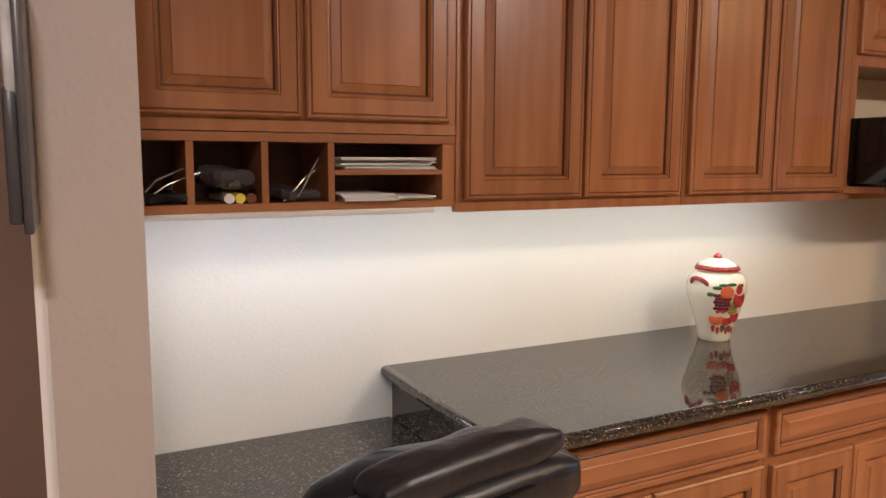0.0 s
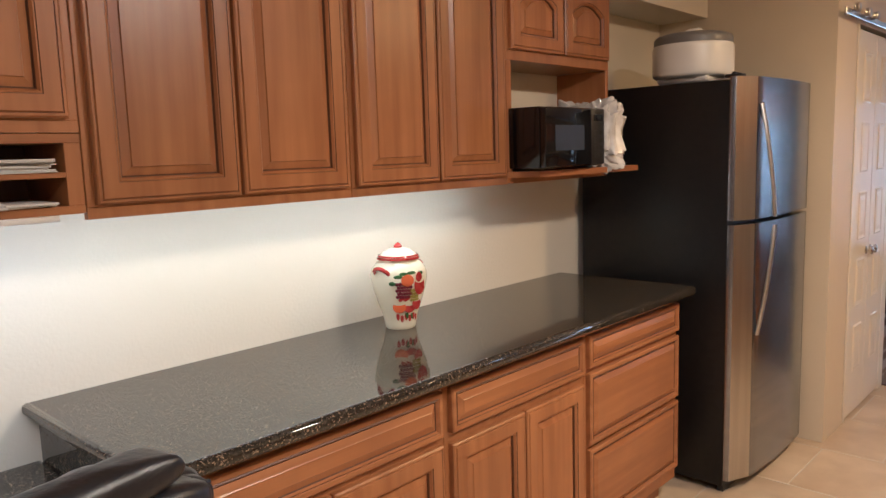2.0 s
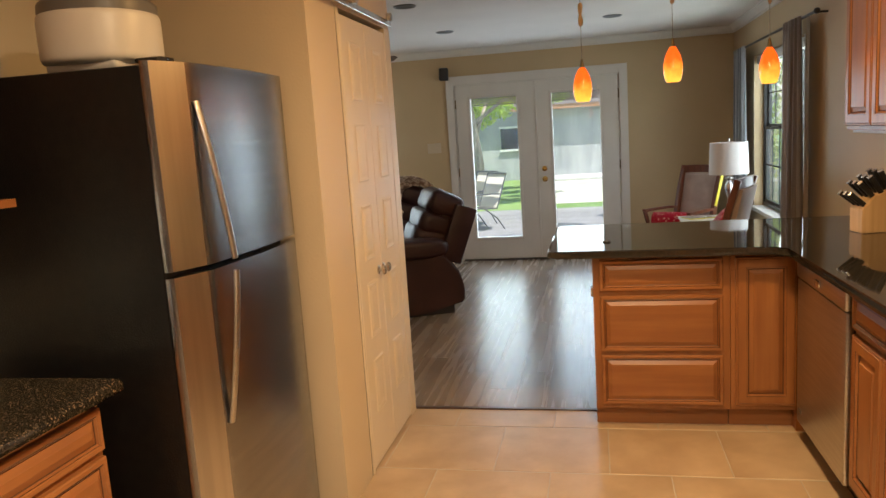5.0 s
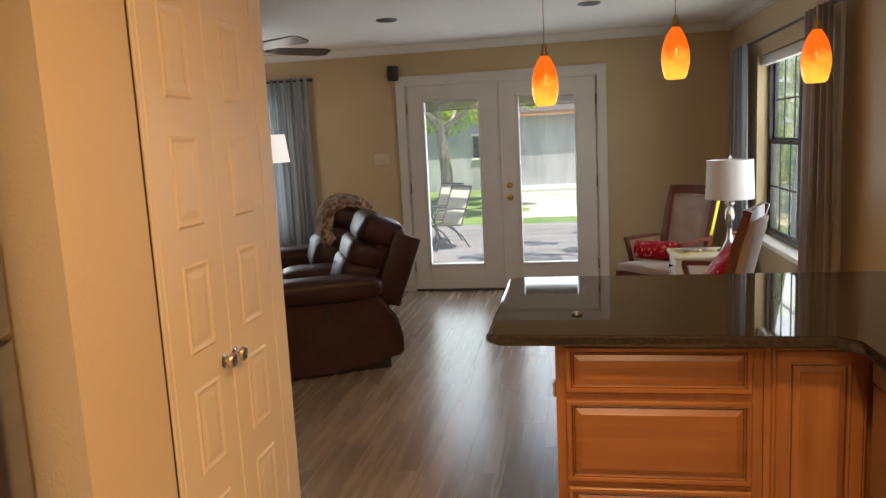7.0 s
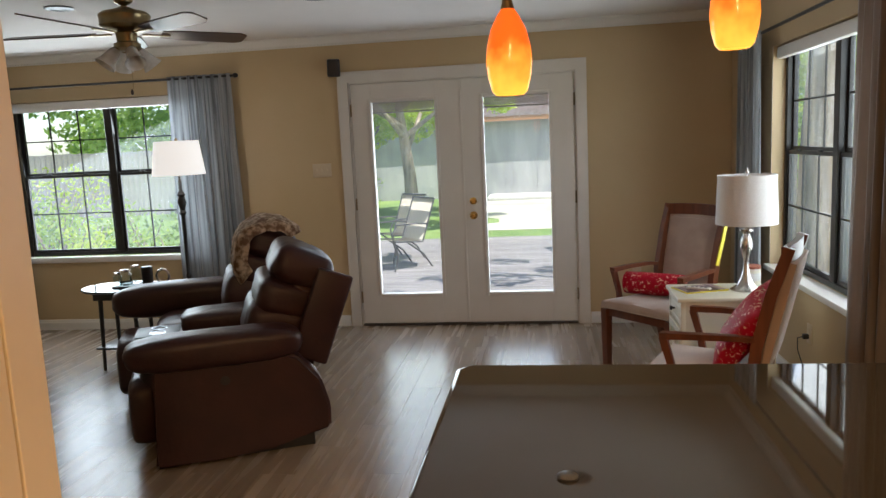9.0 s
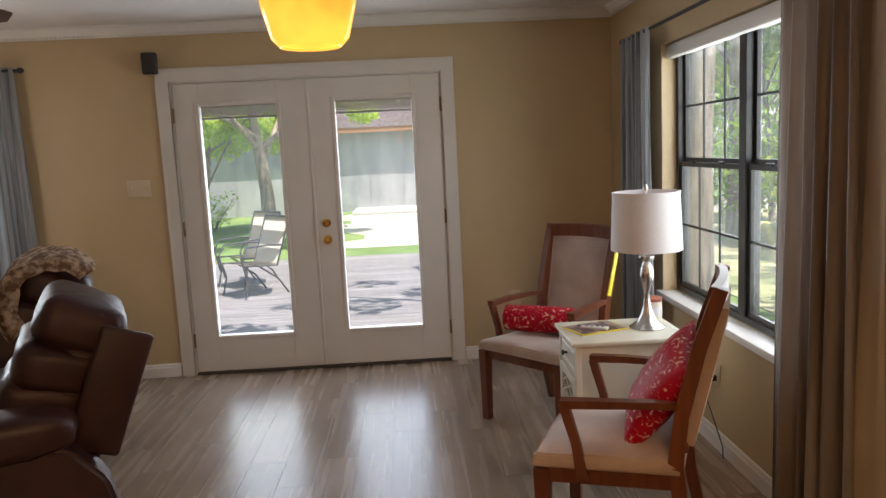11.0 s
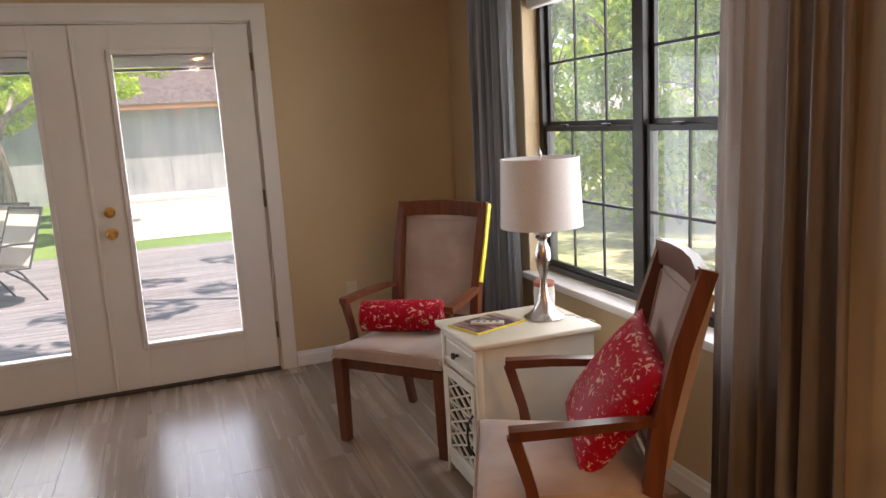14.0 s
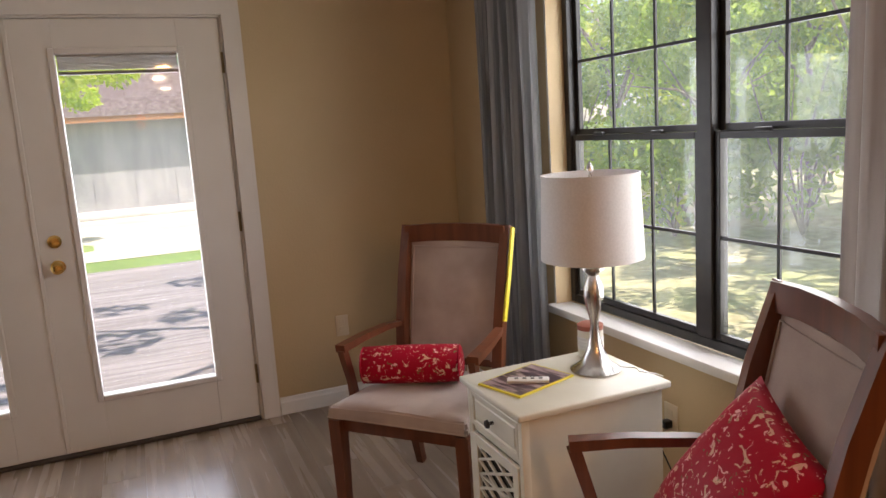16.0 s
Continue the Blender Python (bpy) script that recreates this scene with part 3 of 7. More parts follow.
def baseboard(name, m, length):
    bm = bmesh.new()
    prof = [(0, 0), (0.014, 0), (0.014, 0.065), (0.010, 0.075), (0.008, 0.088), (0.004, 0.094), (0, 0.094)]
    a = [bm.verts.new((0, -y, z)) for y, z in prof]
    b = [bm.verts.new((length, -y, z)) for y, z in prof]
    for i in range(len(prof)):
        j = (i + 1) % len(prof)
        bm.faces.new((a[i], a[j], b[j], b[i]))
    bm.faces.new(a), bm.faces.new(b[::-1])
    ob = structure(name, bm, M_WHITE, "white moulded baseboard")
    ob.matrix_basis = m


baseboard("baseboard_east", Matrix.Translation((EX, 6.4, 0)) @ pose(0, 0, 0, 0, 0, -90), 3.93)
baseboard("baseboard_corner", Matrix.Translation((EX, 0.43, 0)) @ pose(0, 0, 0, 0, 0, -90), 1.08)
baseboard("baseboard_south", Matrix.Translation((10.87, -0.67, 0)) @ pose(0, 0, 0, 0, 0, 180), 4.0)


# garden doors
def garden_doors():
    Y0, Y1, X = 0.537, 2.357, EX + 0.02
    top = thing("door_1", Matrix.Translation((X, (Y0 + Y1) / 2, 0)), "white double garden doors with tall glass lites, closed", "door", kind="structure")
    T = Matrix.Translation((-X, -(Y0 + Y1) / 2, 0))
    bm = bmesh.new()
    for a, b in ((0.435, 0.522), (2.372, 2.459)):
        for k, (i, d) in enumerate(((0, 0.012), (0.014, 0.018), (0.06, 0.014))):
            bm_box(EX - d - 0.002, EX - 0.001, a + (i if a < 1 else 0.0), b - (i if a > 1 else 0.0), 0, 2.055, bm=bm)
        bm_box(EX - 0.022, EX - 0.001, a if a < 1 else b - 0.016, a + 0.016 if a < 1 else b, 0, 2.055, bm=bm)
    bm_box(EX - 0.014, EX - 0.001, 0.435, 2.459, 2.055, 2.145, bm=bm)
    bm_box(EX - 0.022, EX - 0.001, 0.435, 2.459, 2.128, 2.145, bm=bm)
    bm.transform(T)
    part("casing", bm, M_DOORW, top, "white moulded door casing", smooth=False)
    bm = bmesh.new()
    bm_box(EX, EX + 0.15, 0.522, 0.535, 0, 2.058, bm=bm)
    bm_box(EX, EX + 0.15, 2.359, 2.373, 0, 2.058, bm=bm)
    bm_box(EX, EX + 0.15, 0.535, 2.359, 2.044, 2.058, bm=bm)
    bm.transform(T)
    part("jamb", bm, M_DOORW, top, smooth=False)
    part("threshold", join(bmesh.new(), bm_box(EX - 0.02, EX + 0.17, 0.535, 2.359, 0.001, 0.016, 0.004), T), M_SUBFLOOR, top, "dark worn door sill")
    for n, (a, b, ga, gb) in enumerate(((Y0, 1.445, 0.735, 1.262), (1.449, Y1, 1.66, 2.187))):
        lo, hi = 0.275, 1.885
        bm = bmesh.new()
        bm_box(X - 0.012, X + 0.032, a, ga, 0.018, 2.04, 0.002, 1, bm)
        bm_box(X - 0.012, X + 0.032, gb, b, 0.018, 2.04, 0.002, 1, bm)
        bm_box(X - 0.012, X + 0.032, ga, gb, 0.018, lo, bm=bm)
        bm_box(X - 0.012, X + 0.032, ga, gb, hi, 2.04, bm=bm)
        bm.transform(T)
        leaf = part("door_leaf", bm, M_DOORW, top, "white door leaf", smooth=False)
        bm = bmesh.new()
        w = 0.028
        for s in (0, 1):
            x0, x1 = ((X - 0.024, X - 0.012), (X + 0.032, X + 0.042))[s]
            bm_box(x0, x1, ga - w, ga, lo - w, hi + w, 0.004, 1, bm)
            bm_box(x0, x1, gb, gb + w, lo - w, hi + w, 0.004, 1, bm)
            bm_box(x0, x1, ga, gb, lo - w, lo, 0.004, 1, bm)
            bm_box(x0, x1, ga, gb, hi, hi + w, 0.004, 1, bm)
        bm.transform(T)
        part("lite_frame", bm, M_DOORW, leaf, "white glazing bead round the glass")
        p = part("pane", join(bmesh.new(), bm_box(X + 0.006, X + 0.010, ga, gb, lo, hi), T), M_DOORGLASS, leaf, "clear door glass", smooth=False)
        p.visible_shadow = False
        bm = bmesh.new()
        for i in range(11):
            z = hi - 0.012 - i * (0.0065 if i < 9 else 0.007)
            bm_box(X + 0.012, X + 0.030, ga + 0.006, gb - 0.006, z - 0.0045, z, bm=bm)
        bm_box(X + 0.012, X + 0.030, ga + 0.004, gb - 0.004, hi - 0.010, hi, bm=bm)
        bm_box(X + 0.012, X + 0.030, ga + 0.004, gb - 0.004, hi - 0.09, hi - 0.078, bm=bm)
        bm.transform(T)
        part("blind", bm, M_BLIND, leaf, "raised pale grey mini blind between the panes", smooth=False)
        for z in (0.25, 1.05, 1.83):
            hb = sweep([(0, 0, -0.05), (0, 0, 0.05)], 0.007, seg=8)
            part("hinge", hb, M_BRASS, leaf, "brass hinge", at=T @ Matrix.Translation((X - 0.018, (a if n == 0 else b) + (-0.004 if n == 0 else 0.004), z)))
    bm = bm_box(X - 0.022, X - 0.012, 1.437, 1.457, 0.02, 2.04, 0.003, 1)
    bm.transform(T)
    part("astragal", bm, M_DOORW, top, "white strip that covers the door gap")
    for z, r in ((0.925, 0.028), (1.045, 0.026)):
        prof = [(0, 0.0), (0.032, 0.0), (0.032, 0.006), (0.014, 0.012), (0.012, 0.03), (r, 0.04), (r, 0.052), (0.018, 0.062), (0, 0.064)] if z < 1 else [(0, 0), (0.03, 0), (0.03, 0.008), (0.022, 0.014), (0.02, 0.022), (0, 0.024)]
        part("door_knob" if z < 1 else "deadbolt", lathe(prof, 24), M_GOLD, top, "polished brass door hardware", at=T @ Matrix.Translation((X - 0.012, 1.372, z)) @ pose(0, 0, 0, 0, -90, 0))


garden_doors()


def sash_window(name, m, width, lo, hi, label, cols=3):
    """A pair of bronze double-hung windows; x along the wall, y outwards, from the middle."""
    top = thing(name, m, label, "window", kind="structure")
    W, F, mid = width / 2, 0.035, (lo + hi) / 2 + 0.045
    bm = bmesh.new()
    bm_box(-W, -W + F, 0, 0.07, lo, hi, 0.003, 1, bm)
    bm_box(W - F, W, 0, 0.07, lo, hi, 0.003, 1, bm)
    bm_box(-W + F, W - F, 0, 0.07, lo, lo + F, 0.003, 1, bm)
    bm_box(-W + F, W - F, 0, 0.07, hi - F, hi, 0.003, 1, bm)
    bm_box(-0.035, 0.035, -0.004, 0.07, lo + F, hi - F, 0.003, 1, bm)
    part("window_frame", bm, M_WINFRAME, top, "dark bronze aluminium window frame")
    for s in (-1, 1):
        a, b = sorted((s * 0.035, s * (W - F)))
        for k, (z0, z1, y) in enumerate(((lo + F, mid, 0.010), (mid, hi - F, 0.034))):
            bm = bmesh.new()
            f = 0.024
            bm_box(a, a + f, y, y + 0.022, z0, z1, 0.002, 1, bm)
            bm_box(b - f, b, y, y + 0.022, z0, z1, 0.002, 1, bm)
            bm_box(a + f, b - f, y, y + 0.022, z0, z0 + f, 0.002, 1, bm)
            bm_box(a + f, b - f, y, y + 0.022, z1 - f, z1, 0.002, 1, bm)
            sash = part("sash", bm, M_WINFRAME, top, "bronze window sash")
            for i in range(1, cols):
                x = a + (b - a) * i / cols
                part("muntin", bm_box(x - 0.006, x + 0.006, y + 0.006, y + 0.014, z0 + f, z1 - f), M_WINFRAME, sash, smooth=False)
            zc = (z0 + z1) / 2
            part("muntin", bm_box(a + f, b - f, y + 0.0055, y + 0.0135, zc - 0.006, zc + 0.006), M_WINFRAME, sash, smooth=False)
            p = part("pane", bm_box(a + f, b - f, y + 0.015, y + 0.018, z0 + f, z1 - f), M_GLASS, sash, "window glass", smooth=False)
            p.visible_shadow = False
        for i in (-1, 1):
            part("latch", bm_box((a + b) / 2 + i * 0.18 - 0.03, (a + b) / 2 + i * 0.18 + 0.03, -0.004, 0.014, mid - 0.004, mid + 0.010, 0.004), M_WINFRAME, top, "small bronze sash latch")
    return top


w1 = sash_window("window_1", Matrix.Translation((9.015, -0.748, 0)) @ pose(0, 0, 0, 0, 0, 180), 1.69, 0.645, 2.03, "bronze twin double-hung window behind a deep white sill")
part("window_sill", bm_box(-0.87, 0.87, -0.115, 0.0, 0.607, 0.643, 0.006), M_WHITE, w1, "white painted window stool")
part("reveal", join(bm_box(-0.858, -0.8455, -0.079, 0.06, 0.64, 2.035), bm_box(0.8455, 0.858, -0.079, 0.06, 0.64, 2.035)), M_WHITE, w1, smooth=False)
part("roller_shade", bm_box(-0.84, 0.84, -0.06, -0.01, 1.955, 2.03, 0.012), M_WHITE, w1, "rolled up white window shade")
w2 = sash_window("window_2", Matrix.Translation((10.945, 4.57, 0)) @ pose(0, 0, 0, 0, 0, -90), 1.80, 0.672, 2.045, "bronze twin double-hung window looking on the shrubs")
part("window_sill", bm_box(-0.96, 0.96, -0.09, 0.0, 0.620, 0.670, 0.006), M_WHITE, w2, "white painted window stool")
part("roller_shade", bm_box(-0.89, 0.89, -0.05, -0.01, 1.965, 2.045, 0.012), M_WHITE, w2, "rolled up white window shade")


# closet doors
def bifold():
    top = thing("door_2", Matrix.Translation((5.410, 1.827, 0)), "white panelled bifold closet doors with glass knobs, closed", "door", kind="structure")
    W = 0.335
    part("jamb", bm_box(-0.024, -0.004, -0.001, 0.10, 0.0, 2.044, 0.002, 1), M_CLOSETDOOR, top)
    # Dark strip added in place of the shadow in the gap by the jamb.
    part("seal", bm_box(-0.038, -0.024, 0.006, 0.09, 0.0, 2.044), M_SUBFLOOR, top, "dark strip standing in for the shaded gap beside the jamb", smooth=False)
    part("jamb", bm_box(0.680, 0.780, -0.001, 0.132, 0.0, 2.044, 0.002, 1), M_CLOSETDOOR, top)
    for n in (0, 1):
        x0 = n * (W + 0.004)
        leaf = part("door_leaf", bm_box(x0, x0 + W, 0.0, 0.032, 0.015, 2.02, 0.003, 1), M_CLOSETDOOR, top, "white moulded door leaf")
        for z in (0.245, 0.60, 0.955, 1.31, 1.665):
            bm = bmesh.new()
            w, h = 0.150, 0.255
            loops = []
            for i, (ins, dep) in enumerate(((0, 0.0005), (0.008, 0.005), (0.020, 0.0012), (0.026, 0.001), (0.045, 0.004))):
                loops.append([bm.verts.new((x, -dep, zz)) for x, zz in ((ins, ins), (w - ins, ins), (w - ins, h - ins), (ins, h - ins))])
            for a, b in zip(loops, loops[1:]):
                for i in range(4):
                    bm.faces.new((a[i], a[(i + 1) % 4], b[(i + 1) % 4], b[i]))
            bm.faces.new(loops[-1])
            part("panel", bm, M_CLOSETDOOR, leaf, at=Matrix.Translation((x0 + (W - w) / 2, 0, z)), smooth=False)
        kx = W - 0.055 if n == 0 else W + 0.020
        knob = part("door_knob", lathe([(0, 0), (0.022, 0), (0.022, 0.004), (0.008, 0.008), (0.007, 0.02), (0.021, 0.022), (0.024, 0.029), (0.019, 0.036), (0, 0.038)], 20), M_NICKEL, leaf,
                    "clear glass knob on a nickel plate", at=Matrix.Translation((kx, 0, 0.887)) @ pose(0, 0, 0, 90, 0, 0))


bifold()
rail = thing("sliding_rail", Matrix.Translation((5.05, 1.795, 2.062)), "nickel rail with four roller hangers on the closet wall", "door rail")
part("rail", bm_box(-0.02, 1.06, -0.004, 0.004, -0.014, 0.014, 0.002, 1), M_NICKEL, rail, "flat nickel rail")
for kx in (0.10, 0.29, 0.44, 0.98):
    hg = part("roller", lathe([(0, -0.012), (0.018, -0.012), (0.022, -0.006), (0.017, 0), (0.022, 0.006), (0.018, 0.012), (0, 0.012)], 20), M_STEEL, rail, at=Matrix.Translation((kx, -0.018, 0.022)) @ pose(0, 0, 0, 90, 0, 0))
    part("bracket", bm_box(kx - 0.012, kx + 0.012, 0.004, 0.034, -0.006, 0.006, 0.002, 1), M_STEEL, rail)
structure("trim_stub", bm_box(1.003, 1.017, 1.905, 1.95, 0, CEIL), M_WHITE, "painted wood corner trim")


def plate(m, gangs, label, outlet=False):
    w = 0.07 + 0.046 * (gangs - 1)
    top = thing("outlet" if outlet else "light_switch", m, label, "outlet" if outlet else "light switch")
    part("cover_plate", bm_box(-w / 2, w / 2, -0.006, 0, -0.057, 0.057, 0.003), M_IVORY, top)
    for g in range(gangs):
        x = (g - (gangs - 1) / 2) * 0.046
        if outlet:
            for z in (-0.026, 0.012):
                part("socket", bm_box(x - 0.014, x + 0.014, -0.009, -0.006, z, z + 0.024, 0.002, 1), M_IVORY, top)
        else:
            part("toggle", bm_box(x - 0.004, x + 0.004, -0.018, -0.006, -0.004, 0.012, 0.001, 1), M_IVORY, top)
    return top


plate(Matrix.Translation((EX, 2.64, 1.348)) @ pose(0, 0, 0, 0, 0, -90), 3, "ivory three-gang switch plate on the tan wall")
plate(Matrix.Translation((EX, 0.06, 0.43)) @ pose(0, 0, 0, 0, 0, -90), 1, "cream outlet low on the tan wall", True)
o2 = plate(Matrix.Translation((9.10, -0.67, 0.37)) @ pose(0, 0, 0, 0, 0, 180), 1, "cream outlet under the window with a black plug", True)
part("plug", bm_box(-0.015, 0.015, -0.04, -0.009, -0.028, 0.0, 0.004), M_DARKPLASTIC, o2, "black plug")
part("cord", sweep([(0, -0.04, -0.014), (0.01, -0.07, -0.02), (0.03, -0.075, -0.08), (0.07, -0.06, -0.16), (0.10, -0.05, -0.22), (0.15, -0.04, -0.30), (0.16, -0.04, -0.357)], 0.003, seg=6), M_DARKPLASTIC, o2, "thin black power cord")


# ---- kitchen ----
def at_door(x, y, z, w, h, parent, name="door", arch=0.0, flip=0, rings=None, cross=False):
    """A raised-panel door or drawer front whose back lies at y and faces -y (flip: degrees about z)."""
    bm = ring_panel(w, h, rings or DOOR_RINGS, arch, glaze=((3, 6, 9, 10) if rings is None else (4, 6)))
    return part(name, bm, [M_CABX if cross else M_CAB, M_GLAZE_SHADE], parent, at=Matrix.Translation((x, y, z)) @ pose(0, 0, 0, 0, 0, flip), smooth=False)


UF = 2.452   # front of the wall cabinets' frames


def wall_cab(x0, x1, z0, z1, doors, label, arch=0.0, pad=0.0):
    top = thing("wall_cabinet", Matrix.Translation((x0, KW, z0)), label, "wall cabinet", "wall cabinets over the long counter")
    d = KW - UF
    bm = bm_box(0, x1 - x0, -d, -0.001, 0.025, z1 - z0, 0.0015, 1)
    bm_box(0, x1 - x0, -d, -d + 0.02, 0, 0.025, bm=bm)
    part("body", bm, M_CAB, top, "maple cabinet body", smooth=False)
    for a, b, lo, hi in doors:
        at_door(a - x0, -d, lo - z0, b - a, hi - lo, top, arch=arch)
    return top


wall_cab(1.14, 1.895, 1.545, 2.118, [(1.165, 1.510, 1.575, 2.10), (1.520, 1.872, 1.575, 2.10)], "short two-door maple wall cabinet above open pigeonholes")
wall_cab(1.897, 2.640, 1.357, 2.118, [(1.915, 2.270, 1.388, 2.10), (2.280, 2.622, 1.388, 2.10)], "tall two-door maple wall cabinet with raised panels")
wall_cab(2.642, 3.372, 1.357, 2.118, [(2.658, 3.000, 1.388, 2.10), (3.008, 3.348, 1.388, 2.10)], "tall two-door maple wall cabinet with raised panels")


def pigeonholes():
    top = thing("pigeonhole_shelf", Matrix.Translation((1.14, KW, 1.372)), "open maple pigeonhole shelf full of papers and odds and ends", "shelf")
    d, w, h = KW - UF, 0.727, 0.171
    part("top_board", bm_box(0, w + 0.028, -d, -0.001, h - 0.02, h, 0.001, 1), M_CABX, top, smooth=False)
    part("bottom_board", bm_box(0, w + 0.028, -d, -0.001, 0, 0.018, 0.001, 1), M_CABX, top, smooth=False)
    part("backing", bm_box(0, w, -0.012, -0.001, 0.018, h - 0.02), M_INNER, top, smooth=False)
    for x in (0, 0.126, 0.282, 0.432, w - 0.006):
        part("divider", bm_box(x, x + 0.016 + (0.018 if x > 0.7 else 0), -d + 0.002, -0.012, 0.018, h - 0.02, 0.001, 1), M_CAB, top, smooth=False)
    part("shelf_board", bm_box(0.448, w - 0.006, -d + 0.002, -0.012, 0.078, 0.090, 0.001, 1), M_CABX, top, smooth=False)


pigeonholes()


def papers(x, y, z, w, d, n, label, seed):
    rnd = random.Random(seed)
    top = thing("paper_stack", Matrix.Translation((x, y, z)), label, "papers")
    h = 0
    for i in range(n):
        t = rnd.uniform(0.002, 0.006)
        part("sheet", bm_box(-w / 2, w / 2, -d / 2, d / 2, 0, t, 0.0008, 1), M_PAPER, top, at=Matrix.Translation((rnd.uniform(-0.012, 0.012), rnd.uniform(-0.012, 0.012), h)) @ pose(0, 0, 0, 0, 0, rnd.uniform(-5, 5)))
        h += t + 0.0004


papers(1.722, 2.545, 1.4625, 0.235, 0.20, 8, "untidy stack of white papers on the small shelf", 1)
papers(1.668, 2.545, 1.3905, 0.13, 0.2, 3, "thin stack of white envelopes in the lower slot", 2)
papers(1.775, 2.545, 1.3905, 0.10, 0.2, 2, "loose sheets in the lower slot", 5)
for i, (x, m, lb) in enumerate(((1.352, M_PLASTICW, "white rolled tube"), (1.375, M_YELLOW, "yellow capped tube"), (1.398, M_CHERRY, "reddish brown tube"))):
    t = thing("rolled_tube", Matrix.Translation((x, 2.45, 1.4015)), lb + " lying in a pigeonhole", "tube")
    part("body", sweep([(0, 0, 0), (0, 0.2, 0)], 0.011, seg=16), M_PLASTICW if i == 0 else m, t)
for i, (x, z, lb) in enumerate(((1.215, 1.401, "dark cable bundle and pens in a pigeonhole"), (1.50, 1.403, "clear crinkled plastic bag in a pigeonhole"), (1.355, 1.441, "grey appliance wrapped in plastic in a pigeonhole"))):
    t = thing("wrapped_bundle", Matrix.Translation((x, 2.53, z)), lb, "clutter")
    part("wrapping", puff(0, 0, 0.004, 0.05, 0.075, 0.014 if i < 2 else 0.024, 0.8, 0.8, 12, wrinkle=0.25, freq=30), M_CHAR if i else M_DARKPLASTIC, t)
for i, (a, b, c) in enumerate(((1.16, 1.45, 0.08), (1.18, 1.44, 0.09), (1.49, 1.47, 0.04), (1.47, 1.45, 0.06))):
    t = thing("cable", Matrix.Translation((a, 2.46, 1.392)), "thin grey cable hanging loosely in a pigeonhole", "cable", "cables in the pigeonholes")
    part("cable", sweep([(0, 0, 0), (0.02, 0.0, 0.02), (0.05, 0.01, b - 1.40), (0.03 + c, 0.03, b - 1.375)], 0.0022, seg=6), M_NICKEL if i % 2 else M_GREYP, t)

strip = thing("strip_light", Matrix.Translation((1.50, 2.47, 1.3715)), "slim white undercabinet light below the pigeonholes", "cabinet light")
part("housing", bm_box(-0.34, 0.34, -0.02, 0.03, -0.014, 0, 0.003), M_PLASTICW, strip)


def nook():
    top = thing("wall_cabinet", Matrix.Translation((3.374, KW, 1.38)), "maple cabinet with two arched doors over an open microwave nook", "wall cabinet", "wall cabinets over the long counter")
    d, w = KW - UF, 0.70
    bm = bm_box(0, w, -d, -0.001, 0.42, 0.738, 0.0015, 1)
    part("body", bm, M_CAB, top, smooth=False)
    part("side_panel", bm_box(0, 0.03, -d, -0.001, -0.02, 0.419, 0.001, 1), M_CAB, top, smooth=False)
    part("side_panel", bm_box(w - 0.02, w, -d, -0.001, 0.025, 0.419, 0.001, 1), M_CAB, top, smooth=False)
    part("backing", bm_box(0.03, w - 0.02, -0.012, -0.001, 0.025, 0.419), M_KWALL, top, smooth=False)
    for i in (0, 1):
        at_door(0.016 + i * 0.339, -d, 0.458, 0.328, 0.262, top, arch=0.042)
    # shelf board that widens forwards
    bm = bmesh.new()
    pts = [(0, -0.001), (0, -d), (0.06, -d - 0.10), (0.40, -d - 0.13), (w + 0.02, -d - 0.13), (w + 0.02, -0.001)]
    a = [bm.verts.new((x, y, 0.0)) for x, y in pts]
    b = [bm.verts.new((x, y, 0.022)) for x, y in pts]
    for i in range(len(pts)):
        j = (i + 1) % len(pts)
        bm.faces.new((a[i], a[j], b[j], b[i]))
    bm.faces.new(a[::-1]), bm.faces.new(b)
    part("shelf_board", bm, M_CABX, top, "maple microwave shelf", smooth=False)
    part("apron", bm_box(0.03, w - 0.02, -d, -d + 0.02, -0.022, 0, 0.001, 1), M_CABX, top, smooth=False)


nook()


def microwave():
    x0, x1, y0, y1, z0, z1 = 3.385, 3.775, 2.30, 2.69, 1.412, 1.628
    top = thing("microwave", Matrix.Translation((x0, y0, z0)), "small black countertop microwave on the maple shelf", "microwave")
    w, h = x1 - x0, z1 - z0
    part("body", bm_box(0, w, 0.016, y1 - y0, 0, h, 0.004), M_BLACKGLOSS, top)
    dr = part("door", bm_box(0.0, w * 0.76, -0.010, 0.015, 0.004, h - 0.004, 0.005), M_BLACKGLOSS, top, "glossy black microwave door")
    part("window", bm_box(0.055, w * 0.62, -0.0125, -0.0105, 0.06, h - 0.065, 0.001, 1), M_MWCAV, dr, "grey mesh oven window")
    pn = part("control_panel", bm_box(w * 0.765, w, -0.008, 0.015, 0.004, h - 0.004, 0.004), M_DARKPLASTIC, top)
    part("display", bm_box(w * 0.80, w * 0.96, -0.0095, -0.0082, h - 0.05, h - 0.025), M_BLACKGLOSS, pn, smooth=False)
    for i in range(4):
        for j in range(3):
            part("button", bm_box(w * 0.80 + j * 0.022, w * 0.80 + j * 0.022 + 0.017, -0.0098, -0.0082, 0.03 + i * 0.028, 0.048 + i * 0.028, 0.001, 1), M_DARKPLASTIC, pn)


microwave()
bag = thing("plastic_bag", Matrix.Translation((3.875, 2.42, 1.402)), "crumpled clear plastic packaging beside the microwave", "plastic bag")
part("film", puff(0, 0, 0.128, 0.072, 0.13, 0.128, 0.35, 0.5, 30, wrinkle=0.20, freq=26), M_BAG, bag)

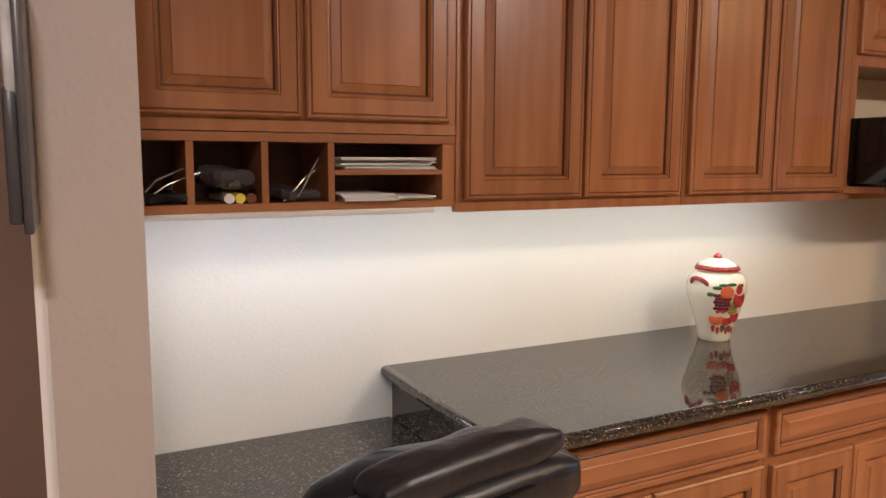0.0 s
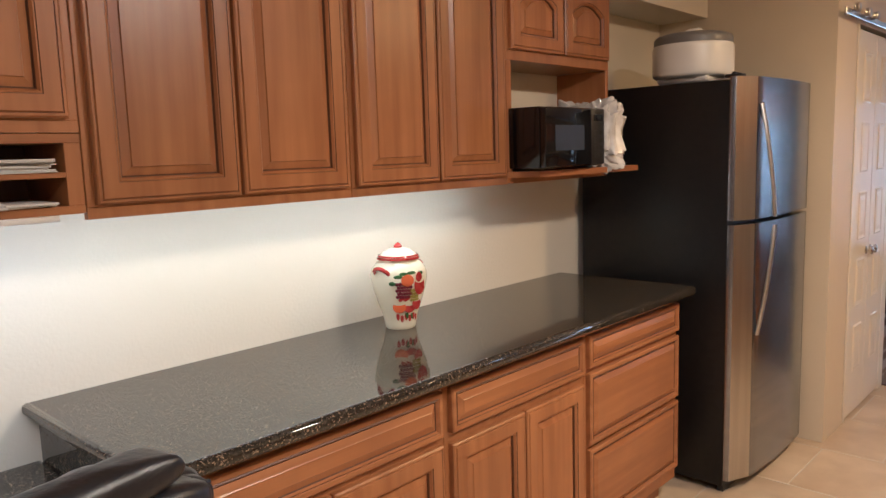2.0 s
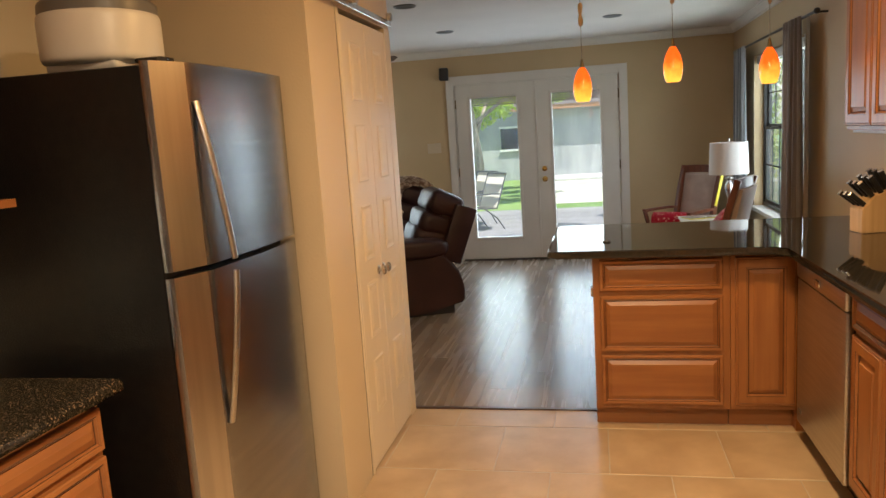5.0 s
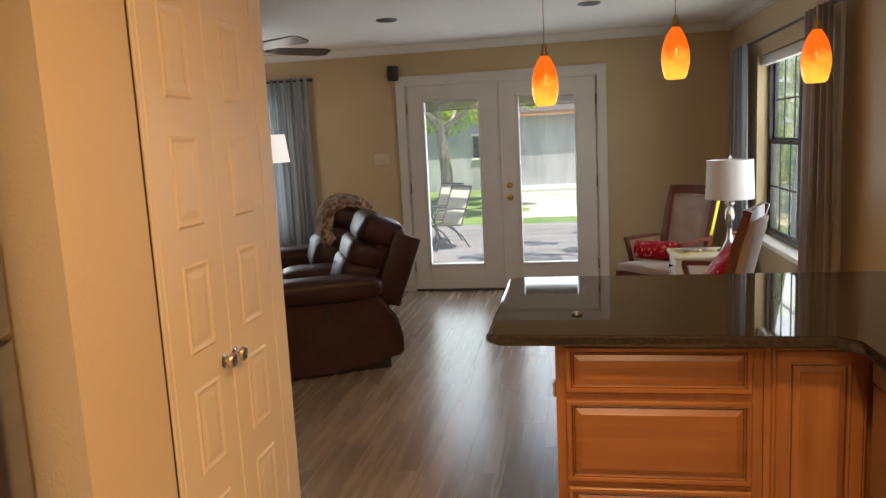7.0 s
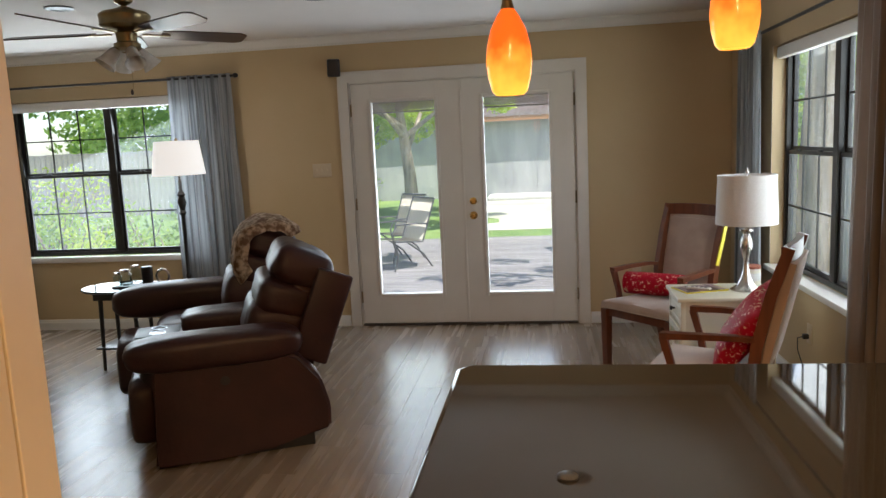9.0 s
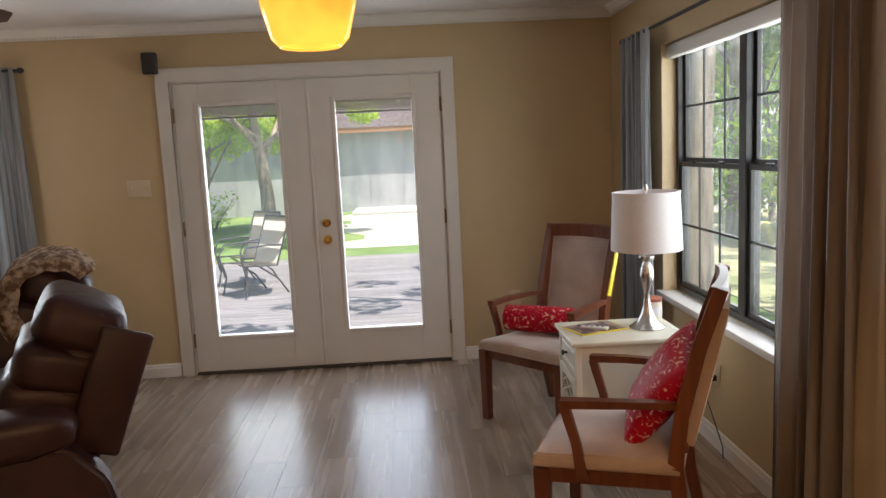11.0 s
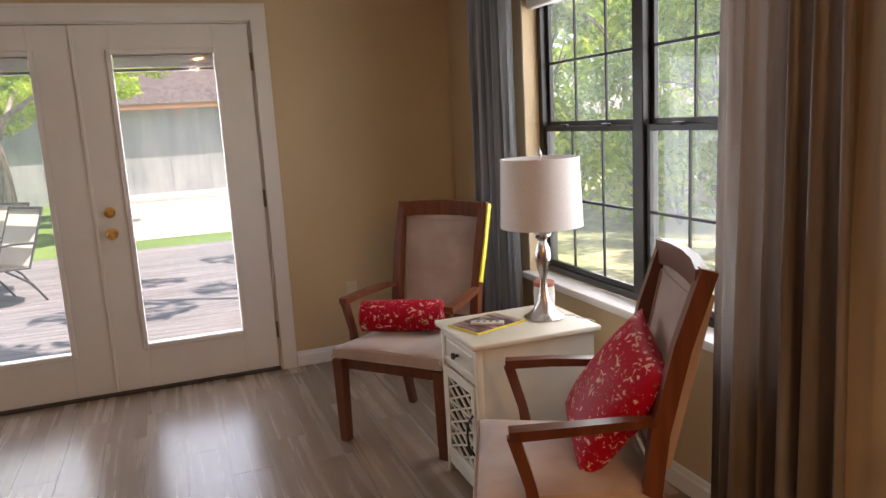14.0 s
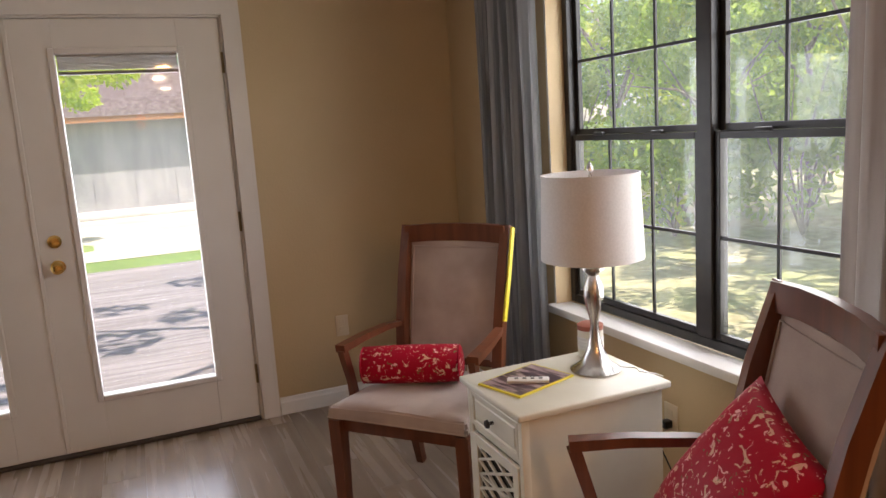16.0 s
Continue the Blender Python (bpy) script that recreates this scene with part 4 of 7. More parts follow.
# worktops
STOP = 0.915


def bullnose(name, pts, z0, z1, material, label, r=0.012):
    bm = bmesh.new()
    a = [bm.verts.new((x, y, z0)) for x, y in pts]
    b = [bm.verts.new((x, y, z1)) for x, y in pts]
    n = len(pts)
    for i in range(n):
        bm.faces.new((a[i], a[(i + 1) % n], b[(i + 1) % n], b[i]))
    bm.faces.new(a[::-1]), bm.faces.new(b)
    hor = [e for e in bm.edges if abs(e.verts[0].co.z - e.verts[1].co.z) < 1e-6]
    bmesh.ops.bevel(bm, geom=hor, offset=r, segments=4, affect="EDGES", profile=0.5)
    ob = mesh_object(name, bm, material, True, 50)
    for f in ob.data.polygons:
        f.use_smooth = f.area < 0.02 and abs(f.normal.z) < 0.995
    return tagged(ob, label, "worktop")


bullnose("worktop", [(1.80, 2.045), (4.055, 2.045), (4.075, 2.065), (4.075, KW - 0.001), (1.80, KW - 0.001)], STOP - 0.036, STOP, M_GRANITE_DESK, "dark speckled granite worktop on maple base cabinets", 0.015)
bullnose("desktop", [(1.138, 2.06), (1.832, 2.06), (1.832, KW - 0.001), (1.138, KW - 0.001)], 0.733, 0.766, M_GRANITE_DESK, "lower granite desktop beside the base cabinets", 0.014)
side = new("worktop_end", None)
tagged(side, "black granite upstand between desktop and worktop", "worktop")
part("upstand", bm_box(1.834, 1.850, 2.07, KW - 0.001, 0.734, STOP - 0.037), M_GRANITE_DESK, side, smooth=False)


def base_cab(x0, x1, y_front, y_back, label, flip=False, m=None, group="base cabinets under the long counter"):
    """Body with a toe kick; local x along the front, fronts face -y, z up from the floor."""
    top = thing("base_cabinet", m if m is not None else Matrix.Translation((x0, y_front, 0)), label, "base cabinet", group)
    w, d = x1 - x0, y_back - y_front
    part("body", bm_box(0, w, 0, d, 0.105, STOP - 0.037, 0.001, 1), M_CAB, top, smooth=False)
    part("toe_kick", bm_box(0.001, w - 0.001, 0.07, d, 0.0, 0.105), M_CABX, top, smooth=False)
    return top


BF = 2.115
c = base_cab(1.852, 2.640, BF, KW - 0.002, "maple base cabinet with one wide drawer over two doors")
at_door(0.02, 0, 0.722, 0.752, 0.128, c, "drawer_front", rings=DRAWER_RINGS, cross=True)
at_door(0.02, 0, 0.125, 0.372, 0.575, c)
at_door(0.400, 0, 0.125, 0.372, 0.575, c)
c = base_cab(2.642, 3.335, BF, KW - 0.002, "maple base cabinet with a drawer over two doors")
at_door(0.018, 0, 0.722, 0.658, 0.128, c, "drawer_front", rings=DRAWER_RINGS, cross=True)
at_door(0.018, 0, 0.125, 0.326, 0.565, c)
at_door(0.350, 0, 0.125, 0.326, 0.565, c)
c = base_cab(3.337, 4.03, BF, KW - 0.002, "maple base cabinet with three drawers")
for z, h in ((0.735, 0.115), (0.462, 0.255), (0.160, 0.285)):
    at_door(0.014, 0, z, 0.668, h, c, "drawer_front", rings=DRAWER_RINGS, cross=True)


def ginger_jar():
    top = thing("ginger_jar", Matrix.Translation((2.885, 2.515 + 0.012, STOP)) @ pose(0, 0, 0, 0, 0, 6) @ Matrix.Diagonal((1.05, 1.05, 1.055, 1)), "cream ceramic lidded jar painted with red fruit, on the granite", "jar")
    prof = [(0, 0.0), (0.044, 0.0), (0.048, 0.005), (0.050, 0.020), (0.057, 0.050), (0.069, 0.085), (0.080, 0.120), (0.087, 0.150), (0.088, 0.168), (0.083, 0.188), (0.070, 0.203), (0.060, 0.210), (0.060, 0.214)]
    part("body", lathe(prof, 48), M_CERAMIC, top)
    lid = part("lid", lathe([(0.062, 0.2145), (0.064, 0.218), (0.058, 0.226), (0.046, 0.238), (0.026, 0.247), (0.0, 0.249)], 48), M_CERAMIC, top, "domed cream lid with red bands")
    part("band", lathe([(0.061, 0.2145), (0.0665, 0.2155), (0.0665, 0.220), (0.061, 0.2215)], 48), M_REDGLAZE, lid)
    part("band", lathe([(0.060, 0.2225), (0.0640, 0.2232), (0.0620, 0.2282), (0.056, 0.2285)], 48), M_REDGLAZE, lid)
    part("finial", lathe([(0, 0.246), (0.012, 0.249), (0.013, 0.255), (0.006, 0.262), (0, 0.266)], 16), M_REDGLAZE, lid, "small red finial")
    for s in (-1, 1):
        pts = [(s * (0.074 + 0.020 * math.sin(math.pi * i / 10)), 0.028 * math.cos(math.pi * i / 10), 0.195 - 0.022 * (1 - math.sin(math.pi * i / 10))) for i in range(11)]
        part("handle", sweep(pts, 0.0065, 0.0065, seg=8), M_REDGLAZE, top, "red arched side handle")
    # painted fruit in low relief, on the side towards the room
    rnd = random.Random(4)

    def on(a, z):
        r = float(np.interp(z, [p[1] for p in prof[1:]], [p[0] for p in prof[1:]]))
        return Vector((r * math.cos(a), r * math.sin(a), z)), a

    def dabs(name, items, material, label=""):
        for a, z, sx, sz in items:
            p, q = on(A + (a - A) * 1.35, z)
            part(name, puff(0, 0, 0, 0.0016, sx * 1.22, sz * 1.15, 1, 1, 6), material, top, label, at=Matrix.Translation(p) @ Matrix.Rotation(q, 4, "Z"))
    A = -2.00
    dabs("painted_leaves", [(A - 0.34, 0.170, 0.012, 0.005), (A - 0.20, 0.178, 0.011, 0.005), (A + 0.02, 0.180, 0.013, 0.005), (A + 0.30, 0.176, 0.011, 0.006), (A - 0.50, 0.150, 0.009, 0.006), (A - 0.05, 0.050, 0.005, 0.013), (A + 0.20, 0.046, 0.005, 0.012)], M_GREEN)
    dabs("painted_leaves", [(A - 0.42 + 0.17 * i, 0.047 - 0.006 * (i % 2), 0.0045, 0.014) for i in range(6)], M_REDGLAZE)
    dabs("painted_apple", [(A - 0.10, 0.158, 0.017, 0.016), (A - 0.34, 0.075, 0.017, 0.017)], M_ORANGE)
    dabs("painted_pear", [(A + 0.28, 0.140, 0.019, 0.026), (A + 0.24, 0.165, 0.011, 0.013), (A + 0.02, 0.072, 0.017, 0.015), (A + 0.30, 0.083, 0.016, 0.018)], M_REDGLAZE)
    dabs("painted_grapes", [(A - 0.38 + 0.085 * (i % 5) + 0.04 * (i // 5 % 2), 0.148 - 0.010 * (i // 5), 0.0048, 0.0052) for i in range(25)], M_PURPLE)
    dabs("painted_grapes", [(A + 0.02 + 0.08 * (i % 4) + 0.04 * (i // 4 % 2), 0.126 - 0.010 * (i // 4), 0.0046, 0.0050) for i in range(16)], M_OLIVE)
    dabs("painted_grapes", [(A - 0.30 + 0.08 * i, 0.098 + 0.004 * (i % 2), 0.0048, 0.0052) for i in range(4)], M_REDGLAZE)
    dabs("painted_berries", [(A - 1.75 + rnd.uniform(-0.08, 0.1), 0.06 + rnd.uniform(0, 0.10), 0.004, 0.006) for i in range(12)], M_REDGLAZE)


ginger_jar()


def office_chair():
    """Executive chair whose back stands to the room; only its top shows."""
    top = thing("office_chair", Matrix.Translation((1.510, 1.87, 0.015)) @ pose(0, 0, 0, 0, 0, 13), "black leather executive office chair with padded headrest at the desk", "office chair")
    bm = bm_box(-0.235, 0.245, -0.135, -0.06, 0.46, 0.995, 0.034, 4)
    for v in bm.verts:
        v.co.x *= 1.0 + 0.12 * math.sin((v.co.z - 0.45) * 3.0)
        v.co.y += -0.06 * (v.co.x * 3.2) ** 2 * -1 - 0.03 + 0.02 * (v.co.z - 0.7)
    part("backrest", bm, M_LEATHERB, top, "black leather back shell", angle=60)
    part("head_cushion", puff(0.018, -0.118, 1.030, 0.178, 0.044, 0.034, 0.75, 0.30, 32, wrinkle=0.05, freq=15), M_LEATHERB, top, "wrinkled leather head roll")
    part("upper_pad", puff(0.0, -0.105, 0.955, 0.250, 0.062, 0.055, 0.6, 0.30, 28, wrinkle=0.02, freq=12), M_LEATHERB, top, "broad leather pad below the head roll")
    for z, w in ((0.990, 0.232), (0.945, 0.250)):
        part("piping", sweep([(-w + w * i / 6, -0.160 - (0.004 if z < 0.97 else -0.006) + 0.035 * abs(i - 6) ** 3 / 216, z - 0.004 * abs(i - 6) / 6) for i in range(13)], 0.0045, seg=6), M_BLACKGLOSS, top, "raised leather seam")
    for s, z in ((-1, 0.998), (1, 0.965)):
        part("side_cushion", puff(s * 0.225 - 0.005, -0.095, z - 0.015, 0.045, 0.052, 0.042, 0.8, 0.6, 18, wrinkle=0.03, freq=24), M_LEATHERB, top)
    part("back_cushion", puff(0.0, -0.02, 0.77, 0.215, 0.06, 0.25, 0.4, 0.4, 20, wrinkle=0.03), M_LEATHERB, top)
    for z in (0.985, 0.93):
        part("piping", sweep([(-0.245 + 0.05 * i, -0.142 + 0.06 * ((-0.245 + 0.05 * i) * 3.2) ** 2 - 0.028, z - 0.01 * abs(i - 5) / 5) for i in range(11)], 0.005, seg=6), M_BLACKGLOSS, top, "raised leather seam")
    part("seat", puff(0, 0.20, 0.47, 0.25, 0.25, 0.07, 0.4, 0.4, 20, wrinkle=0.03), M_LEATHERB, top)
    for s in (-1, 1):
        part("armrest", sweep([(s * 0.27, -0.08, 0.58), (s * 0.29, 0.0, 0.64), (s * 0.29, 0.2, 0.65), (s * 0.27, 0.25, 0.52), (s * 0.22, 0.22, 0.42)], 0.022, seg=8), M_DARKPLASTIC, top)
    part("gas_lift", lathe([(0, 0.1), (0.03, 0.1), (0.03, 0.25), (0.02, 0.25), (0.02, 0.41), (0, 0.41)], 16), M_DARKPLASTIC, top, at=Matrix.Translation((0, 0.18, 0)))
    for i in range(5):
        a = 2 * math.pi * i / 5
        leg = part("leg", sweep([(0.02 * math.cos(a), 0.18 + 0.02 * math.sin(a), 0.12), (0.28 * math.cos(a), 0.18 + 0.28 * math.sin(a), 0.07)], 0.02, seg=8, taper=[1, 0.6]), M_DARKPLASTIC, top)
        part("caster", puff(0.28 * math.cos(a), 0.18 + 0.28 * math.sin(a), 0.028, 0.028, 0.028, 0.028, 1, 1, 8), M_DARKPLASTIC, leg)


office_chair()

org = thing("wall_organizer", Matrix.Translation((1.012, 1.90, 1.405)), "dark grey plastic wall pocket wrapped in film, hung by the opening", "wall organizer")
part("back_plate", bm_box(-0.008, 0.002, -0.14, 0.04, 0.0, 0.30, 0.003), M_CHAR, org)
part("pocket", bm_box(-0.022, -0.008, -0.13, 0.035, 0.01, 0.16, 0.004), M_CHAR, org)
part("film", puff(-0.012, -0.09, 0.20, 0.008, 0.04, 0.08, 0.4, 0.4, 14, wrinkle=0.12, freq=30), M_BAG, org)


def fridge():
    x0, x1, yf, zt = 4.21, 4.99, 1.93, 1.742
    top = thing("refrigerator", Matrix.Translation((x0, yf, 0)), "stainless steel top-freezer refrigerator with black sides", "refrigerator")
    w = x1 - x0
    part("body", bm_box(0.0, w, 0.058, 0.74, 0.03, zt - 0.01, 0.006), M_BLACK, top, "black textured cabinet")
    for lo, hi, nm in ((1.168, zt, "freezer_door"), (0.06, 1.150, "refrigerator_door")):
        bm = bmesh.new()
        n, pts = 14, []
        for i in range(n + 1):
            f = i / n
            pts.append((0.130 + f * (w - 0.130), -0.018 - 0.014 * math.sin(math.pi * f) if i < n else 0.0))
        pts = [(0.0, 0.045), (0.006, 0.032), (0.112, -0.012)] + pts + [(w, 0.055), (0, 0.055)]
        a = [bm.verts.new((x, y, lo)) for x, y in pts]
        b = [bm.verts.new((x, y, hi)) for x, y in pts]
        k = len(pts)
        for i in range(k):
            bm.faces.new((a[i], a[(i + 1) % k], b[(i + 1) % k], b[i]))
        bm.faces.new(a[::-1]), bm.faces.new(b)
        bm.faces.ensure_lookup_table()
        # the slanted edge takes the lighter steel as its painted highlight
        bm.faces[1].material_index = 1
        part(nm, bm, [M_STEELX, M_STEELEDGE], top, "brushed stainless door", angle=30)
    for lo, hi, bend, nm in ((1.178, 1.635, 1, "freezer_handle"), (0.68, 1.142, -1, "refrigerator_handle")):
        pts = []
        for i in range(13):
            f = i / 12
            z = hi - f * (hi - lo)
            q = f if bend > 0 else 1 - f
            pts.append((0.135 + 0.035 * q * q, -0.022 - 0.050 * math.sin(math.pi / 2 * q) ** 0.9, z))
        part(nm, sweep(pts, 0.013, 0.008, seg=10), M_STEEL, top, "curved stainless handle")
    part("badge", bm_box(w - 0.10, w - 0.06, -0.008, 0.002, 1.55, 1.575, 0.002), M_NICKEL, top)
    part("grille", bm_box(0.02, w - 0.02, 0.06, 0.09, 0.0, 0.058, 0.003), M_DARKPLASTIC, top)
    for x in (0.05, w - 0.09):
        part("hinge_cover", bm_box(x, x + 0.05, 0.03, 0.10, zt, zt + 0.014, 0.004), M_DARKPLASTIC, top)


fridge()


def cooler():
    top = thing("casserole_carrier", Matrix.Translation((4.43, 2.24, 1.742)) @ Matrix.Diagonal((0.93, 0.93, 0.97, 1)), "cream insulated food carrier with a grey lid on the refrigerator", "food carrier")
    part("base", puff(0, 0, 0.10, 0.182, 0.182, 0.080, 0.22, 0.95, 24), M_PLASTICW, top, "cream plastic tub")
    part("foot_ring", bm_box(-0.125, 0.125, -0.125, 0.125, 0.0, 0.03, 0.014, 3), M_PLASTICW, top)
    part("lid", puff(0, 0, 0.178, 0.176, 0.176, 0.045, 0.5, 0.95, 24), M_GREYP, top, "grey domed lid")
    part("handle", sweep([(-0.13, -0.02, 0.190), (-0.085, -0.02, 0.222), (0, -0.02, 0.238), (0.085, -0.02, 0.222), (0.13, -0.02, 0.190)], 0.020, 0.010, seg=10), M_PLASTICW, top, "broad arched handle")
    part("latch", bm_box(0.02, 0.10, -0.188, -0.170, 0.03, 0.042, 0.004), M_BLACKGLOSS, top)


cooler()
wire = thing("cable", Matrix.Translation((4.13, 2.66, 1.74)), "thin black wire rising behind the refrigerator", "cable")
part("wire", sweep([(0, 0, 0), (0.05, 0.0, 0.08), (0.14, 0.0, 0.15), (0.26, 0.0, 0.20)], 0.002, seg=6), M_DARKPLASTIC, wire)

# ---- peninsula and sink side ----
bullnose("worktop", [(5.86, 1.01), (5.90, 1.048), (6.77, 1.048), (6.815, 1.01), (6.815, -0.668), (3.2, -0.668), (3.2, -0.018), (5.80, -0.018), (5.86, 0.042)], STOP - 0.036, STOP, M_GRANITE, "dark polished granite peninsula top with bullnose edge", 0.016)
R90 = pose(0, 0, 0, 0, 0, -90)
PF = 5.975
c = base_cab(0, 0.63, 0, 0.60, "maple peninsula cabinet with three drawers", m=Matrix.Translation((PF, 0.838, 0)) @ R90, group="peninsula cabinets")
for z, h in ((0.700, 0.150), (0.400, 0.275), (0.130, 0.250)):
    at_door(0.032, 0, z, 0.565, h, c, "drawer_front", rings=DRAWER_RINGS, cross=True)
part("wall_plug", bm_box(-0.012, 0.0, 0.05, 0.12, 0.66, 0.70, 0.003), M_WHITE, c, "small white outlet on the cabinet side")
c = base_cab(0, 0.34, 0, 0.60, "narrow maple corner cabinet with one door", m=Matrix.Translation((PF, 0.206, 0)) @ R90, group="peninsula cabinets")
at_door(0.02, 0, 0.130, 0.270, 0.720, c)
part("corner_body", bm_box(0.292, 0.872, 0.001, 0.60, 0.0, STOP - 0.038), M_CAB, c, smooth=False)
R180 = pose(0, 0, 0, 0, 0, 180)
SF = -0.088


def dishwasher():
    top = thing("dishwasher", Matrix.Translation((5.865, SF, 0)) @ R180, "stainless steel dishwasher under the granite", "dishwasher")
    w = 0.66
    part("body", bm_box(0.0, w, 0.0, 0.56, 0.10, STOP - 0.038), M_DARKPLASTIC, top, smooth=False)
    part("door", bm_box(0.004, w - 0.004, -0.030, -0.001, 0.105, 0.770, 0.006), M_STEEL, top, "brushed steel door")
    part("control_strip", bm_box(0.004, w - 0.004, -0.034, -0.001, 0.775, 0.870, 0.008), M_STEEL, top)
    part("latch", bm_box(w / 2 - 0.03, w / 2 + 0.03, -0.044, -0.034, 0.80, 0.825, 0.004), M_NICKEL, top)
    part("label_plate", bm_box(0.04, 0.08, -0.0325, -0.030, 0.16, 0.175), M_GREYP, top, smooth=False)
    part("toe_kick", bm_box(0.0, w, 0.05, 0.08, 0.0, 0.10), M_DARKPLASTIC, top, smooth=False)


dishwasher()
for i, (a, b) in enumerate(((5.20, 4.60), (4.598, 3.90), (3.898, 3.22))):
    c = base_cab(0, a - b, 0, 0.578, "maple base cabinet with a drawer and doors by the sink wall", m=Matrix.Translation((a, SF, 0)) @ R180, group="sink side cabinets")
    at_door(0.014, 0, 0.722, a - b - 0.028, 0.128, c, "drawer_front", rings=DRAWER_RINGS, cross=True)
    h = (a - b - 0.028 - 0.008) / 2
    at_door(0.014, 0, 0.125, h, 0.575, c)
    at_door(0.022 + h, 0, 0.125, h, 0.575, c)
for a, b in ((6.14, 5.45), (5.448, 4.76)):
    top = thing("wall_cabinet", Matrix.Translation((a, -0.335, 1.40)) @ R180, "two-door maple wall cabinet above the sink counter", "wall cabinet", "sink side wall cabinets")
    part("body", bm_box(0, a - b, 0, 0.333, 0.0, 0.70, 0.001, 1), M_CAB, top, smooth=False)
    part("light_rail", bm_box(0.01, a - b - 0.01, 0.02, 0.30, -0.014, 0.0, 0.002, 1), M_WHITE, top)
    h = (a - b - 0.04) / 2
    at_door(0.016, 0, 0.02, h, 0.66, top)
    at_door(0.024 + h, 0, 0.02, h, 0.66, top)


def knife_block():
    top = thing("knife_block", Matrix.Translation((6.20, -0.475, STOP)) @ pose(0, 0, 0, 0, 0, 12), "pale wooden block full of black-handled knives on the granite", "knife block")
    bm = bmesh.new()
    prof = [(-0.085, 0.0), (0.085, 0.0), (0.085, 0.115), (0.03, 0.175), (-0.085, 0.205)]
    a = [bm.verts.new((-0.055, y, z)) for y, z in prof]
    b = [bm.verts.new((0.055, y, z)) for y, z in prof]
    for i in range(5):
        bm.faces.new((a[i], a[(i + 1) % 5], b[(i + 1) % 5], b[i]))
    bm.faces.new(a[::-1]), bm.faces.new(b)
    bmesh.ops.bevel(bm, geom=bm.edges[:], offset=0.004, segments=2, affect="EDGES")
    part("block", bm, M_KNIFEBLOCK, top)
    for i in range(3):
        for j in range(4):
            m = Matrix.Translation((-0.036 + 0.036 * i, -0.055 + 0.040 * j, (0.190, 0.178, 0.165, 0.130)[j])) @ pose(0, 0, 0, -30 - 7 * j, 6 * (i - 1), 0)
            k = part("knife", bm_box(-0.009, 0.009, -0.012, 0.012, 0.0, 0.110 - 0.006 * j, 0.006), M_DARKPLASTIC, top, "black riveted knife handle", at=m)
            part("butt_cap", bm_box(-0.0095, 0.0095, -0.0125, 0.0125, 0.111 - 0.006 * j, 0.117 - 0.006 * j, 0.002, 1), M_NICKEL, k)


knife_block()
st = thing("round_button", Matrix.Translation((6.12, 0.765, STOP)), "small round black button set in the granite", "button")
part("disc", lathe([(0, 0.0), (0.019, 0.0), (0.020, 0.004), (0.014, 0.008), (0, 0.008)], 24), M_WINFRAME, st)


def pendant(x, y, zb):
    top = thing("pendant_lamp", Matrix.Translation((x, y, zb + 0.178)), "lit amber art-glass pendant on a thin cord, hanging over the peninsula", "pendant lamp", "amber pendants over the peninsula")
    prof = [(0.030, -0.178), (0.038, -0.170), (0.046, -0.140), (0.0495, -0.110), (0.047, -0.078), (0.038, -0.042), (0.024, -0.014), (0.014, 0.0), (0.010, 0.0), (0.020, -0.014), (0.034, -0.042), (0.043, -0.078), (0.0455, -0.110), (0.042, -0.140), (0.034, -0.170), (0.027, -0.176), (0.030, -0.178)]
    sh = part("shade", lathe(prof, 32), M_PENDANT, top, "mottled orange and yellow glass shade", at=None)
    sh.visible_shadow = False
    part("socket_cap", lathe([(0, 0.042), (0.006, 0.042), (0.011, 0.014), (0.015, 0.0), (0.0, 0.0)], 16), M_BRASS, top)
    H = CEIL - zb - 0.178
    part("cord", sweep([(0, 0, 0.04), (0, 0, 0.215), (0, 0, H)], 0.0018, seg=6), M_NICKEL, top)
    loop = [(0.024 * math.sin(2 * math.pi * i / 14), 0.02 * math.sin(4 * math.pi * i / 14) * 0.3, 0.27 + 0.055 * math.cos(2 * math.pi * i / 14)) for i in range(15)]
    part("cord_coil", sweep(loop, 0.007, seg=8), M_KNIFEBLOCK, top, "gathered coil of pale cord")
    part("canopy", lathe([(0, H), (0.06, H), (0.055, H - 0.015), (0.012, H - 0.03), (0, H - 0.03)], 24), M_NICKEL, top)
    return top


p = pendant(6.455, 0.86, 1.622)
copy_thing(p, Matrix.Translation((6.455, 0.40, 1.690 + 0.178)))
copy_thing(p, Matrix.Translation((6.455, -0.065, 1.648 + 0.178)))


# ---- living room ----
def downlight(x, y, lit=False):
    top = thing("recessed_light", Matrix.Translation((x, y, CEIL)), "dark unlit recessed ceiling light with a thin ring", "ceiling light", "recessed ceiling lights")
    part("ring", lathe([(0.070, -0.001), (0.082, -0.001), (0.084, -0.006), (0.078, -0.009), (0.066, -0.006), (0.066, -0.001)], 32), M_WHITE if lit else M_GREYP, top)
    part("can", lathe([(0, -0.002), (0.066, -0.002), (0.066, -0.004), (0, -0.003)], 32), M_DARKPLASTIC, top)


for x, y in ((9.32, 2.135), (9.30, 0.62), (7.81, 2.13), (7.80, 0.62), (9.08, 3.65)):
    downlight(x, y)


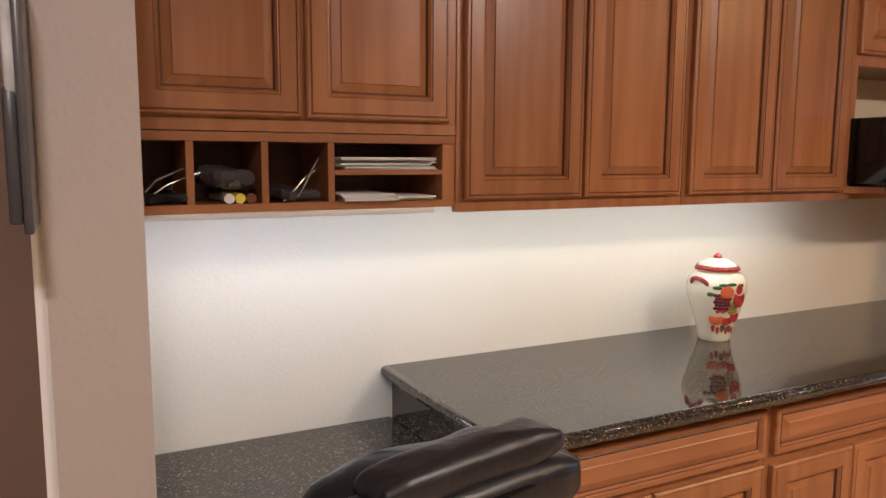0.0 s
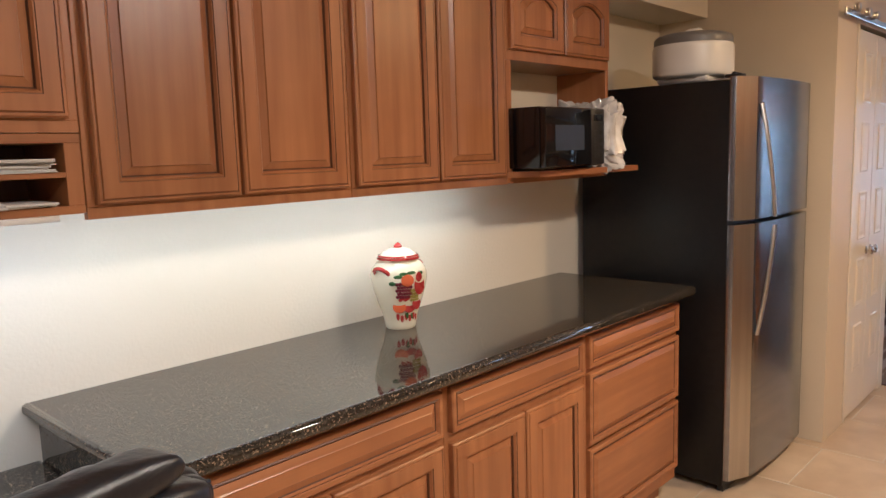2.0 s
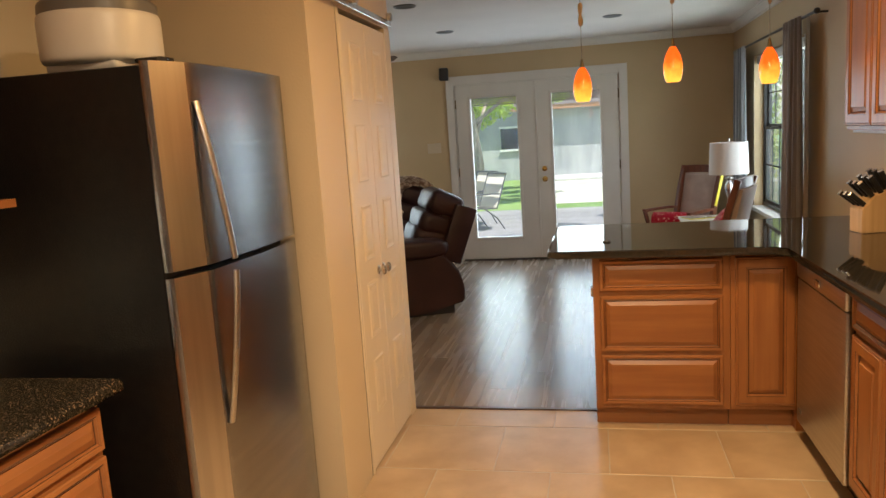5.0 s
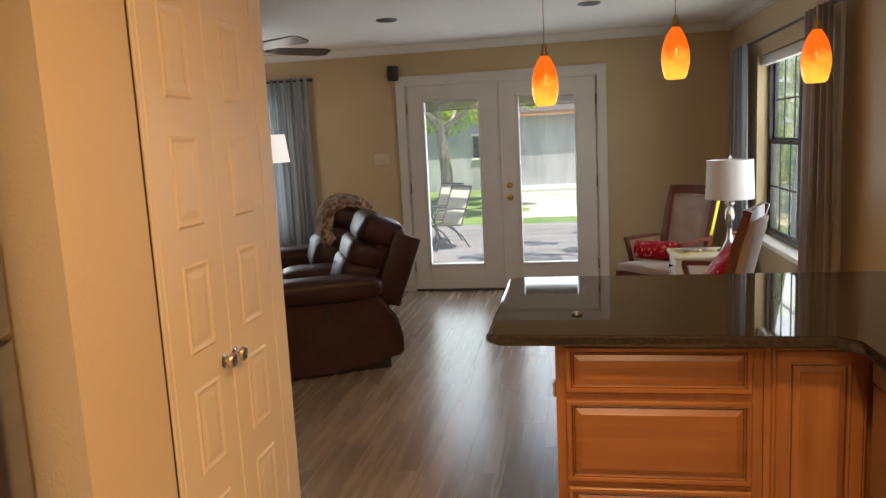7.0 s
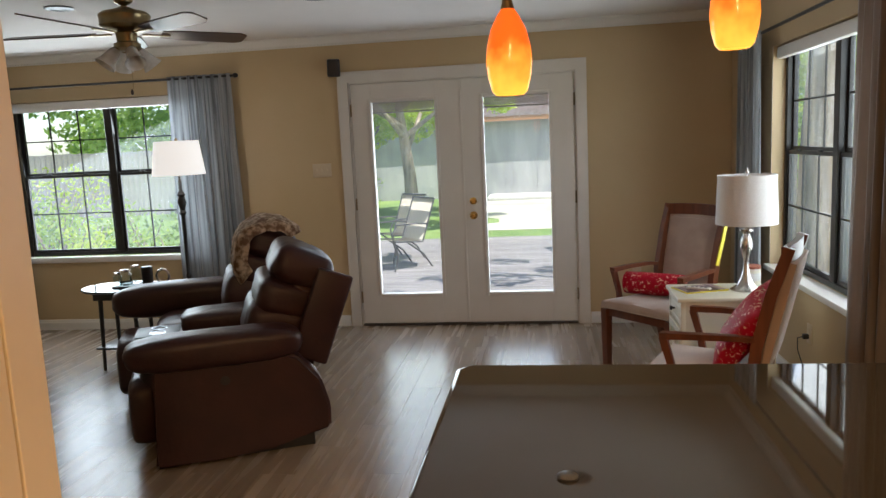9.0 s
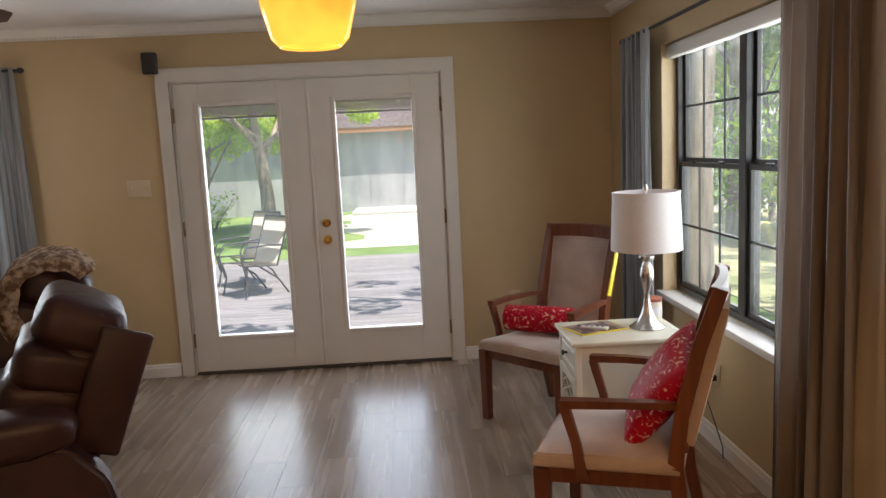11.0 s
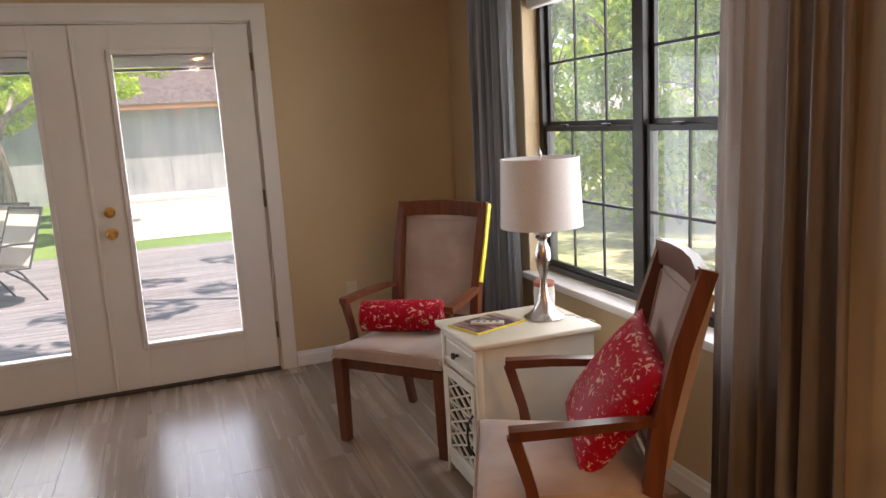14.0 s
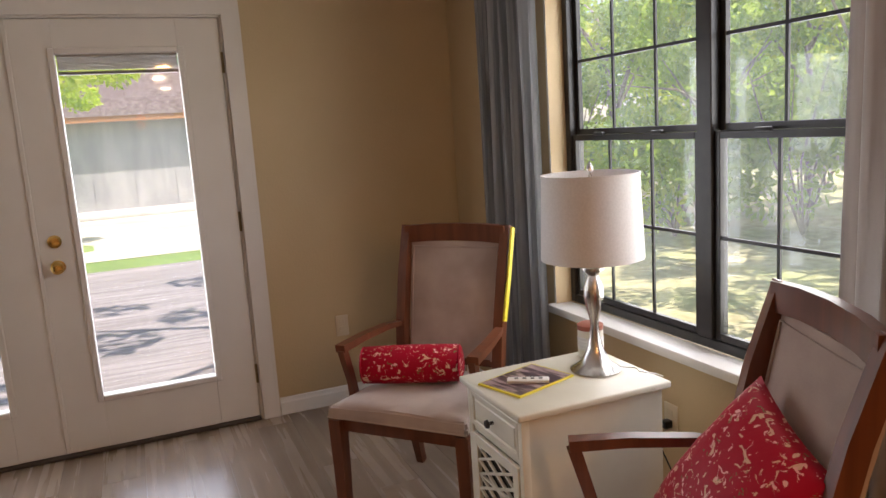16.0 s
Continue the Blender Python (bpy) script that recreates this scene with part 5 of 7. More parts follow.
def fan():
    top = thing("ceiling_fan", Matrix.Translation((9.0, 3.19, 0)), "antique brass ceiling fan with walnut blades and frosted tulip lights", "ceiling fan")
    part("downrod", lathe([(0.055, 2.44), (0.05, 2.425), (0.015, 2.405), (0.012, 2.38), (0, 2.38)], 24), M_BRASS, top)
    part("motor", lathe([(0, 2.40), (0.03, 2.398), (0.07, 2.382), (0.125, 2.368), (0.142, 2.355), (0.146, 2.345), (0.142, 2.335), (0.142, 2.300), (0.146, 2.292), (0.13, 2.278), (0.09, 2.26), (0.06, 2.25), (0.055, 2.20), (0.075, 2.19), (0.075, 2.165), (0.04, 2.15), (0, 2.148)], 40), M_BRASS, top, "ribbed antique brass motor housing")
    for i in range(5):
        a = radians(-47 + 72 * i)
        m = pose(0, 0, 0, 0, 0, math.degrees(a))
        bm = bmesh.new()
        pts = [(0.20, -0.045), (0.30, -0.062), (0.67, -0.070), (0.715, -0.045), (0.715, 0.045), (0.67, 0.070), (0.30, 0.062), (0.20, 0.045)]
        lo = [bm.verts.new((x, y, 2.248 - 0.24 * y)) for x, y in pts]
        hi = [bm.verts.new((x, y, 2.256 - 0.24 * y)) for x, y in pts]
        for k in range(8):
            bm.faces.new((lo[k], lo[(k + 1) % 8], hi[(k + 1) % 8], hi[k]))
        bm.faces.new(lo[::-1]), bm.faces.new(hi)
        bl = part("blade", bm, M_BLADE, top, at=m, smooth=False)
        part("blade_arm", bm_box(0.09, 0.25, -0.018, 0.018, 2.240, 2.250, 0.003), M_BRASS, bl)
    for i in range(4):
        m = pose(0, 0, 0, 0, 0, 45 + 90 * i) @ Matrix.Translation((0.065, 0, 2.155)) @ pose(0, 0, 0, 0, -38, 0)
        lt = part("tulip_shade", lathe([(0.022, 0), (0.030, -0.01), (0.038, -0.05), (0.046, -0.085), (0.062, -0.115), (0.059, -0.116), (0.043, -0.085), (0.034, -0.05), (0.022, -0.008)], 24), M_FROST, top, "frosted glass tulip shade", at=m)
        part("holder", lathe([(0, 0.012), (0.018, 0.01), (0.024, -0.008), (0.0, -0.008)], 16), M_BRASS, lt)
    part("pull_chain", sweep([(0.02, 0, 2.15), (0.02, 0, 1.93)], 0.0015, seg=5), M_BRASS, top)
    part("chain_bob", lathe([(0, 1.895), (0.008, 1.90), (0.009, 1.915), (0.003, 1.93), (0, 1.93)], 12), M_BLADE, top)


fan()
sp = thing("wall_speaker", Matrix.Translation((EX, 2.49, 2.19)) @ pose(0, 0, 0, 0, 0, -90), "small black angled loudspeaker mounted above the garden doors", "loudspeaker")
bm = bm_box(-0.05, 0.05, -0.11, -0.03, -0.07, 0.07, 0.012, 3)
part("enclosure", bm, M_DARKPLASTIC, sp, at=pose(0, 0, 0, 10, 0, 20))
part("bracket", bm_box(-0.015, 0.015, -0.05, 0, -0.02, 0.02, 0.003), M_DARKPLASTIC, sp)


def curtain(name, m, w, z0, z1, folds, depth, material, label, seed, flare=1.12, lean=0.0):
    """Pleated hanging; x along the rod, gathered at the top, hem near the floor."""
    rnd = random.Random(seed)
    top = thing("curtain", m, label, "curtain")
    bm = bmesh.new()
    nx, nz = folds * 10, 16
    ph = [rnd.uniform(-0.5, 0.5) for _ in range(folds + 2)]
    am = [rnd.uniform(0.55, 1.2) for _ in range(folds + 2)]
    grid = []
    for k in range(nz + 1):
        f = k / nz
        row = []
        for i in range(nx + 1):
            u = i / nx
            c = min(int(u * folds), folds - 1)
            s = math.sin(2 * math.pi * u * folds + ph[c] * f)
            amp = depth * (0.55 + 0.45 * f) * (am[c] * (1 - (u * folds - c)) + am[c + 1] * (u * folds - c))
            wob = 0.35 * depth * f * math.sin(2 * math.pi * u * folds * 0.43 + seed)
            x = (u - 0.5) * w * (1 + (flare - 1) * f) + 0.012 * f * math.sin(u * 23 + seed)
            row.append(bm.verts.new((x, amp * s + wob + lean * f, z1 + f * (z0 - z1))))
        grid.append(row)
    for a, b in zip(grid, grid[1:]):
        for i in range(nx):
            bm.faces.new((a[i], a[i + 1], b[i + 1], b[i]))
    g = bmesh.ops.solidify(bm, geom=bm.faces[:], thickness=0.004)
    part("fabric", bm, material, top, angle=80)
    return top


def rod(m, length, label):
    top = thing("curtain_rod", m, label, "curtain rod")
    part("rod", sweep([(-length / 2, 0, 0), (length / 2, 0, 0)], 0.010, seg=12), M_WINFRAME, top)
    for s in (-1, 1):
        part("finial", puff(s * (length / 2 + 0.012), 0, 0, 0.024, 0.02, 0.02, 1, 1, 10), M_WINFRAME, top)
        part("bracket", bm_box(s * (length / 2 - 0.06) - 0.006, s * (length / 2 - 0.06) + 0.006, 0, 0.085, -0.006, 0.006), M_WINFRAME, top, smooth=False)


rod(Matrix.Translation((8.93, -0.58, 2.115)) @ pose(0, 0, 0, 0, 0, 180), 2.72, "dark metal curtain rod above the wide window")
rod(Matrix.Translation((10.79, 4.54, 2.165)) @ pose(0, 0, 0, 0, 0, -90), 2.46, "dark metal curtain rod above the side window")
curtain("c", Matrix.Translation((8.105, -0.57, 0)), 0.46, 0.02, 2.13, 6, 0.046, M_CURTAINW, "heavy taupe satin curtain beside the window, warm light put into its colour", 3, 1.16)
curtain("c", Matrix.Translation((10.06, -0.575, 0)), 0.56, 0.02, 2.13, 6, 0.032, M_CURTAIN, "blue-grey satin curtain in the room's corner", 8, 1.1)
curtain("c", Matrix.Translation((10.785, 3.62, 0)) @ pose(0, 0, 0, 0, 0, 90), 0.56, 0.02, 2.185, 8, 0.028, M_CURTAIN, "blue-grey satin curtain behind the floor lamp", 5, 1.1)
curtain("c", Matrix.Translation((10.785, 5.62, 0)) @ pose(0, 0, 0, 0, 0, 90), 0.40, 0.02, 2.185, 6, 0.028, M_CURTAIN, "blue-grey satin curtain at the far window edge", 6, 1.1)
lin = thing("curtain", Matrix.Translation((7.80, -0.60, 0)), "cream curtain lining showing at the edge", "curtain")
bm = bmesh.new()
g = []
for k in range(9):
    f = k / 8
    g.append([bm.verts.new((-0.02 + 0.05 * i - 0.03 * f * (2 - i), 0.012 * math.sin(i * 2.2 + f * 4), 2.12 - 2.08 * f)) for i in range(3)])
for a, b in zip(g, g[1:]):
    for i in range(2):
        bm.faces.new((a[i], a[i + 1], b[i + 1], b[i]))
bmesh.ops.solidify(bm, geom=bm.faces[:], thickness=0.003)
part("lining", bm, M_LINING, lin, angle=80)


def dining_chair(m, label):
    """Armchair: y towards the sitter's front; seat 0.47 m high, back 1.05 m."""
    top = thing("armchair", m, label, "chair", "wooden armchairs by the window")
    wood_m = M_CHERRY
    for s in (-1, 1):
        part("front_leg", sweep([(s * 0.262, 0.215, 0.0), (s * 0.262, 0.218, 0.40)], 0.024, 0.026, seg=4, taper=[0.82, 1.05]), wood_m, top, angle=25)
        post = [(s * 0.205, -0.30, 0.0), (s * 0.212, -0.245, 0.25), (s * 0.215, -0.225, 0.45), (s * 0.220, -0.245, 0.62), (s * 0.224, -0.30, 0.85), (s * 0.226, -0.365, 1.045)]
        part("rear_leg", sweep(post, 0.019, 0.023, seg=4, taper=[0.8, 1, 1.1, 1.05, 1, 0.95]), wood_m, top, "curved rear leg and back post", angle=25)
        part("side_rail", sweep([(s * 0.215, -0.22, 0.385), (s * 0.262, 0.20, 0.385)], 0.011, 0.030, seg=4), wood_m, top, angle=25)
        arm = [(s * 0.222, -0.250, 0.648), (s * 0.245, -0.16, 0.655), (s * 0.268, 0.0, 0.652), (s * 0.276, 0.145, 0.645)]
        part("armrest", sweep(arm, 0.018, 0.012, seg=4, taper=[0.8, 1, 1.1, 1.2]), wood_m, top, "shaped wooden armrest", angle=25)
        part("arm_post", sweep([(s * 0.268, 0.075, 0.375), (s * 0.268, 0.095, 0.50), (s * 0.272, 0.135, 0.640)], 0.013, 0.017, seg=4, taper=[1.15, 0.9, 1]), wood_m, top, angle=25)
    part("front_rail", bm_box(-0.24, 0.24, 0.200, 0.222, 0.352, 0.412, 0.003), wood_m, top)
    part("rear_rail", bm_box(-0.20, 0.20, -0.235, -0.213, 0.352, 0.412, 0.003), wood_m, top)
    bm = bm_box(-0.5, 0.5, -0.5, 0.5, -0.5, 0.5)
    bmesh.ops.subdivide_edges(bm, edges=bm.edges[:], cuts=9, use_grid_fill=True)
    for v in bm.verts:
        x, y, z = v.co
        r = max(abs(x), abs(y)) * 2
        sh = 1 - 0.10 * max(0, z) * max(0, r - 0.8) * 10 * 0.2
        top_z = 0.070 - 0.020 * r ** 4 + 0.008 * noise.noise(Vector((x * 3, y * 3, 0)))
        wx = 0.235 + 0.053 * (y + 0.5)
        v.co = Vector((x * 2 * wx * sh, (y * 0.50 + 0.0) * sh, 0.408 + (z + 0.5) * top_z))
    bmesh.ops.bevel(bm, geom=[e for e in bm.edges if e.calc_face_angle(0) > 0.9], offset=0.010, segments=3, affect="EDGES")
    part("seat", bm, M_SUEDE, top, "upholstered taupe seat", angle=70)
    part("welt", sweep([(-0.285, 0.248, 0.414), (0.285, 0.248, 0.414)], 0.004, seg=6), M_SUEDE, top)
    bk = Matrix.Translation((0, -0.262, 0.505)) @ pose(0, 0, 0, 13.0, 0, 0)
    bm = bm_box(-0.5, 0.5, -0.5, 0.5, -0.5, 0.5)
    bmesh.ops.subdivide_edges(bm, edges=bm.edges[:], cuts=8, use_grid_fill=True)
    for v in bm.verts:
        x, y, z = v.co
        r = max(abs(x), abs(z)) * 2
        v.co = Vector((x * (0.385 + 0.03 * (z + 0.5)), y * (0.052 - 0.016 * r ** 4) + 0.0, (z + 0.5) * 0.485))
    part("back_panel", bm, M_SUEDE, top, "upholstered taupe back", at=bk, angle=70)
    part("back_welt", sweep([(-0.180, 0.024, 0.0), (-0.193, 0.024, 0.462), (0.193, 0.024, 0.462), (0.180, 0.024, 0.0)], 0.0035, seg=6), M_SUEDE, top, at=bk)
    cr = [(-0.228, -0.345, 1.012), (-0.12, -0.362, 1.018), (0, -0.368, 1.020), (0.12, -0.362, 1.018), (0.228, -0.345, 1.012)]
    part("crest_rail", sweep(cr, 0.014, 0.036, seg=4), wood_m, top, "wide wooden crest rail", at=Matrix.Translation((0, -0.001, 0.0)), angle=25)
    part("lower_rail", bm_box(-0.215, 0.215, -0.262, -0.242, 0.485, 0.515, 0.003), wood_m, top)
    return top


ch = dining_chair(Matrix.Translation((8.285, 0.055, 0)) @ pose(0, 0, 0, 0, 0, -24.5), "cherry wood armchair in taupe suede, red brocade cushion against its back")
ch2 = copy_thing(ch, Matrix.Translation((9.635, 0.067, 0)) @ pose(0, 0, 0, 0, 0, 41.1))
tagged(ch2, "cherry wood armchair in taupe suede, red bolster on its seat")
tape = thing("measuring_tape", Matrix.Translation((9.635, 0.067, 0)) @ pose(0, 0, 0, 0, 0, 41.1), "long yellow plastic strip hanging down the chair's back post", "plastic strip")
part("strip", sweep([(-0.258, -0.350, 1.04), (-0.254, -0.295, 0.85), (-0.246, -0.245, 0.68)], 0.004, 0.015, seg=4), M_YELLOW, tape)

M_REDPAT = M_RED.copy()
M_REDPAT.name = "red_brocade_flowers"


def brocade(m):
    nt, L = m.node_tree, m.node_tree.links.new
    b = nt.nodes["Principled BSDF"]
    tc = nt.nodes.new("ShaderNodeTexCoord")
    base = (0.38, 0.004, 0.022, 1)
    last = None
    for sc, col, thr, sd in ((36, (0.70, 0.42, 0.30, 1), 0.675, 0.0), (44, (0.80, 0.42, 0.40, 1), 0.69, 3.0), (40, (0.16, 0.14, 0.05, 1), 0.73, 7.0)):
        mp = nt.nodes.new("ShaderNodeMapping")
        mp.inputs["Location"].default_value = (sd, sd * 2, sd)
        n = nt.nodes.new("ShaderNodeTexNoise")
        n.inputs["Scale"].default_value, n.inputs["Detail"].default_value, n.inputs["Distortion"].default_value = sc, 3.0, 1.2
        r = nt.nodes.new("ShaderNodeMapRange")
        r.inputs[1].default_value, r.inputs[2].default_value = thr - 0.06, thr - 0.03
        mx = nt.nodes.new("ShaderNodeMixRGB")
        L(tc.outputs["Object"], mp.inputs[0])
        L(mp.outputs[0], n.inputs["Vector"])
        L(n.outputs[0], r.inputs[0])
        L(r.outputs[0], mx.inputs[0])
        if last is None:
            mx.inputs[1].default_value = base
        else:
            L(last, mx.inputs[1])
        mx.inputs[2].default_value = col
        last = mx.outputs[0]
    L(last, b.inputs["Base Color"])


brocade(M_REDPAT)
# square cushion leaning on the chair's back
cush = thing("cushion", Matrix.Translation((8.285, 0.055, 0)) @ pose(0, 0, 0, 0, 0, -24.5) @ Matrix.Translation((0.025, -0.045, 0.478)) @ pose(0, 0, 0, 33, -15, 2), "red flowered brocade square cushion propped on the chair", "cushion")
bm = bmesh.new()
N = 20
rows = {}
for sd in (1, -1):
    for i in range(N + 1):
        for j in range(N + 1):
            u, v = 2 * i / N - 1, 2 * j / N - 1
            edge = (i in (0, N)) or (j in (0, N))
            if edge and sd == -1:
                rows[(sd, i, j)] = rows[(1, i, j)]
                continue
            d = 0.075 * ((1 - u * u) * (1 - v * v)) ** 0.42
            pin = 1 - 0.07 * (1 - v * v) * abs(u) ** 3 - 0.0
            pin2 = 1 - 0.07 * (1 - u * u) * abs(v) ** 3
            w = 0.004 * noise.noise(Vector((u * 4, v * 4, sd * 3)))
            rows[(sd, i, j)] = bm.verts.new((u * 0.178 * pin, sd * d + w, 0.21 + v * 0.205 * pin2))
for sd in (1, -1):
    for i in range(N):
        for j in range(N):
            q = [rows[(sd, i, j)], rows[(sd, i + 1, j)], rows[(sd, i + 1, j + 1)], rows[(sd, i, j + 1)]]
            bm.faces.new(q if sd == 1 else q[::-1])
part("cover", bm, M_REDPAT, cush, angle=80)
bol = thing("bolster", Matrix.Translation((9.635, 0.067, 0)) @ pose(0, 0, 0, 0, 0, 41.1) @ Matrix.Translation((0.055, -0.01, 0.556)) @ pose(0, 0, 0, 0, 0, 20), "red flowered brocade bolster lying on the chair seat", "cushion")
prof = [(0, -0.20), (0.03, -0.203), (0.062, -0.195), (0.072, -0.18), (0.074, -0.1), (0.075, 0), (0.074, 0.1), (0.072, 0.18), (0.062, 0.195), (0.03, 0.203), (0, 0.20)]
part("cover", lathe(prof, 28), M_REDPAT, bol, at=pose(0, 0, 0, 0, 90, 0), angle=60)
for s in (-1, 1):
    part("piping", lathe([(0.066, -0.004), (0.073, 0), (0.066, 0.004)], 28), M_RED, bol, at=Matrix.Translation((s * 0.188, 0, 0)) @ pose(0, 0, 0, 0, 90, 0))


def side_cabinet():
    top = thing("side_table", Matrix.Translation((8.81, 0.10, 0)), "cream painted cabinet table with lattice door between the armchairs", "side table")
    W, D, H = 0.405, 0.53, 0.647
    part("tabletop", bm_box(0, W, -D, 0, H - 0.022, H, 0.006, 3), M_CREAM, top)
    a, b, f, r = 0.022, W - 0.022, -0.022, -D + 0.02
    part("side_panel", bm_box(a, a + 0.012, r, f, 0.07, H - 0.022), M_CREAM, top, smooth=False)
    part("side_panel", bm_box(b - 0.012, b, r, f, 0.07, H - 0.022), M_CREAM, top, smooth=False)
    part("back_panel", bm_box(a + 0.012, b - 0.012, r, r + 0.01, 0.07, H - 0.022), M_CREAM, top, smooth=False)
    part("bottom_board", bm_box(a + 0.012, b - 0.012, r + 0.01, f - 0.03, 0.07, 0.085), M_CREAM, top, smooth=False)
    part("drawer_rail", bm_box(a + 0.012, b - 0.012, r + 0.01, f - 0.005, 0.475, 0.488), M_CREAM, top, smooth=False)
    for x in (a - 0.002, b - 0.022):
        part("corner_post", bm_box(x, x + 0.024, f - 0.022, f + 0.004, 0.0, H - 0.022, 0.003), M_CREAM, top)
        part("rear_foot", bm_box(x, x + 0.024, r - 0.002, r + 0.024, 0, 0.07, 0.003), M_CREAM, top)
    part("plinth", bm_box(a + 0.022, b - 0.022, f - 0.015, f + 0.002, 0.045, 0.095, 0.003), M_CREAM, top)
    dr = part("drawer_front", ring_panel(W - 0.09, 0.115, [(0, 0), (0, 0.012), (0.003, 0.014), (0.014, 0.014), (0.018, 0.009), (0.024, 0.009), (0.028, 0.012)]), M_CREAM, top, at=Matrix.Translation((W - 0.045, f - 0.01, 0.495)) @ pose(0, 0, 0, 0, 0, 180), smooth=False)
    part("knob", lathe([(0, 0), (0.006, 0), (0.006, 0.012), (0.014, 0.018), (0.012, 0.026), (0, 0.028)], 16), M_DARKPLASTIC, dr, "black drawer knob", at=Matrix.Translation(((W - 0.09) / 2, -0.014, 0.058)) @ pose(0, 0, 0, 90, 0, 0))
    dw, dh = W - 0.095, 0.37
    D0 = Matrix.Translation((W - 0.0475, f - 0.008, 0.10)) @ pose(0, 0, 0, 0, 0, 180)
    bm = bm_box(0, 0.035, -0.016, 0, 0, dh, 0.002, 1)
    bm_box(dw - 0.035, dw, -0.016, 0, 0, dh, 0.002, 1, bm)
    bm_box(0.035, dw - 0.035, -0.016, 0, 0, 0.035, 0.002, 1, bm)
    bm_box(0.035, dw - 0.035, -0.016, 0, dh - 0.035, dh, 0.002, 1, bm)
    door = part("door", bm, M_CREAM, top, "cream lattice door over dark glass", at=D0)
    part("glass", bm_box(0.035, dw - 0.035, -0.003, -0.001, 0.035, dh - 0.035), M_BLACKGLOSS, door, smooth=False)
    x0, x1, z0, z1 = 0.035, dw - 0.035, 0.035, dh - 0.035
    n = 3
    ch_ = (z1 - z0) / n
    for k in range(n):
        za, zb = z0 + k * ch_, z0 + (k + 1) * ch_
        for (p, q) in (((x0, za), (x1, zb)), ((x1, za), (x0, zb)), ((x0, (za + zb) / 2), ((x0 + x1) / 2, zb)), (((x0 + x1) / 2, za), (x1, (za + zb) / 2)), ((x1, (za + zb) / 2), ((x0 + x1) / 2, zb)), (((x0 + x1) / 2, za), (x0, (za + zb) / 2))):
            part("lattice_bar", sweep([(p[0], -0.009, p[1]), (q[0], -0.009, q[1])], 0.0042, 0.004, seg=4), M_CREAM, door, smooth=False)
        if k:
            part("lattice_bar", bm_box(x0, x1, -0.013, -0.005, za - 0.004, za + 0.004), M_CREAM, door, smooth=False)
    part("handle", sweep([(0.012, -0.016, 0.10), (0.004, -0.035, 0.13), (0.010, -0.042, 0.18), (0.004, -0.035, 0.23), (0.012, -0.016, 0.26)], 0.005, seg=8), M_DARKPLASTIC, door, "black curved pull handle", at=Matrix.Translation((dw - 0.03, 0, 0.0)))


side_cabinet()


def table_lamp():
    top = thing("table_lamp", Matrix.Translation((9.02, -0.300, 0.647)) @ Matrix.Diagonal((1.02, 1.02, 1.01, 1)), "brushed nickel table lamp with a white drum shade on the cabinet", "table lamp")
    prof = [(0, 0), (0.078, 0), (0.080, 0.006), (0.070, 0.012), (0.046, 0.030), (0.026, 0.070), (0.016, 0.115), (0.013, 0.150), (0.015, 0.170), (0.024, 0.205), (0.031, 0.240), (0.030, 0.270), (0.020, 0.298), (0.015, 0.310), (0.022, 0.318), (0.034, 0.328), (0.034, 0.336), (0.022, 0.346), (0.009, 0.352), (0.009, 0.42), (0, 0.42)]
    part("base", lathe(prof, 40), M_NICKEL, top, "turned brushed nickel lamp base")
    sh = part("shade", lathe([(0.158, 0.365), (0.148, 0.628), (0.146, 0.628), (0.156, 0.365)], 48), M_SHADE, top, "white linen drum shade", angle=60)
    part("shade_rim", lathe([(0.1462, 0.622), (0.1505, 0.622), (0.1505, 0.629), (0.1462, 0.629)], 48), M_SHADE, sh)
    part("harp", sweep([(0.03, 0, 0.42), (0.05, 0, 0.52), (0.0, 0, 0.635), (-0.05, 0, 0.52), (-0.03, 0, 0.42)], 0.002, seg=6), M_NICKEL, top)
    part("finial", lathe([(0, 0.632), (0.010, 0.634), (0.011, 0.645), (0.006, 0.656), (0, 0.668)], 14), M_NICKEL, top)
    part("cord", sweep([(-0.03, -0.06, 0.008), (-0.10, -0.08, 0.02), (-0.14, -0.06, 0.025), (-0.16, -0.11, 0.012), (-0.17, -0.125, 0.004)], 0.0022, seg=6), M_PLASTICW, top, "thin white lamp cord")


table_lamp()
mag = thing("magazine", Matrix.Translation((9.05, -0.06, 0.648)) @ pose(0, 0, 0, 0, 0, -72), "colourful magazine with yellow border on the cabinet", "magazine")
part("cover", bm_box(-0.125, 0.125, -0.09, 0.09, 0.0, 0.006, 0.001, 1), M_YELLOW, mag, "yellow bordered cover", smooth=False)
part("picture", bm_box(-0.117, 0.117, -0.083, 0.083, 0.0062, 0.0070), M_PRINT, mag, "dark printed picture", smooth=False)
rem = thing("remote_control", Matrix.Translation((9.02, -0.05, 0.6552)) @ pose(0, 0, 0, 0, 0, -30), "slim white remote control lying on the magazine", "remote control")
part("body", bm_box(-0.018, 0.018, -0.065, 0.065, 0, 0.012, 0.004), M_PLASTICW, rem)
for i in range(4):
    part("button", bm_box(-0.006, 0.006, -0.045 + i * 0.025, -0.033 + i * 0.025, 0.012, 0.0135), M_GREYP, rem, smooth=False)
cn = thing("candle_jar", Matrix.Translation((9.150, -0.370, 0.6472)), "pinkish cream candle jar with a brick-red band, behind the table lamp", "candle")
part("jar", lathe([(0, 0), (0.040, 0), (0.043, 0.006), (0.043, 0.088), (0.040, 0.096), (0, 0.096)], 28), M_CREAM, cn)
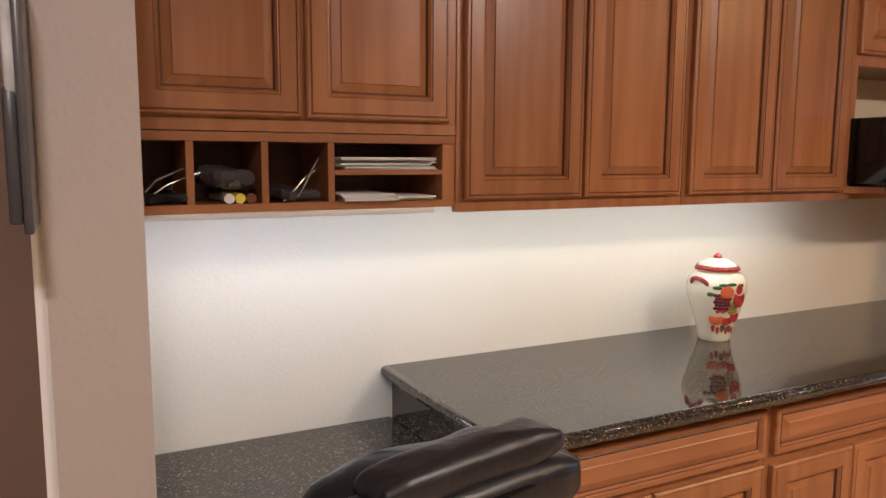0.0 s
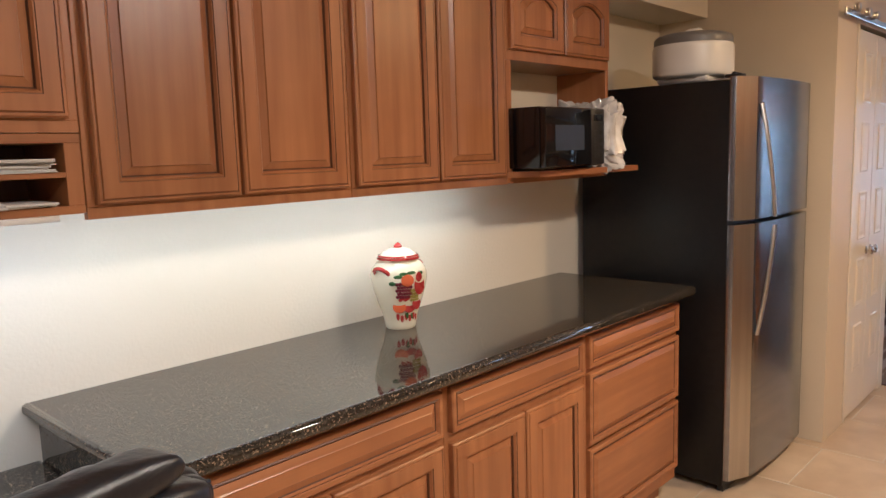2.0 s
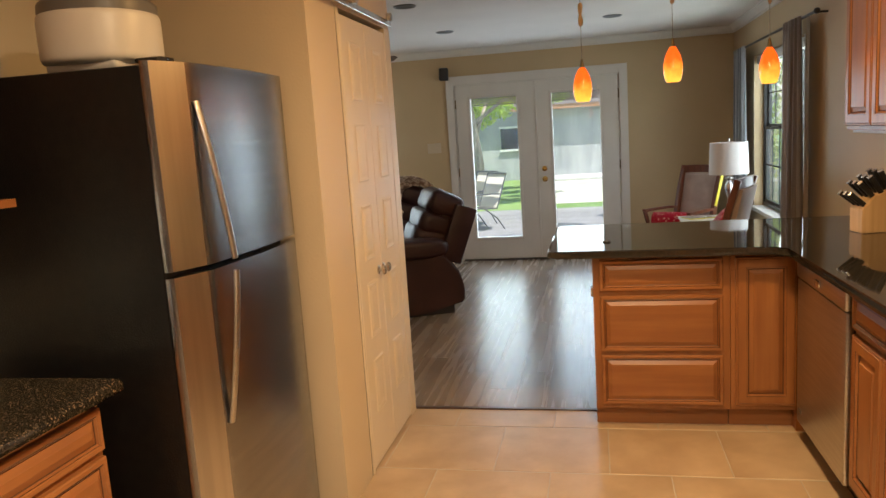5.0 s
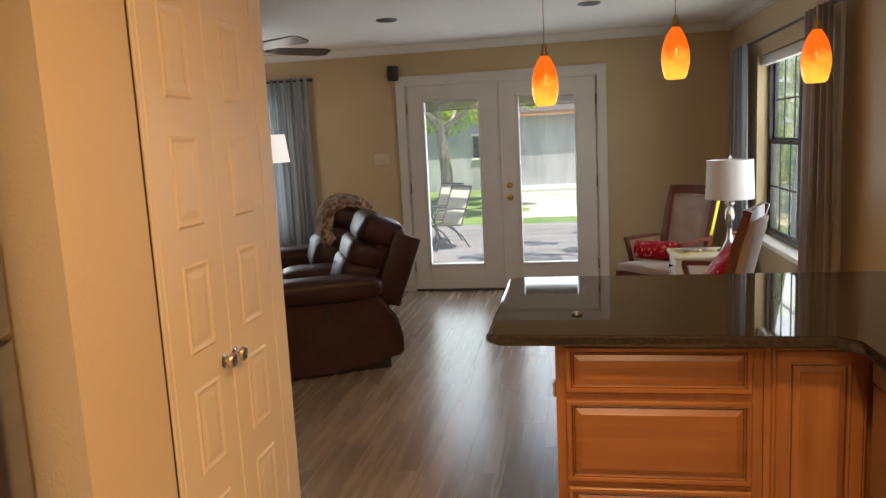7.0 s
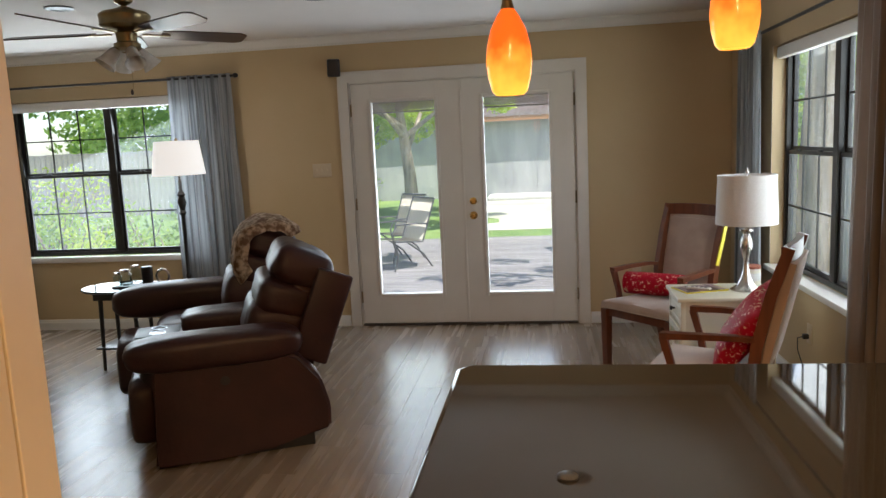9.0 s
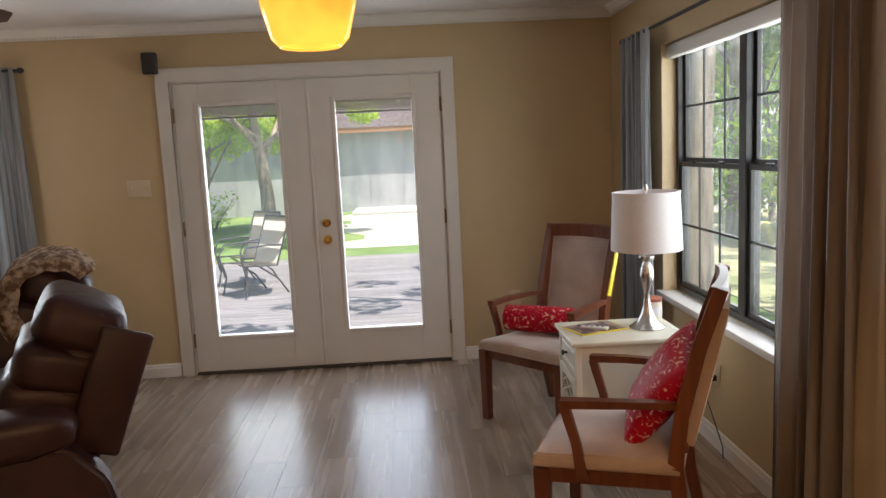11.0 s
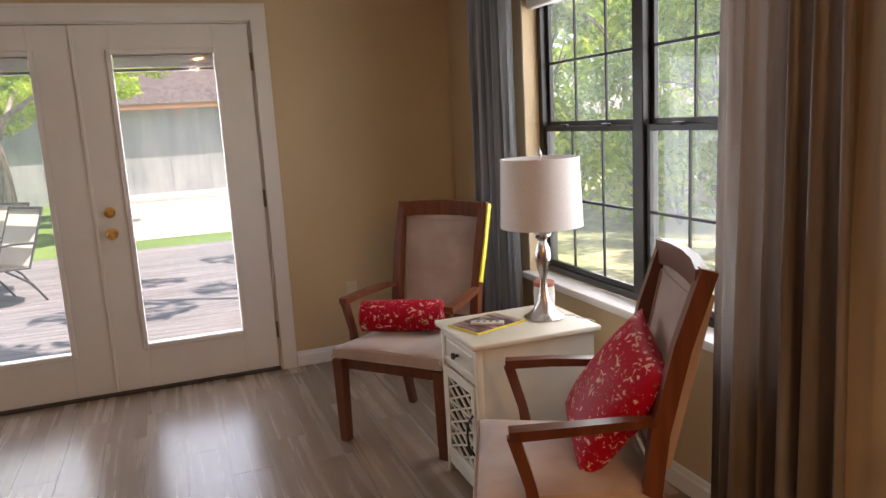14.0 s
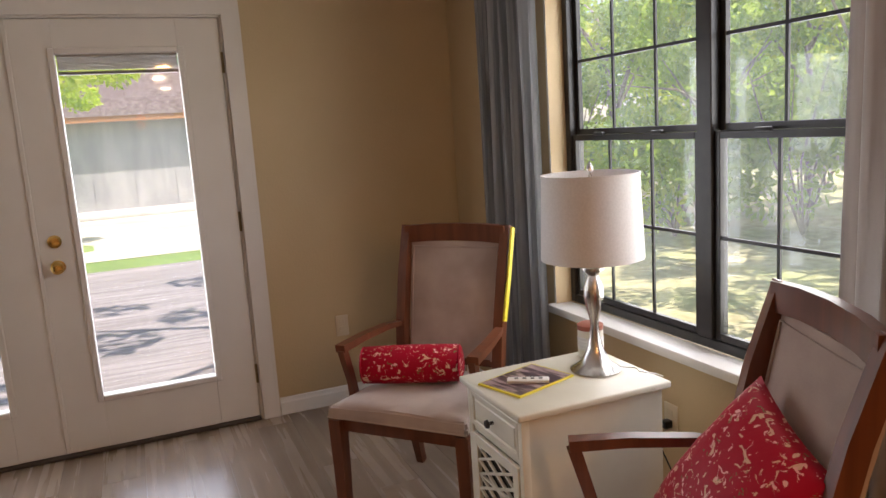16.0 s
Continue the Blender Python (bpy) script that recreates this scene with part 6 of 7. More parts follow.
part("lid", lathe([(0, 0.0965), (0.044, 0.0965), (0.044, 0.112), (0.036, 0.117), (0, 0.117)], 28), M_TERRA, cn, "brick-red lid")
part("label", lathe([(0.0436, 0.030), (0.0440, 0.031), (0.0440, 0.072), (0.0436, 0.073)], 28), M_PAPER, cn, "pale paper label")


# reclining loveseat
def loveseat():
    f = math.degrees(math.atan2(0.41, 0.91))
    top = thing("reclining_loveseat", Matrix.Translation((8.0, 2.72, 0)) @ pose(0, 0, 0, 0, 0, f), "dark brown leather reclining loveseat with a cup-holder console", "sofa")
    # local: x across (0 at the near side), y forwards, back at -0.9
    def side(x0, x1):
        bm = bmesh.new()
        pts = [(-0.02, 0.012), (-0.035, 0.12), (-0.045, 0.50), (-0.10, 0.56), (-0.60, 0.54), (-0.74, 0.50), (-0.85, 0.37), (-0.89, 0.22), (-0.885, 0.10), (-0.6, 0.04), (-0.3, 0.02)]
        a = [bm.verts.new((x0, y, z)) for y, z in pts]
        b = [bm.verts.new((x1, y, z)) for y, z in pts]
        n = len(pts)
        for i in range(n):
            bm.faces.new((a[i], a[(i + 1) % n], b[(i + 1) % n], b[i]))
        bm.faces.new(a[::-1]), bm.faces.new(b)
        bmesh.ops.bevel(bm, geom=bm.edges[:], offset=0.016, segments=3, affect="EDGES")
        return bm
    for x0, x1 in ((0.0, 0.17), (1.62, 1.79)):
        part("side_panel", side(x0, x1), M_LEATHER, top, "leather side panel", angle=50)
        far = x0 > 1
        part("armrest", puff((x0 + x1) / 2 - 0.01, -0.22 if far else -0.345, 0.550 if far else 0.575, 0.130 if far else 0.120, 0.56 if far else 0.425, 0.118 if far else 0.088, 0.6, 0.4, 26, wrinkle=0.03, freq=14), M_LEATHER, top, "padded leather armrest")
    part("recline_button", lathe([(0, 0), (0.022, 0), (0.024, 0.003), (0.010, 0.005), (0, 0.005)], 20), M_DARKPLASTIC, top, "round recline control", at=Matrix.Translation((-0.001, -0.38, 0.42)) @ pose(0, 0, 0, 0, -90, 0))
    for x, up, fw in ((0.44, 0.0, 0.05), (1.34, 0.09, 0.15)):
        part("seat_cushion", puff(x, -0.32, 0.40, 0.27, 0.36, 0.10, 0.4, 0.35, 24, wrinkle=0.03, freq=11), M_LEATHER, top)
        part("footrest", puff(x, 0.20 if x > 1 else 0.03, 0.235, 0.265, 0.075, 0.175, 0.4, 0.35, 20, wrinkle=0.03, freq=11), M_LEATHER, top, "folded leather footrest")
        bk = part("back_cushion", puff(x, -0.70 + fw, 0.60 + up * 0.4, 0.27, 0.160, 0.135, 0.45, 0.35, 24, rot=(16, 0, 0), wrinkle=0.05, freq=12), M_LEATHER, top, "channelled leather back cushion")
        part("lumbar_roll", puff(x, -0.77 + fw, 0.750 + up * 0.3, 0.275, 0.160, 0.110, 0.5, 0.35, 24, rot=(18, 0, 0), wrinkle=0.05, freq=12), M_LEATHER, bk)
        part("head_roll", puff(x, -0.865 + fw, 0.900 + up * 0.3, 0.275, 0.165, 0.120, 0.6, 0.35, 24, rot=(26, 0, 0), wrinkle=0.05, freq=12), M_LEATHER, bk)
        part("back_core", bm_box(x - 0.262, x + 0.262, 0.02, 0.19, 0.02, 0.53, 0.05, 3), M_LEATHER, bk, "leather side of the back", at=Matrix.Translation((0, -0.80 + fw, 0.30 + up * 0.3)) @ pose(0, 0, 0, 20, 0, 0), angle=50)
        bm = bm_box(x - 0.28, x + 0.28, -0.04, 0.04, 0.0, 0.56, 0.02, 3)
        part("back_shell", bm, M_LEATHER, top, "leather back shell", at=Matrix.Translation((0, -0.80 + fw, 0.30 + up * 0.3)) @ pose(0, 0, 0, 22, 0, 0), angle=50)
    part("wing", join(bmesh.new(), bm_box(-0.02, 0.02, -0.075, 0.12, 0.0, 0.49, 0.016, 3)), M_LEATHER, top, "flared outer back edge", at=Matrix.Translation((0.145, -0.825, 0.42)) @ pose(0, 0, 0, 21, 0, 0), angle=50)
    con = part("console", bm_box(0.73, 1.05, -0.62, 0.13, 0.10, 0.500, 0.02, 3), M_LEATHER, top, "leather console box")
    part("console_lid", puff(0.89, -0.44, 0.545, 0.155, 0.30, 0.070, 0.5, 0.35, 20, wrinkle=0.04, freq=14), M_LEATHER, con, "padded console lid")
    part("cup_plate", bm_box(0.76, 1.02, -0.13, 0.11, 0.500, 0.507, 0.003), M_DARKPLASTIC, con)
    for x in (0.83, 0.95):
        part("cup_holder", lathe([(0.040, 0), (0.046, 0), (0.046, 0.004), (0.040, 0.004), (0.036, 0.001)], 24), M_STEELX, con, "dull steel cup holder ring", at=Matrix.Translation((x, -0.01, 0.507)))
        part("cup_well", lathe([(0, 0), (0.038, 0), (0.038, 0.001), (0, 0.001)], 24), M_BLACKGLOSS, con, at=Matrix.Translation((x, -0.01, 0.5075)))
    part("underframe", bm_box(0.06, 1.73, -0.80, -0.06, 0.0, 0.12), M_DARKPLASTIC, top, smooth=False)
    th = thing("throw_blanket", top.matrix_basis @ Matrix.Translation((0, 0, 0.0)), "mottled brown fur throw draped over the sofa's head roll", "throw blanket")
    bm = bmesh.new()
    g = []
    for i in range(25):
        a = radians(-50 + 200 * i / 24)
        row = []
        for j in range(15):
            u = j / 14
            w = 0.012 * noise.noise(Vector((i * 0.35, j * 0.5, 1.5)))
            r1, r2 = 0.228 + 1.5 * w, 0.182 + 1.5 * w
            y = -0.705 + r1 * math.cos(a)
            z = 0.925 + r2 * math.sin(a)
            if i < 7:
                z -= (7 - i) * 0.012
                y += (7 - i) * 0.008
            q = min(1.0, 0.60 + 0.10 * j)
            row.append(bm.verts.new((1.025 + 0.045 * max(0, j - 3) + 0.006 * math.sin(i * 1.3), -0.705 + (y + 0.705) * q, 0.925 + (z - 0.925) * q)))
        g.append(row)
    for a, b in zip(g, g[1:]):
        for j in range(14):
            bm.faces.new((a[j], a[j + 1], b[j + 1], b[j]))
    bmesh.ops.solidify(bm, geom=bm.faces[:], thickness=0.035)
    part("fur", bm, M_THROW, th, angle=80)


loveseat()


def floor_lamp():
    top = thing("floor_lamp", Matrix.Translation((10.05, 3.49, 0)), "black turned floor lamp with a glowing white shade", "floor lamp")
    prof = [(0, 0), (0.14, 0), (0.14, 0.015), (0.05, 0.04), (0.02, 0.06), (0.014, 0.10), (0.013, 0.60), (0.022, 0.62), (0.013, 0.64), (0.015, 1.08), (0.028, 1.10), (0.016, 1.12), (0.024, 1.15), (0.034, 1.18), (0.022, 1.22), (0.030, 1.24), (0.012, 1.27), (0.012, 1.34), (0.006, 1.36), (0.006, 1.62), (0, 1.62)]
    part("stand", lathe(prof, 24), M_WINFRAME, top, "black turned metal stand")
    sh = part("shade", lathe([(0.192, 1.385), (0.160, 1.635), (0.158, 1.635), (0.190, 1.385)], 40), M_SHADE_LIT, top, "lit white tapered shade", angle=60)
    sh.visible_shadow = False
    part("finial", lathe([(0, 1.62), (0.012, 1.63), (0.012, 1.65), (0, 1.665)], 12), M_BRASS, top)


floor_lamp()


def side_table():
    top = thing("end_table", Matrix.Translation((9.76, 3.86, 0)), "small oval dark end table crowded with jars", "end table")
    part("tabletop", join(bmesh.new(), lathe([(0, 0.585), (0.28, 0.585), (0.29, 0.592), (0.28, 0.603), (0, 0.603)], 40), Matrix.Diagonal((0.8, 1.05, 1, 1))), M_BLACKGLOSS, top, "polished dark oval top")
    for a in range(4):
        c_, s_ = math.cos(radians(45 + 90 * a)), math.sin(radians(45 + 90 * a))
        part("leg", sweep([(0.13 * c_, 0.18 * s_, 0.585), (0.15 * c_, 0.20 * s_, 0.0)], 0.017, seg=8, taper=[1, 0.7]), M_WINFRAME, top)
    part("apron", bm_box(-0.12, 0.12, -0.17, 0.17, 0.52, 0.584, 0.004), M_WINFRAME, top)
    part("shelf", bm_box(-0.13, 0.13, -0.18, 0.18, 0.16, 0.175, 0.003), M_WINFRAME, top)


side_table()
tr = thing("tray", Matrix.Translation((9.78, 3.74, 0.604)), "dark rectangular tray on the end table", "tray")
part("tray", bm_box(-0.10, 0.10, -0.16, 0.16, 0, 0.01, 0.003), M_DARKPLASTIC, tr)
for i, (dx, dy, r, h) in enumerate(((-0.03, 0.09, 0.045, 0.10), (0.04, 0.05, 0.04, 0.12), (-0.03, 0.15, 0.03, 0.08))):
    j = thing("glass_jar", Matrix.Translation((9.78 + dx, 3.74 + dy, 0.615)), "clear glass jar with a metal lid on the tray", "jar", "jars on the end table")
    part("jar", lathe([(0, 0), (r * 0.9, 0), (r, 0.01), (r, h * 0.75), (r * 0.65, h * 0.9), (r * 0.6, h)], 20), M_JARGLASS, j)
    part("lid", lathe([(0, h), (r * 0.68, h), (r * 0.68, h + 0.012), (0, h + 0.016)], 20), M_NICKEL, j)
mg = thing("mug", Matrix.Translation((9.76, 3.66, 0.615)), "black travel mug on the tray", "mug")
part("cup", lathe([(0, 0), (0.034, 0), (0.038, 0.01), (0.04, 0.125), (0.036, 0.13), (0, 0.13)], 20), M_DARKPLASTIC, mg)
cl = thing("desk_clock", Matrix.Translation((9.84, 3.585, 0.604)), "round metallic desk ornament on the end table", "ornament")
part("ring", join(bmesh.new(), sweep([(0.0, 0.05 * math.sin(2 * math.pi * i / 16), 0.055 + 0.05 * math.cos(2 * math.pi * i / 16)) for i in range(17)], 0.009, seg=8)), M_NICKEL, cl)


# ---- garden ----
GZ = -0.18
structure("ground", bm_box(-400, 400, -400, 400, GZ - 0.3, GZ), M_GRASS, "sunlit green lawn reaching the horizon")
structure("leaf_litter", bm_box(2, 22, -30, -2.6, GZ + 0.001, GZ + 0.012), M_MULCH, "pale dry grass and leaf litter under the trees")
structure("foundation", bm_box(-1.6, 11.03, -0.81, 6.5, GZ, -0.002), M_STONE, "concrete foundation")


def shed():
    X, h = 27.5, 2.35
    top = thing("shed", Matrix.Translation((X, 1.0, GZ)), "long grey board-and-batten outbuilding with a brown shingle roof", "outbuilding")
    part("wall", bm_box(0, 4.0, -3.2, 7.5, 0, h), M_SHED, top, "weathered grey siding", smooth=False)
    for i in range(11):
        y = -3.0 + i * 0.98
        part("batten", bm_box(-0.014, 0, y - 0.016, y + 0.016, 0, h), M_SHED, top, smooth=False)
    part("eave_board", bm_box(-0.34, -0.30, -3.5, 7.8, h - 0.06, h + 0.10), M_RUST, top, "rust-stained fascia board", smooth=False)
    for k in range(12):
        x0, z0 = -0.36 + k * 0.22, h + 0.08 + k * 0.12
        part("shingle_course", bm_box(x0, x0 + 0.30, -3.5, 7.8, z0, z0 + 0.118), M_ROOF, top, smooth=False)
    part("slab", bm_box(-1.6, 0, -3.2, 1.4, 0.0, 0.10, 0.01), M_STONE, top, "pale concrete step")
    win = part("window", bm_box(-0.05, 0.0, 2.1, 2.9, 1.05, 1.75), M_BLACKGLOSS, top, "small dark shed window", smooth=False)
    part("window_frame", join(bm_box(-0.07, -0.05, 2.05, 2.95, 1.75, 1.82), bm_box(-0.07, -0.05, 2.05, 2.95, 0.98, 1.05)), M_WHITE, win, smooth=False)


shed()
bm = bmesh.new()
up = [bm.verts.new((18.9 + i * 0.676, 1.9 + 1.2 * noise.noise(Vector((i * 0.6, 0, 0))) + 0.08 * i, GZ + 0.008)) for i in range(12)]
lo = [bm.verts.new((18.9 + i * 0.676, -9.0, GZ + 0.008)) for i in range(12)]
for i in range(11):
    bm.faces.new((up[i], up[i + 1], lo[i + 1], lo[i]))
structure("gravel_patch", bm, M_GRAVEL, "sun-bleached pale gravel in front of the outbuilding")


def fence(name, x0, y0, x1, y1, h, label):
    top = thing(name, Matrix.Translation((x0, y0, GZ)) @ pose(0, 0, 0, 0, 0, math.degrees(math.atan2(y1 - y0, x1 - x0))), label, "fence")
    L = math.hypot(x1 - x0, y1 - y0)
    rnd = random.Random(int(L * 10))
    first = None
    for i in range(int(L / 0.15)):
        m = Matrix.Translation((i * 0.15, 0, rnd.uniform(-0.015, 0.015)))
        if first is None:
            first = part("board", bm_box(0.004, 0.146, 0, 0.02, 0, h), M_FENCE, top, at=m, smooth=False)
        else:
            again(first, m)
    for z in (0.3, h - 0.3):
        part("rail", bm_box(0, L, 0.02, 0.06, z, z + 0.09), M_FENCE, top, smooth=False)


fence("fence", 22.0, 24.0, 26.5, 8.2, 1.9, "weathered grey wooden board fence behind the shrubs")
fence("fence", 15.2, 9.5, 22.0, 24.0, 1.85, "weathered grey wooden board fence at the side")
fence("fence", 11.6, 7.6, 16.5, 9.6, 1.8, "grey wooden fence close behind the shrubs")


def tree(name, x, y, h, r, clumps, label, material, seed, per=260, size=0.085, trunk=0.13, limbs=5, low=0.42, twist=0.25):
    rnd = random.Random(seed)
    top = thing(name, Matrix.Translation((x, y, GZ)), label, "tree")
    bx, by = rnd.uniform(-twist, twist), rnd.uniform(-twist, twist)
    bm = sweep([(0, 0, -0.02), (0.1 * bx, 0.1 * by, 0.25 * h), (0.5 * bx, 0.5 * by, 0.5 * h), (bx, by, 0.8 * h)], trunk, seg=10, taper=[1.25, 0.95, 0.75, 0.35])
    tips = []
    for i in range(limbs):
        a = 2 * math.pi * i / limbs + rnd.uniform(-0.4, 0.4)
        z = h * rnd.uniform(low, 0.62)
        e = Vector((bx + r * 0.8 * math.cos(a), by + r * 0.8 * math.sin(a), h * rnd.uniform(0.62, 0.92)))
        s = Vector((0.4 * bx, 0.4 * by, z))
        sweep([s, s.lerp(e, 0.35) + Vector((0, 0, 0.05 * h)), e], trunk * 0.45, seg=7, bm=bm, taper=[1, 0.7, 0.25])
        tips.append(e)
    part("trunk", bm, M_BARK, top, "tapered trunk with rising limbs", angle=60)
    cl = []
    for i in range(clumps):
        a, q = rnd.uniform(0, 2 * math.pi), r * math.sqrt(rnd.uniform(0.02, 1))
        z = h * (0.80 + rnd.uniform(-0.28, 0.26) * (1 - 0.5 * q / r))
        cl.append((bx + q * math.cos(a), by + q * math.sin(a), z, rnd.uniform(0.30, 0.62) * (0.35 + 0.18 * r)))
    leaves("crown", cl, per, size, material, top, seed, "loose leafy crown")
    return top


def shrub(x, y, r, h, label, material, seed, per=420, size=0.045):
    rnd = random.Random(seed)
    top = thing("shrub", Matrix.Translation((x, y, GZ)), label, "shrub")
    bm = bmesh.new()
    for i in range(6):
        a = rnd.uniform(0, 6.28)
        sweep([(0, 0, 0), (0.3 * r * math.cos(a), 0.3 * r * math.sin(a), 0.4 * h), (0.75 * r * math.cos(a + 0.3), 0.75 * r * math.sin(a + 0.3), 0.85 * h)], 0.018, seg=5, bm=bm, taper=[1, 0.7, 0.3])
    part("stems", bm, M_BARK, top)
    cl = [(rnd.uniform(-r, r) * 0.7, rnd.uniform(-r, r) * 0.7, h * rnd.uniform(0.25, 0.85), rnd.uniform(0.3, 0.55) * r) for i in range(12)]
    leaves("crown", cl, per, size, material, top, seed, "leafy crown")


tree("tree", 20.6, 3.62, 4.1, 3.2, 60, "slender garden tree with bright green leaves on the lawn", M_LEAFY, 2, 2400, 0.075, 0.14, 6, 0.33, 0.4)
tree("tree", 22.3, 5.4, 3.4, 2.3, 48, "small bushy tree behind the patio table", M_LEAFY, 15, 2000, 0.075, 0.06, 6, 0.25, 0.3)
tree("tree", 24.0, 7.6, 3.8, 2.8, 44, "leafy tree beside the outbuilding", M_LEAFY, 5, 2200, 0.075)
# Two trees added for the shade they cast on the deck, the first unseen.
tree("tree", 12.2, -1.75, 6.5, 3.0, 24, "tall unseen tree added to shade the deck", M_LEAFY, 7, 420, 0.11, 0.16)
tree("tree", 12.6, 7.2, 6.5, 2.8, 22, "tall tree added to shade the deck's other side", M_LEAF, 9, 420, 0.11, 0.16)
tree("tree", 17.5, 11.8, 6.5, 3.2, 30, "broad leafy tree behind the side fence", M_LEAFY, 10, 520, 0.11, 0.15)
tree("tree", 17.6, -4.6, 6.0, 2.6, 20, "tall tree at the lawn's edge", M_LEAF, 11, 420, 0.11, 0.15)
for i, (x, y, r, h, m) in enumerate(((22.4, 6.2, 0.8, 1.3, M_LEAFY), (23.4, 5.5, 0.7, 0.9, M_LEAF), (24.8, 6.7, 0.9, 1.6, M_LEAFD), (13.2, 6.6, 0.7, 1.0, M_LEAFY), (14.2, 7.6, 0.9, 1.5, M_LEAF), (12.6, 5.6, 0.6, 0.75, M_LEAFY), (13.6, 5.6, 0.6, 0.8, M_LEAF), (15.4, 8.6, 1.0, 1.7, M_LEAFY), (14.8, 6.5, 0.7, 1.0, M_LEAFD))):
    shrub(x, y, r, h, "rounded green shrub beside the fence" if i > 2 else "low green shrub under the tree", m, 20 + i)
# growth outside the wide window
for i, (x, y, h, r, m) in enumerate(((10.2, -4.3, 4.2, 1.5, M_LEAF), (8.2, -4.9, 4.6, 1.7, M_LEAF), (11.9, -5.6, 5.0, 2.0, M_LEAFD), (13.5, -7.8, 6.0, 2.6, M_LEAFY), (10.0, -8.5, 6.5, 2.7, M_LEAF), (7.0, -7.5, 6.0, 2.4, M_LEAFD), (15.5, -10.5, 7.0, 3.0, M_LEAFD), (11.5, -12.0, 7.5, 3.2, M_LEAF))):
    tree("tree", x, y, h, r, 34, "small multi-branched tree outside the window" if i < 3 else "woodland tree beyond the side lawn", m, 40 + i, 1500 if i < 3 else 620, 0.050 if i < 3 else 0.09, 0.06 if i < 3 else 0.12, 8, 0.15, 0.5)
for i, (x, y, r, h) in enumerate(((12.5, -9.0, 1.3, 1.8), (9.5, -10.5, 1.5, 2.0), (14.6, -9.2, 1.4, 2.0), (17.5, -11.5, 1.8, 2.4), (7.5, -10.5, 1.5, 2.2), (12.4, -11.5, 1.6, 2.6), (16.0, -7.2, 1.1, 1.4))):
    shrub(x, y, r, h, "dark woodland shrub in the leaf litter", M_LEAFD if i % 2 else M_LEAF, 60 + i, 260, 0.07)
for i, (x, y, m) in enumerate(((25.5, -4.2, M_LEAFY), (27.5, -6.4, M_LEAF), (24.0, -6.6, M_LEAFY), (29.0, -3.6, M_LEAFY))):
    tree("tree", x, y, 4.4 + 0.5 * (i % 2), 2.4, 42, "leafy garden tree beyond the end of the outbuilding", m, 170 + i, 900, 0.10, 0.08, 6, 0.2, 0.4)
tarp = thing("covered_trailer", Matrix.Translation((14.2, -10.4, GZ)), "blue-grey covered object among the trees", "covered object")
part("cover", bm_box(-1.0, 1.0, -0.7, 0.7, 0.25, 1.75, 0.18, 3), M_BLUEG, tarp)
part("base", bm_box(-0.9, 0.9, -0.6, 0.6, 0, 0.25, 0.02), M_DARKPLASTIC, tarp)
for i in range(9):
    tree("tree", 6.8 + 1.45 * i + 0.4 * math.sin(i * 2.1), -6.9 - 1.3 * (i % 3), 3.3 + 0.5 * (i % 2), 1.7, 34, "young leafy tree at the edge of the woods", (M_LEAF, M_LEAFY, M_LEAF)[i % 3], 90 + i, 1300, 0.060, 0.05, 6, 0.2, 0.4)
for i in range(12):
    f = i / 11
    shrub(19.0 - 11.5 * f, -3.6 - 6.6 * f + 0.5 * math.sin(i * 1.9), 1.25 + 0.2 * math.sin(i * 2.7), 2.3 + 0.5 * math.sin(i * 1.3), "bushy young growth along the edge of the woods", (M_LEAFY, M_LEAF, M_LEAF)[i % 3], 120 + i, 520, 0.075)
for i, (x, y) in enumerate(((21.0, -5.0), (19.6, -6.2), (17.6, -6.6), (22.6, -6.8), (15.4, -8.6))):
    tree("tree", x, y, 4.6 + 0.4 * (i % 2), 2.0, 40, "young leafy tree at the edge of the woods", (M_LEAFY, M_LEAF)[i % 2], 150 + i, 1500, 0.085, 0.06, 6, 0.2, 0.4)
# woods that close the view
rnd = random.Random(77)
far = [(34 + rnd.uniform(-3, 4), -34 + i * 2.6, rnd.uniform(2, 6.5), rnd.uniform(2.2, 3.4)) for i in range(24)]
far += [(-2 + i * 2.2, -19 + rnd.uniform(-2, 2), rnd.uniform(0.8, 6.5), rnd.uniform(2.2, 3.4)) for i in range(16)]
far += [(-2 + i * 2.2, -20 + rnd.uniform(-2, 2), rnd.uniform(0.8, 2.5), rnd.uniform(2.2, 3.0)) for i in range(16)]
far += [(12 + i * 2.2, 27 + rnd.uniform(-2, 2), rnd.uniform(1.5, 6), rnd.uniform(2.2, 3.4)) for i in range(9)]
tagged(leaves("woods", far, 170, 0.20, M_LEAFD, seed=5), "dense green woods beyond the garden", "woods", kind="stuff")


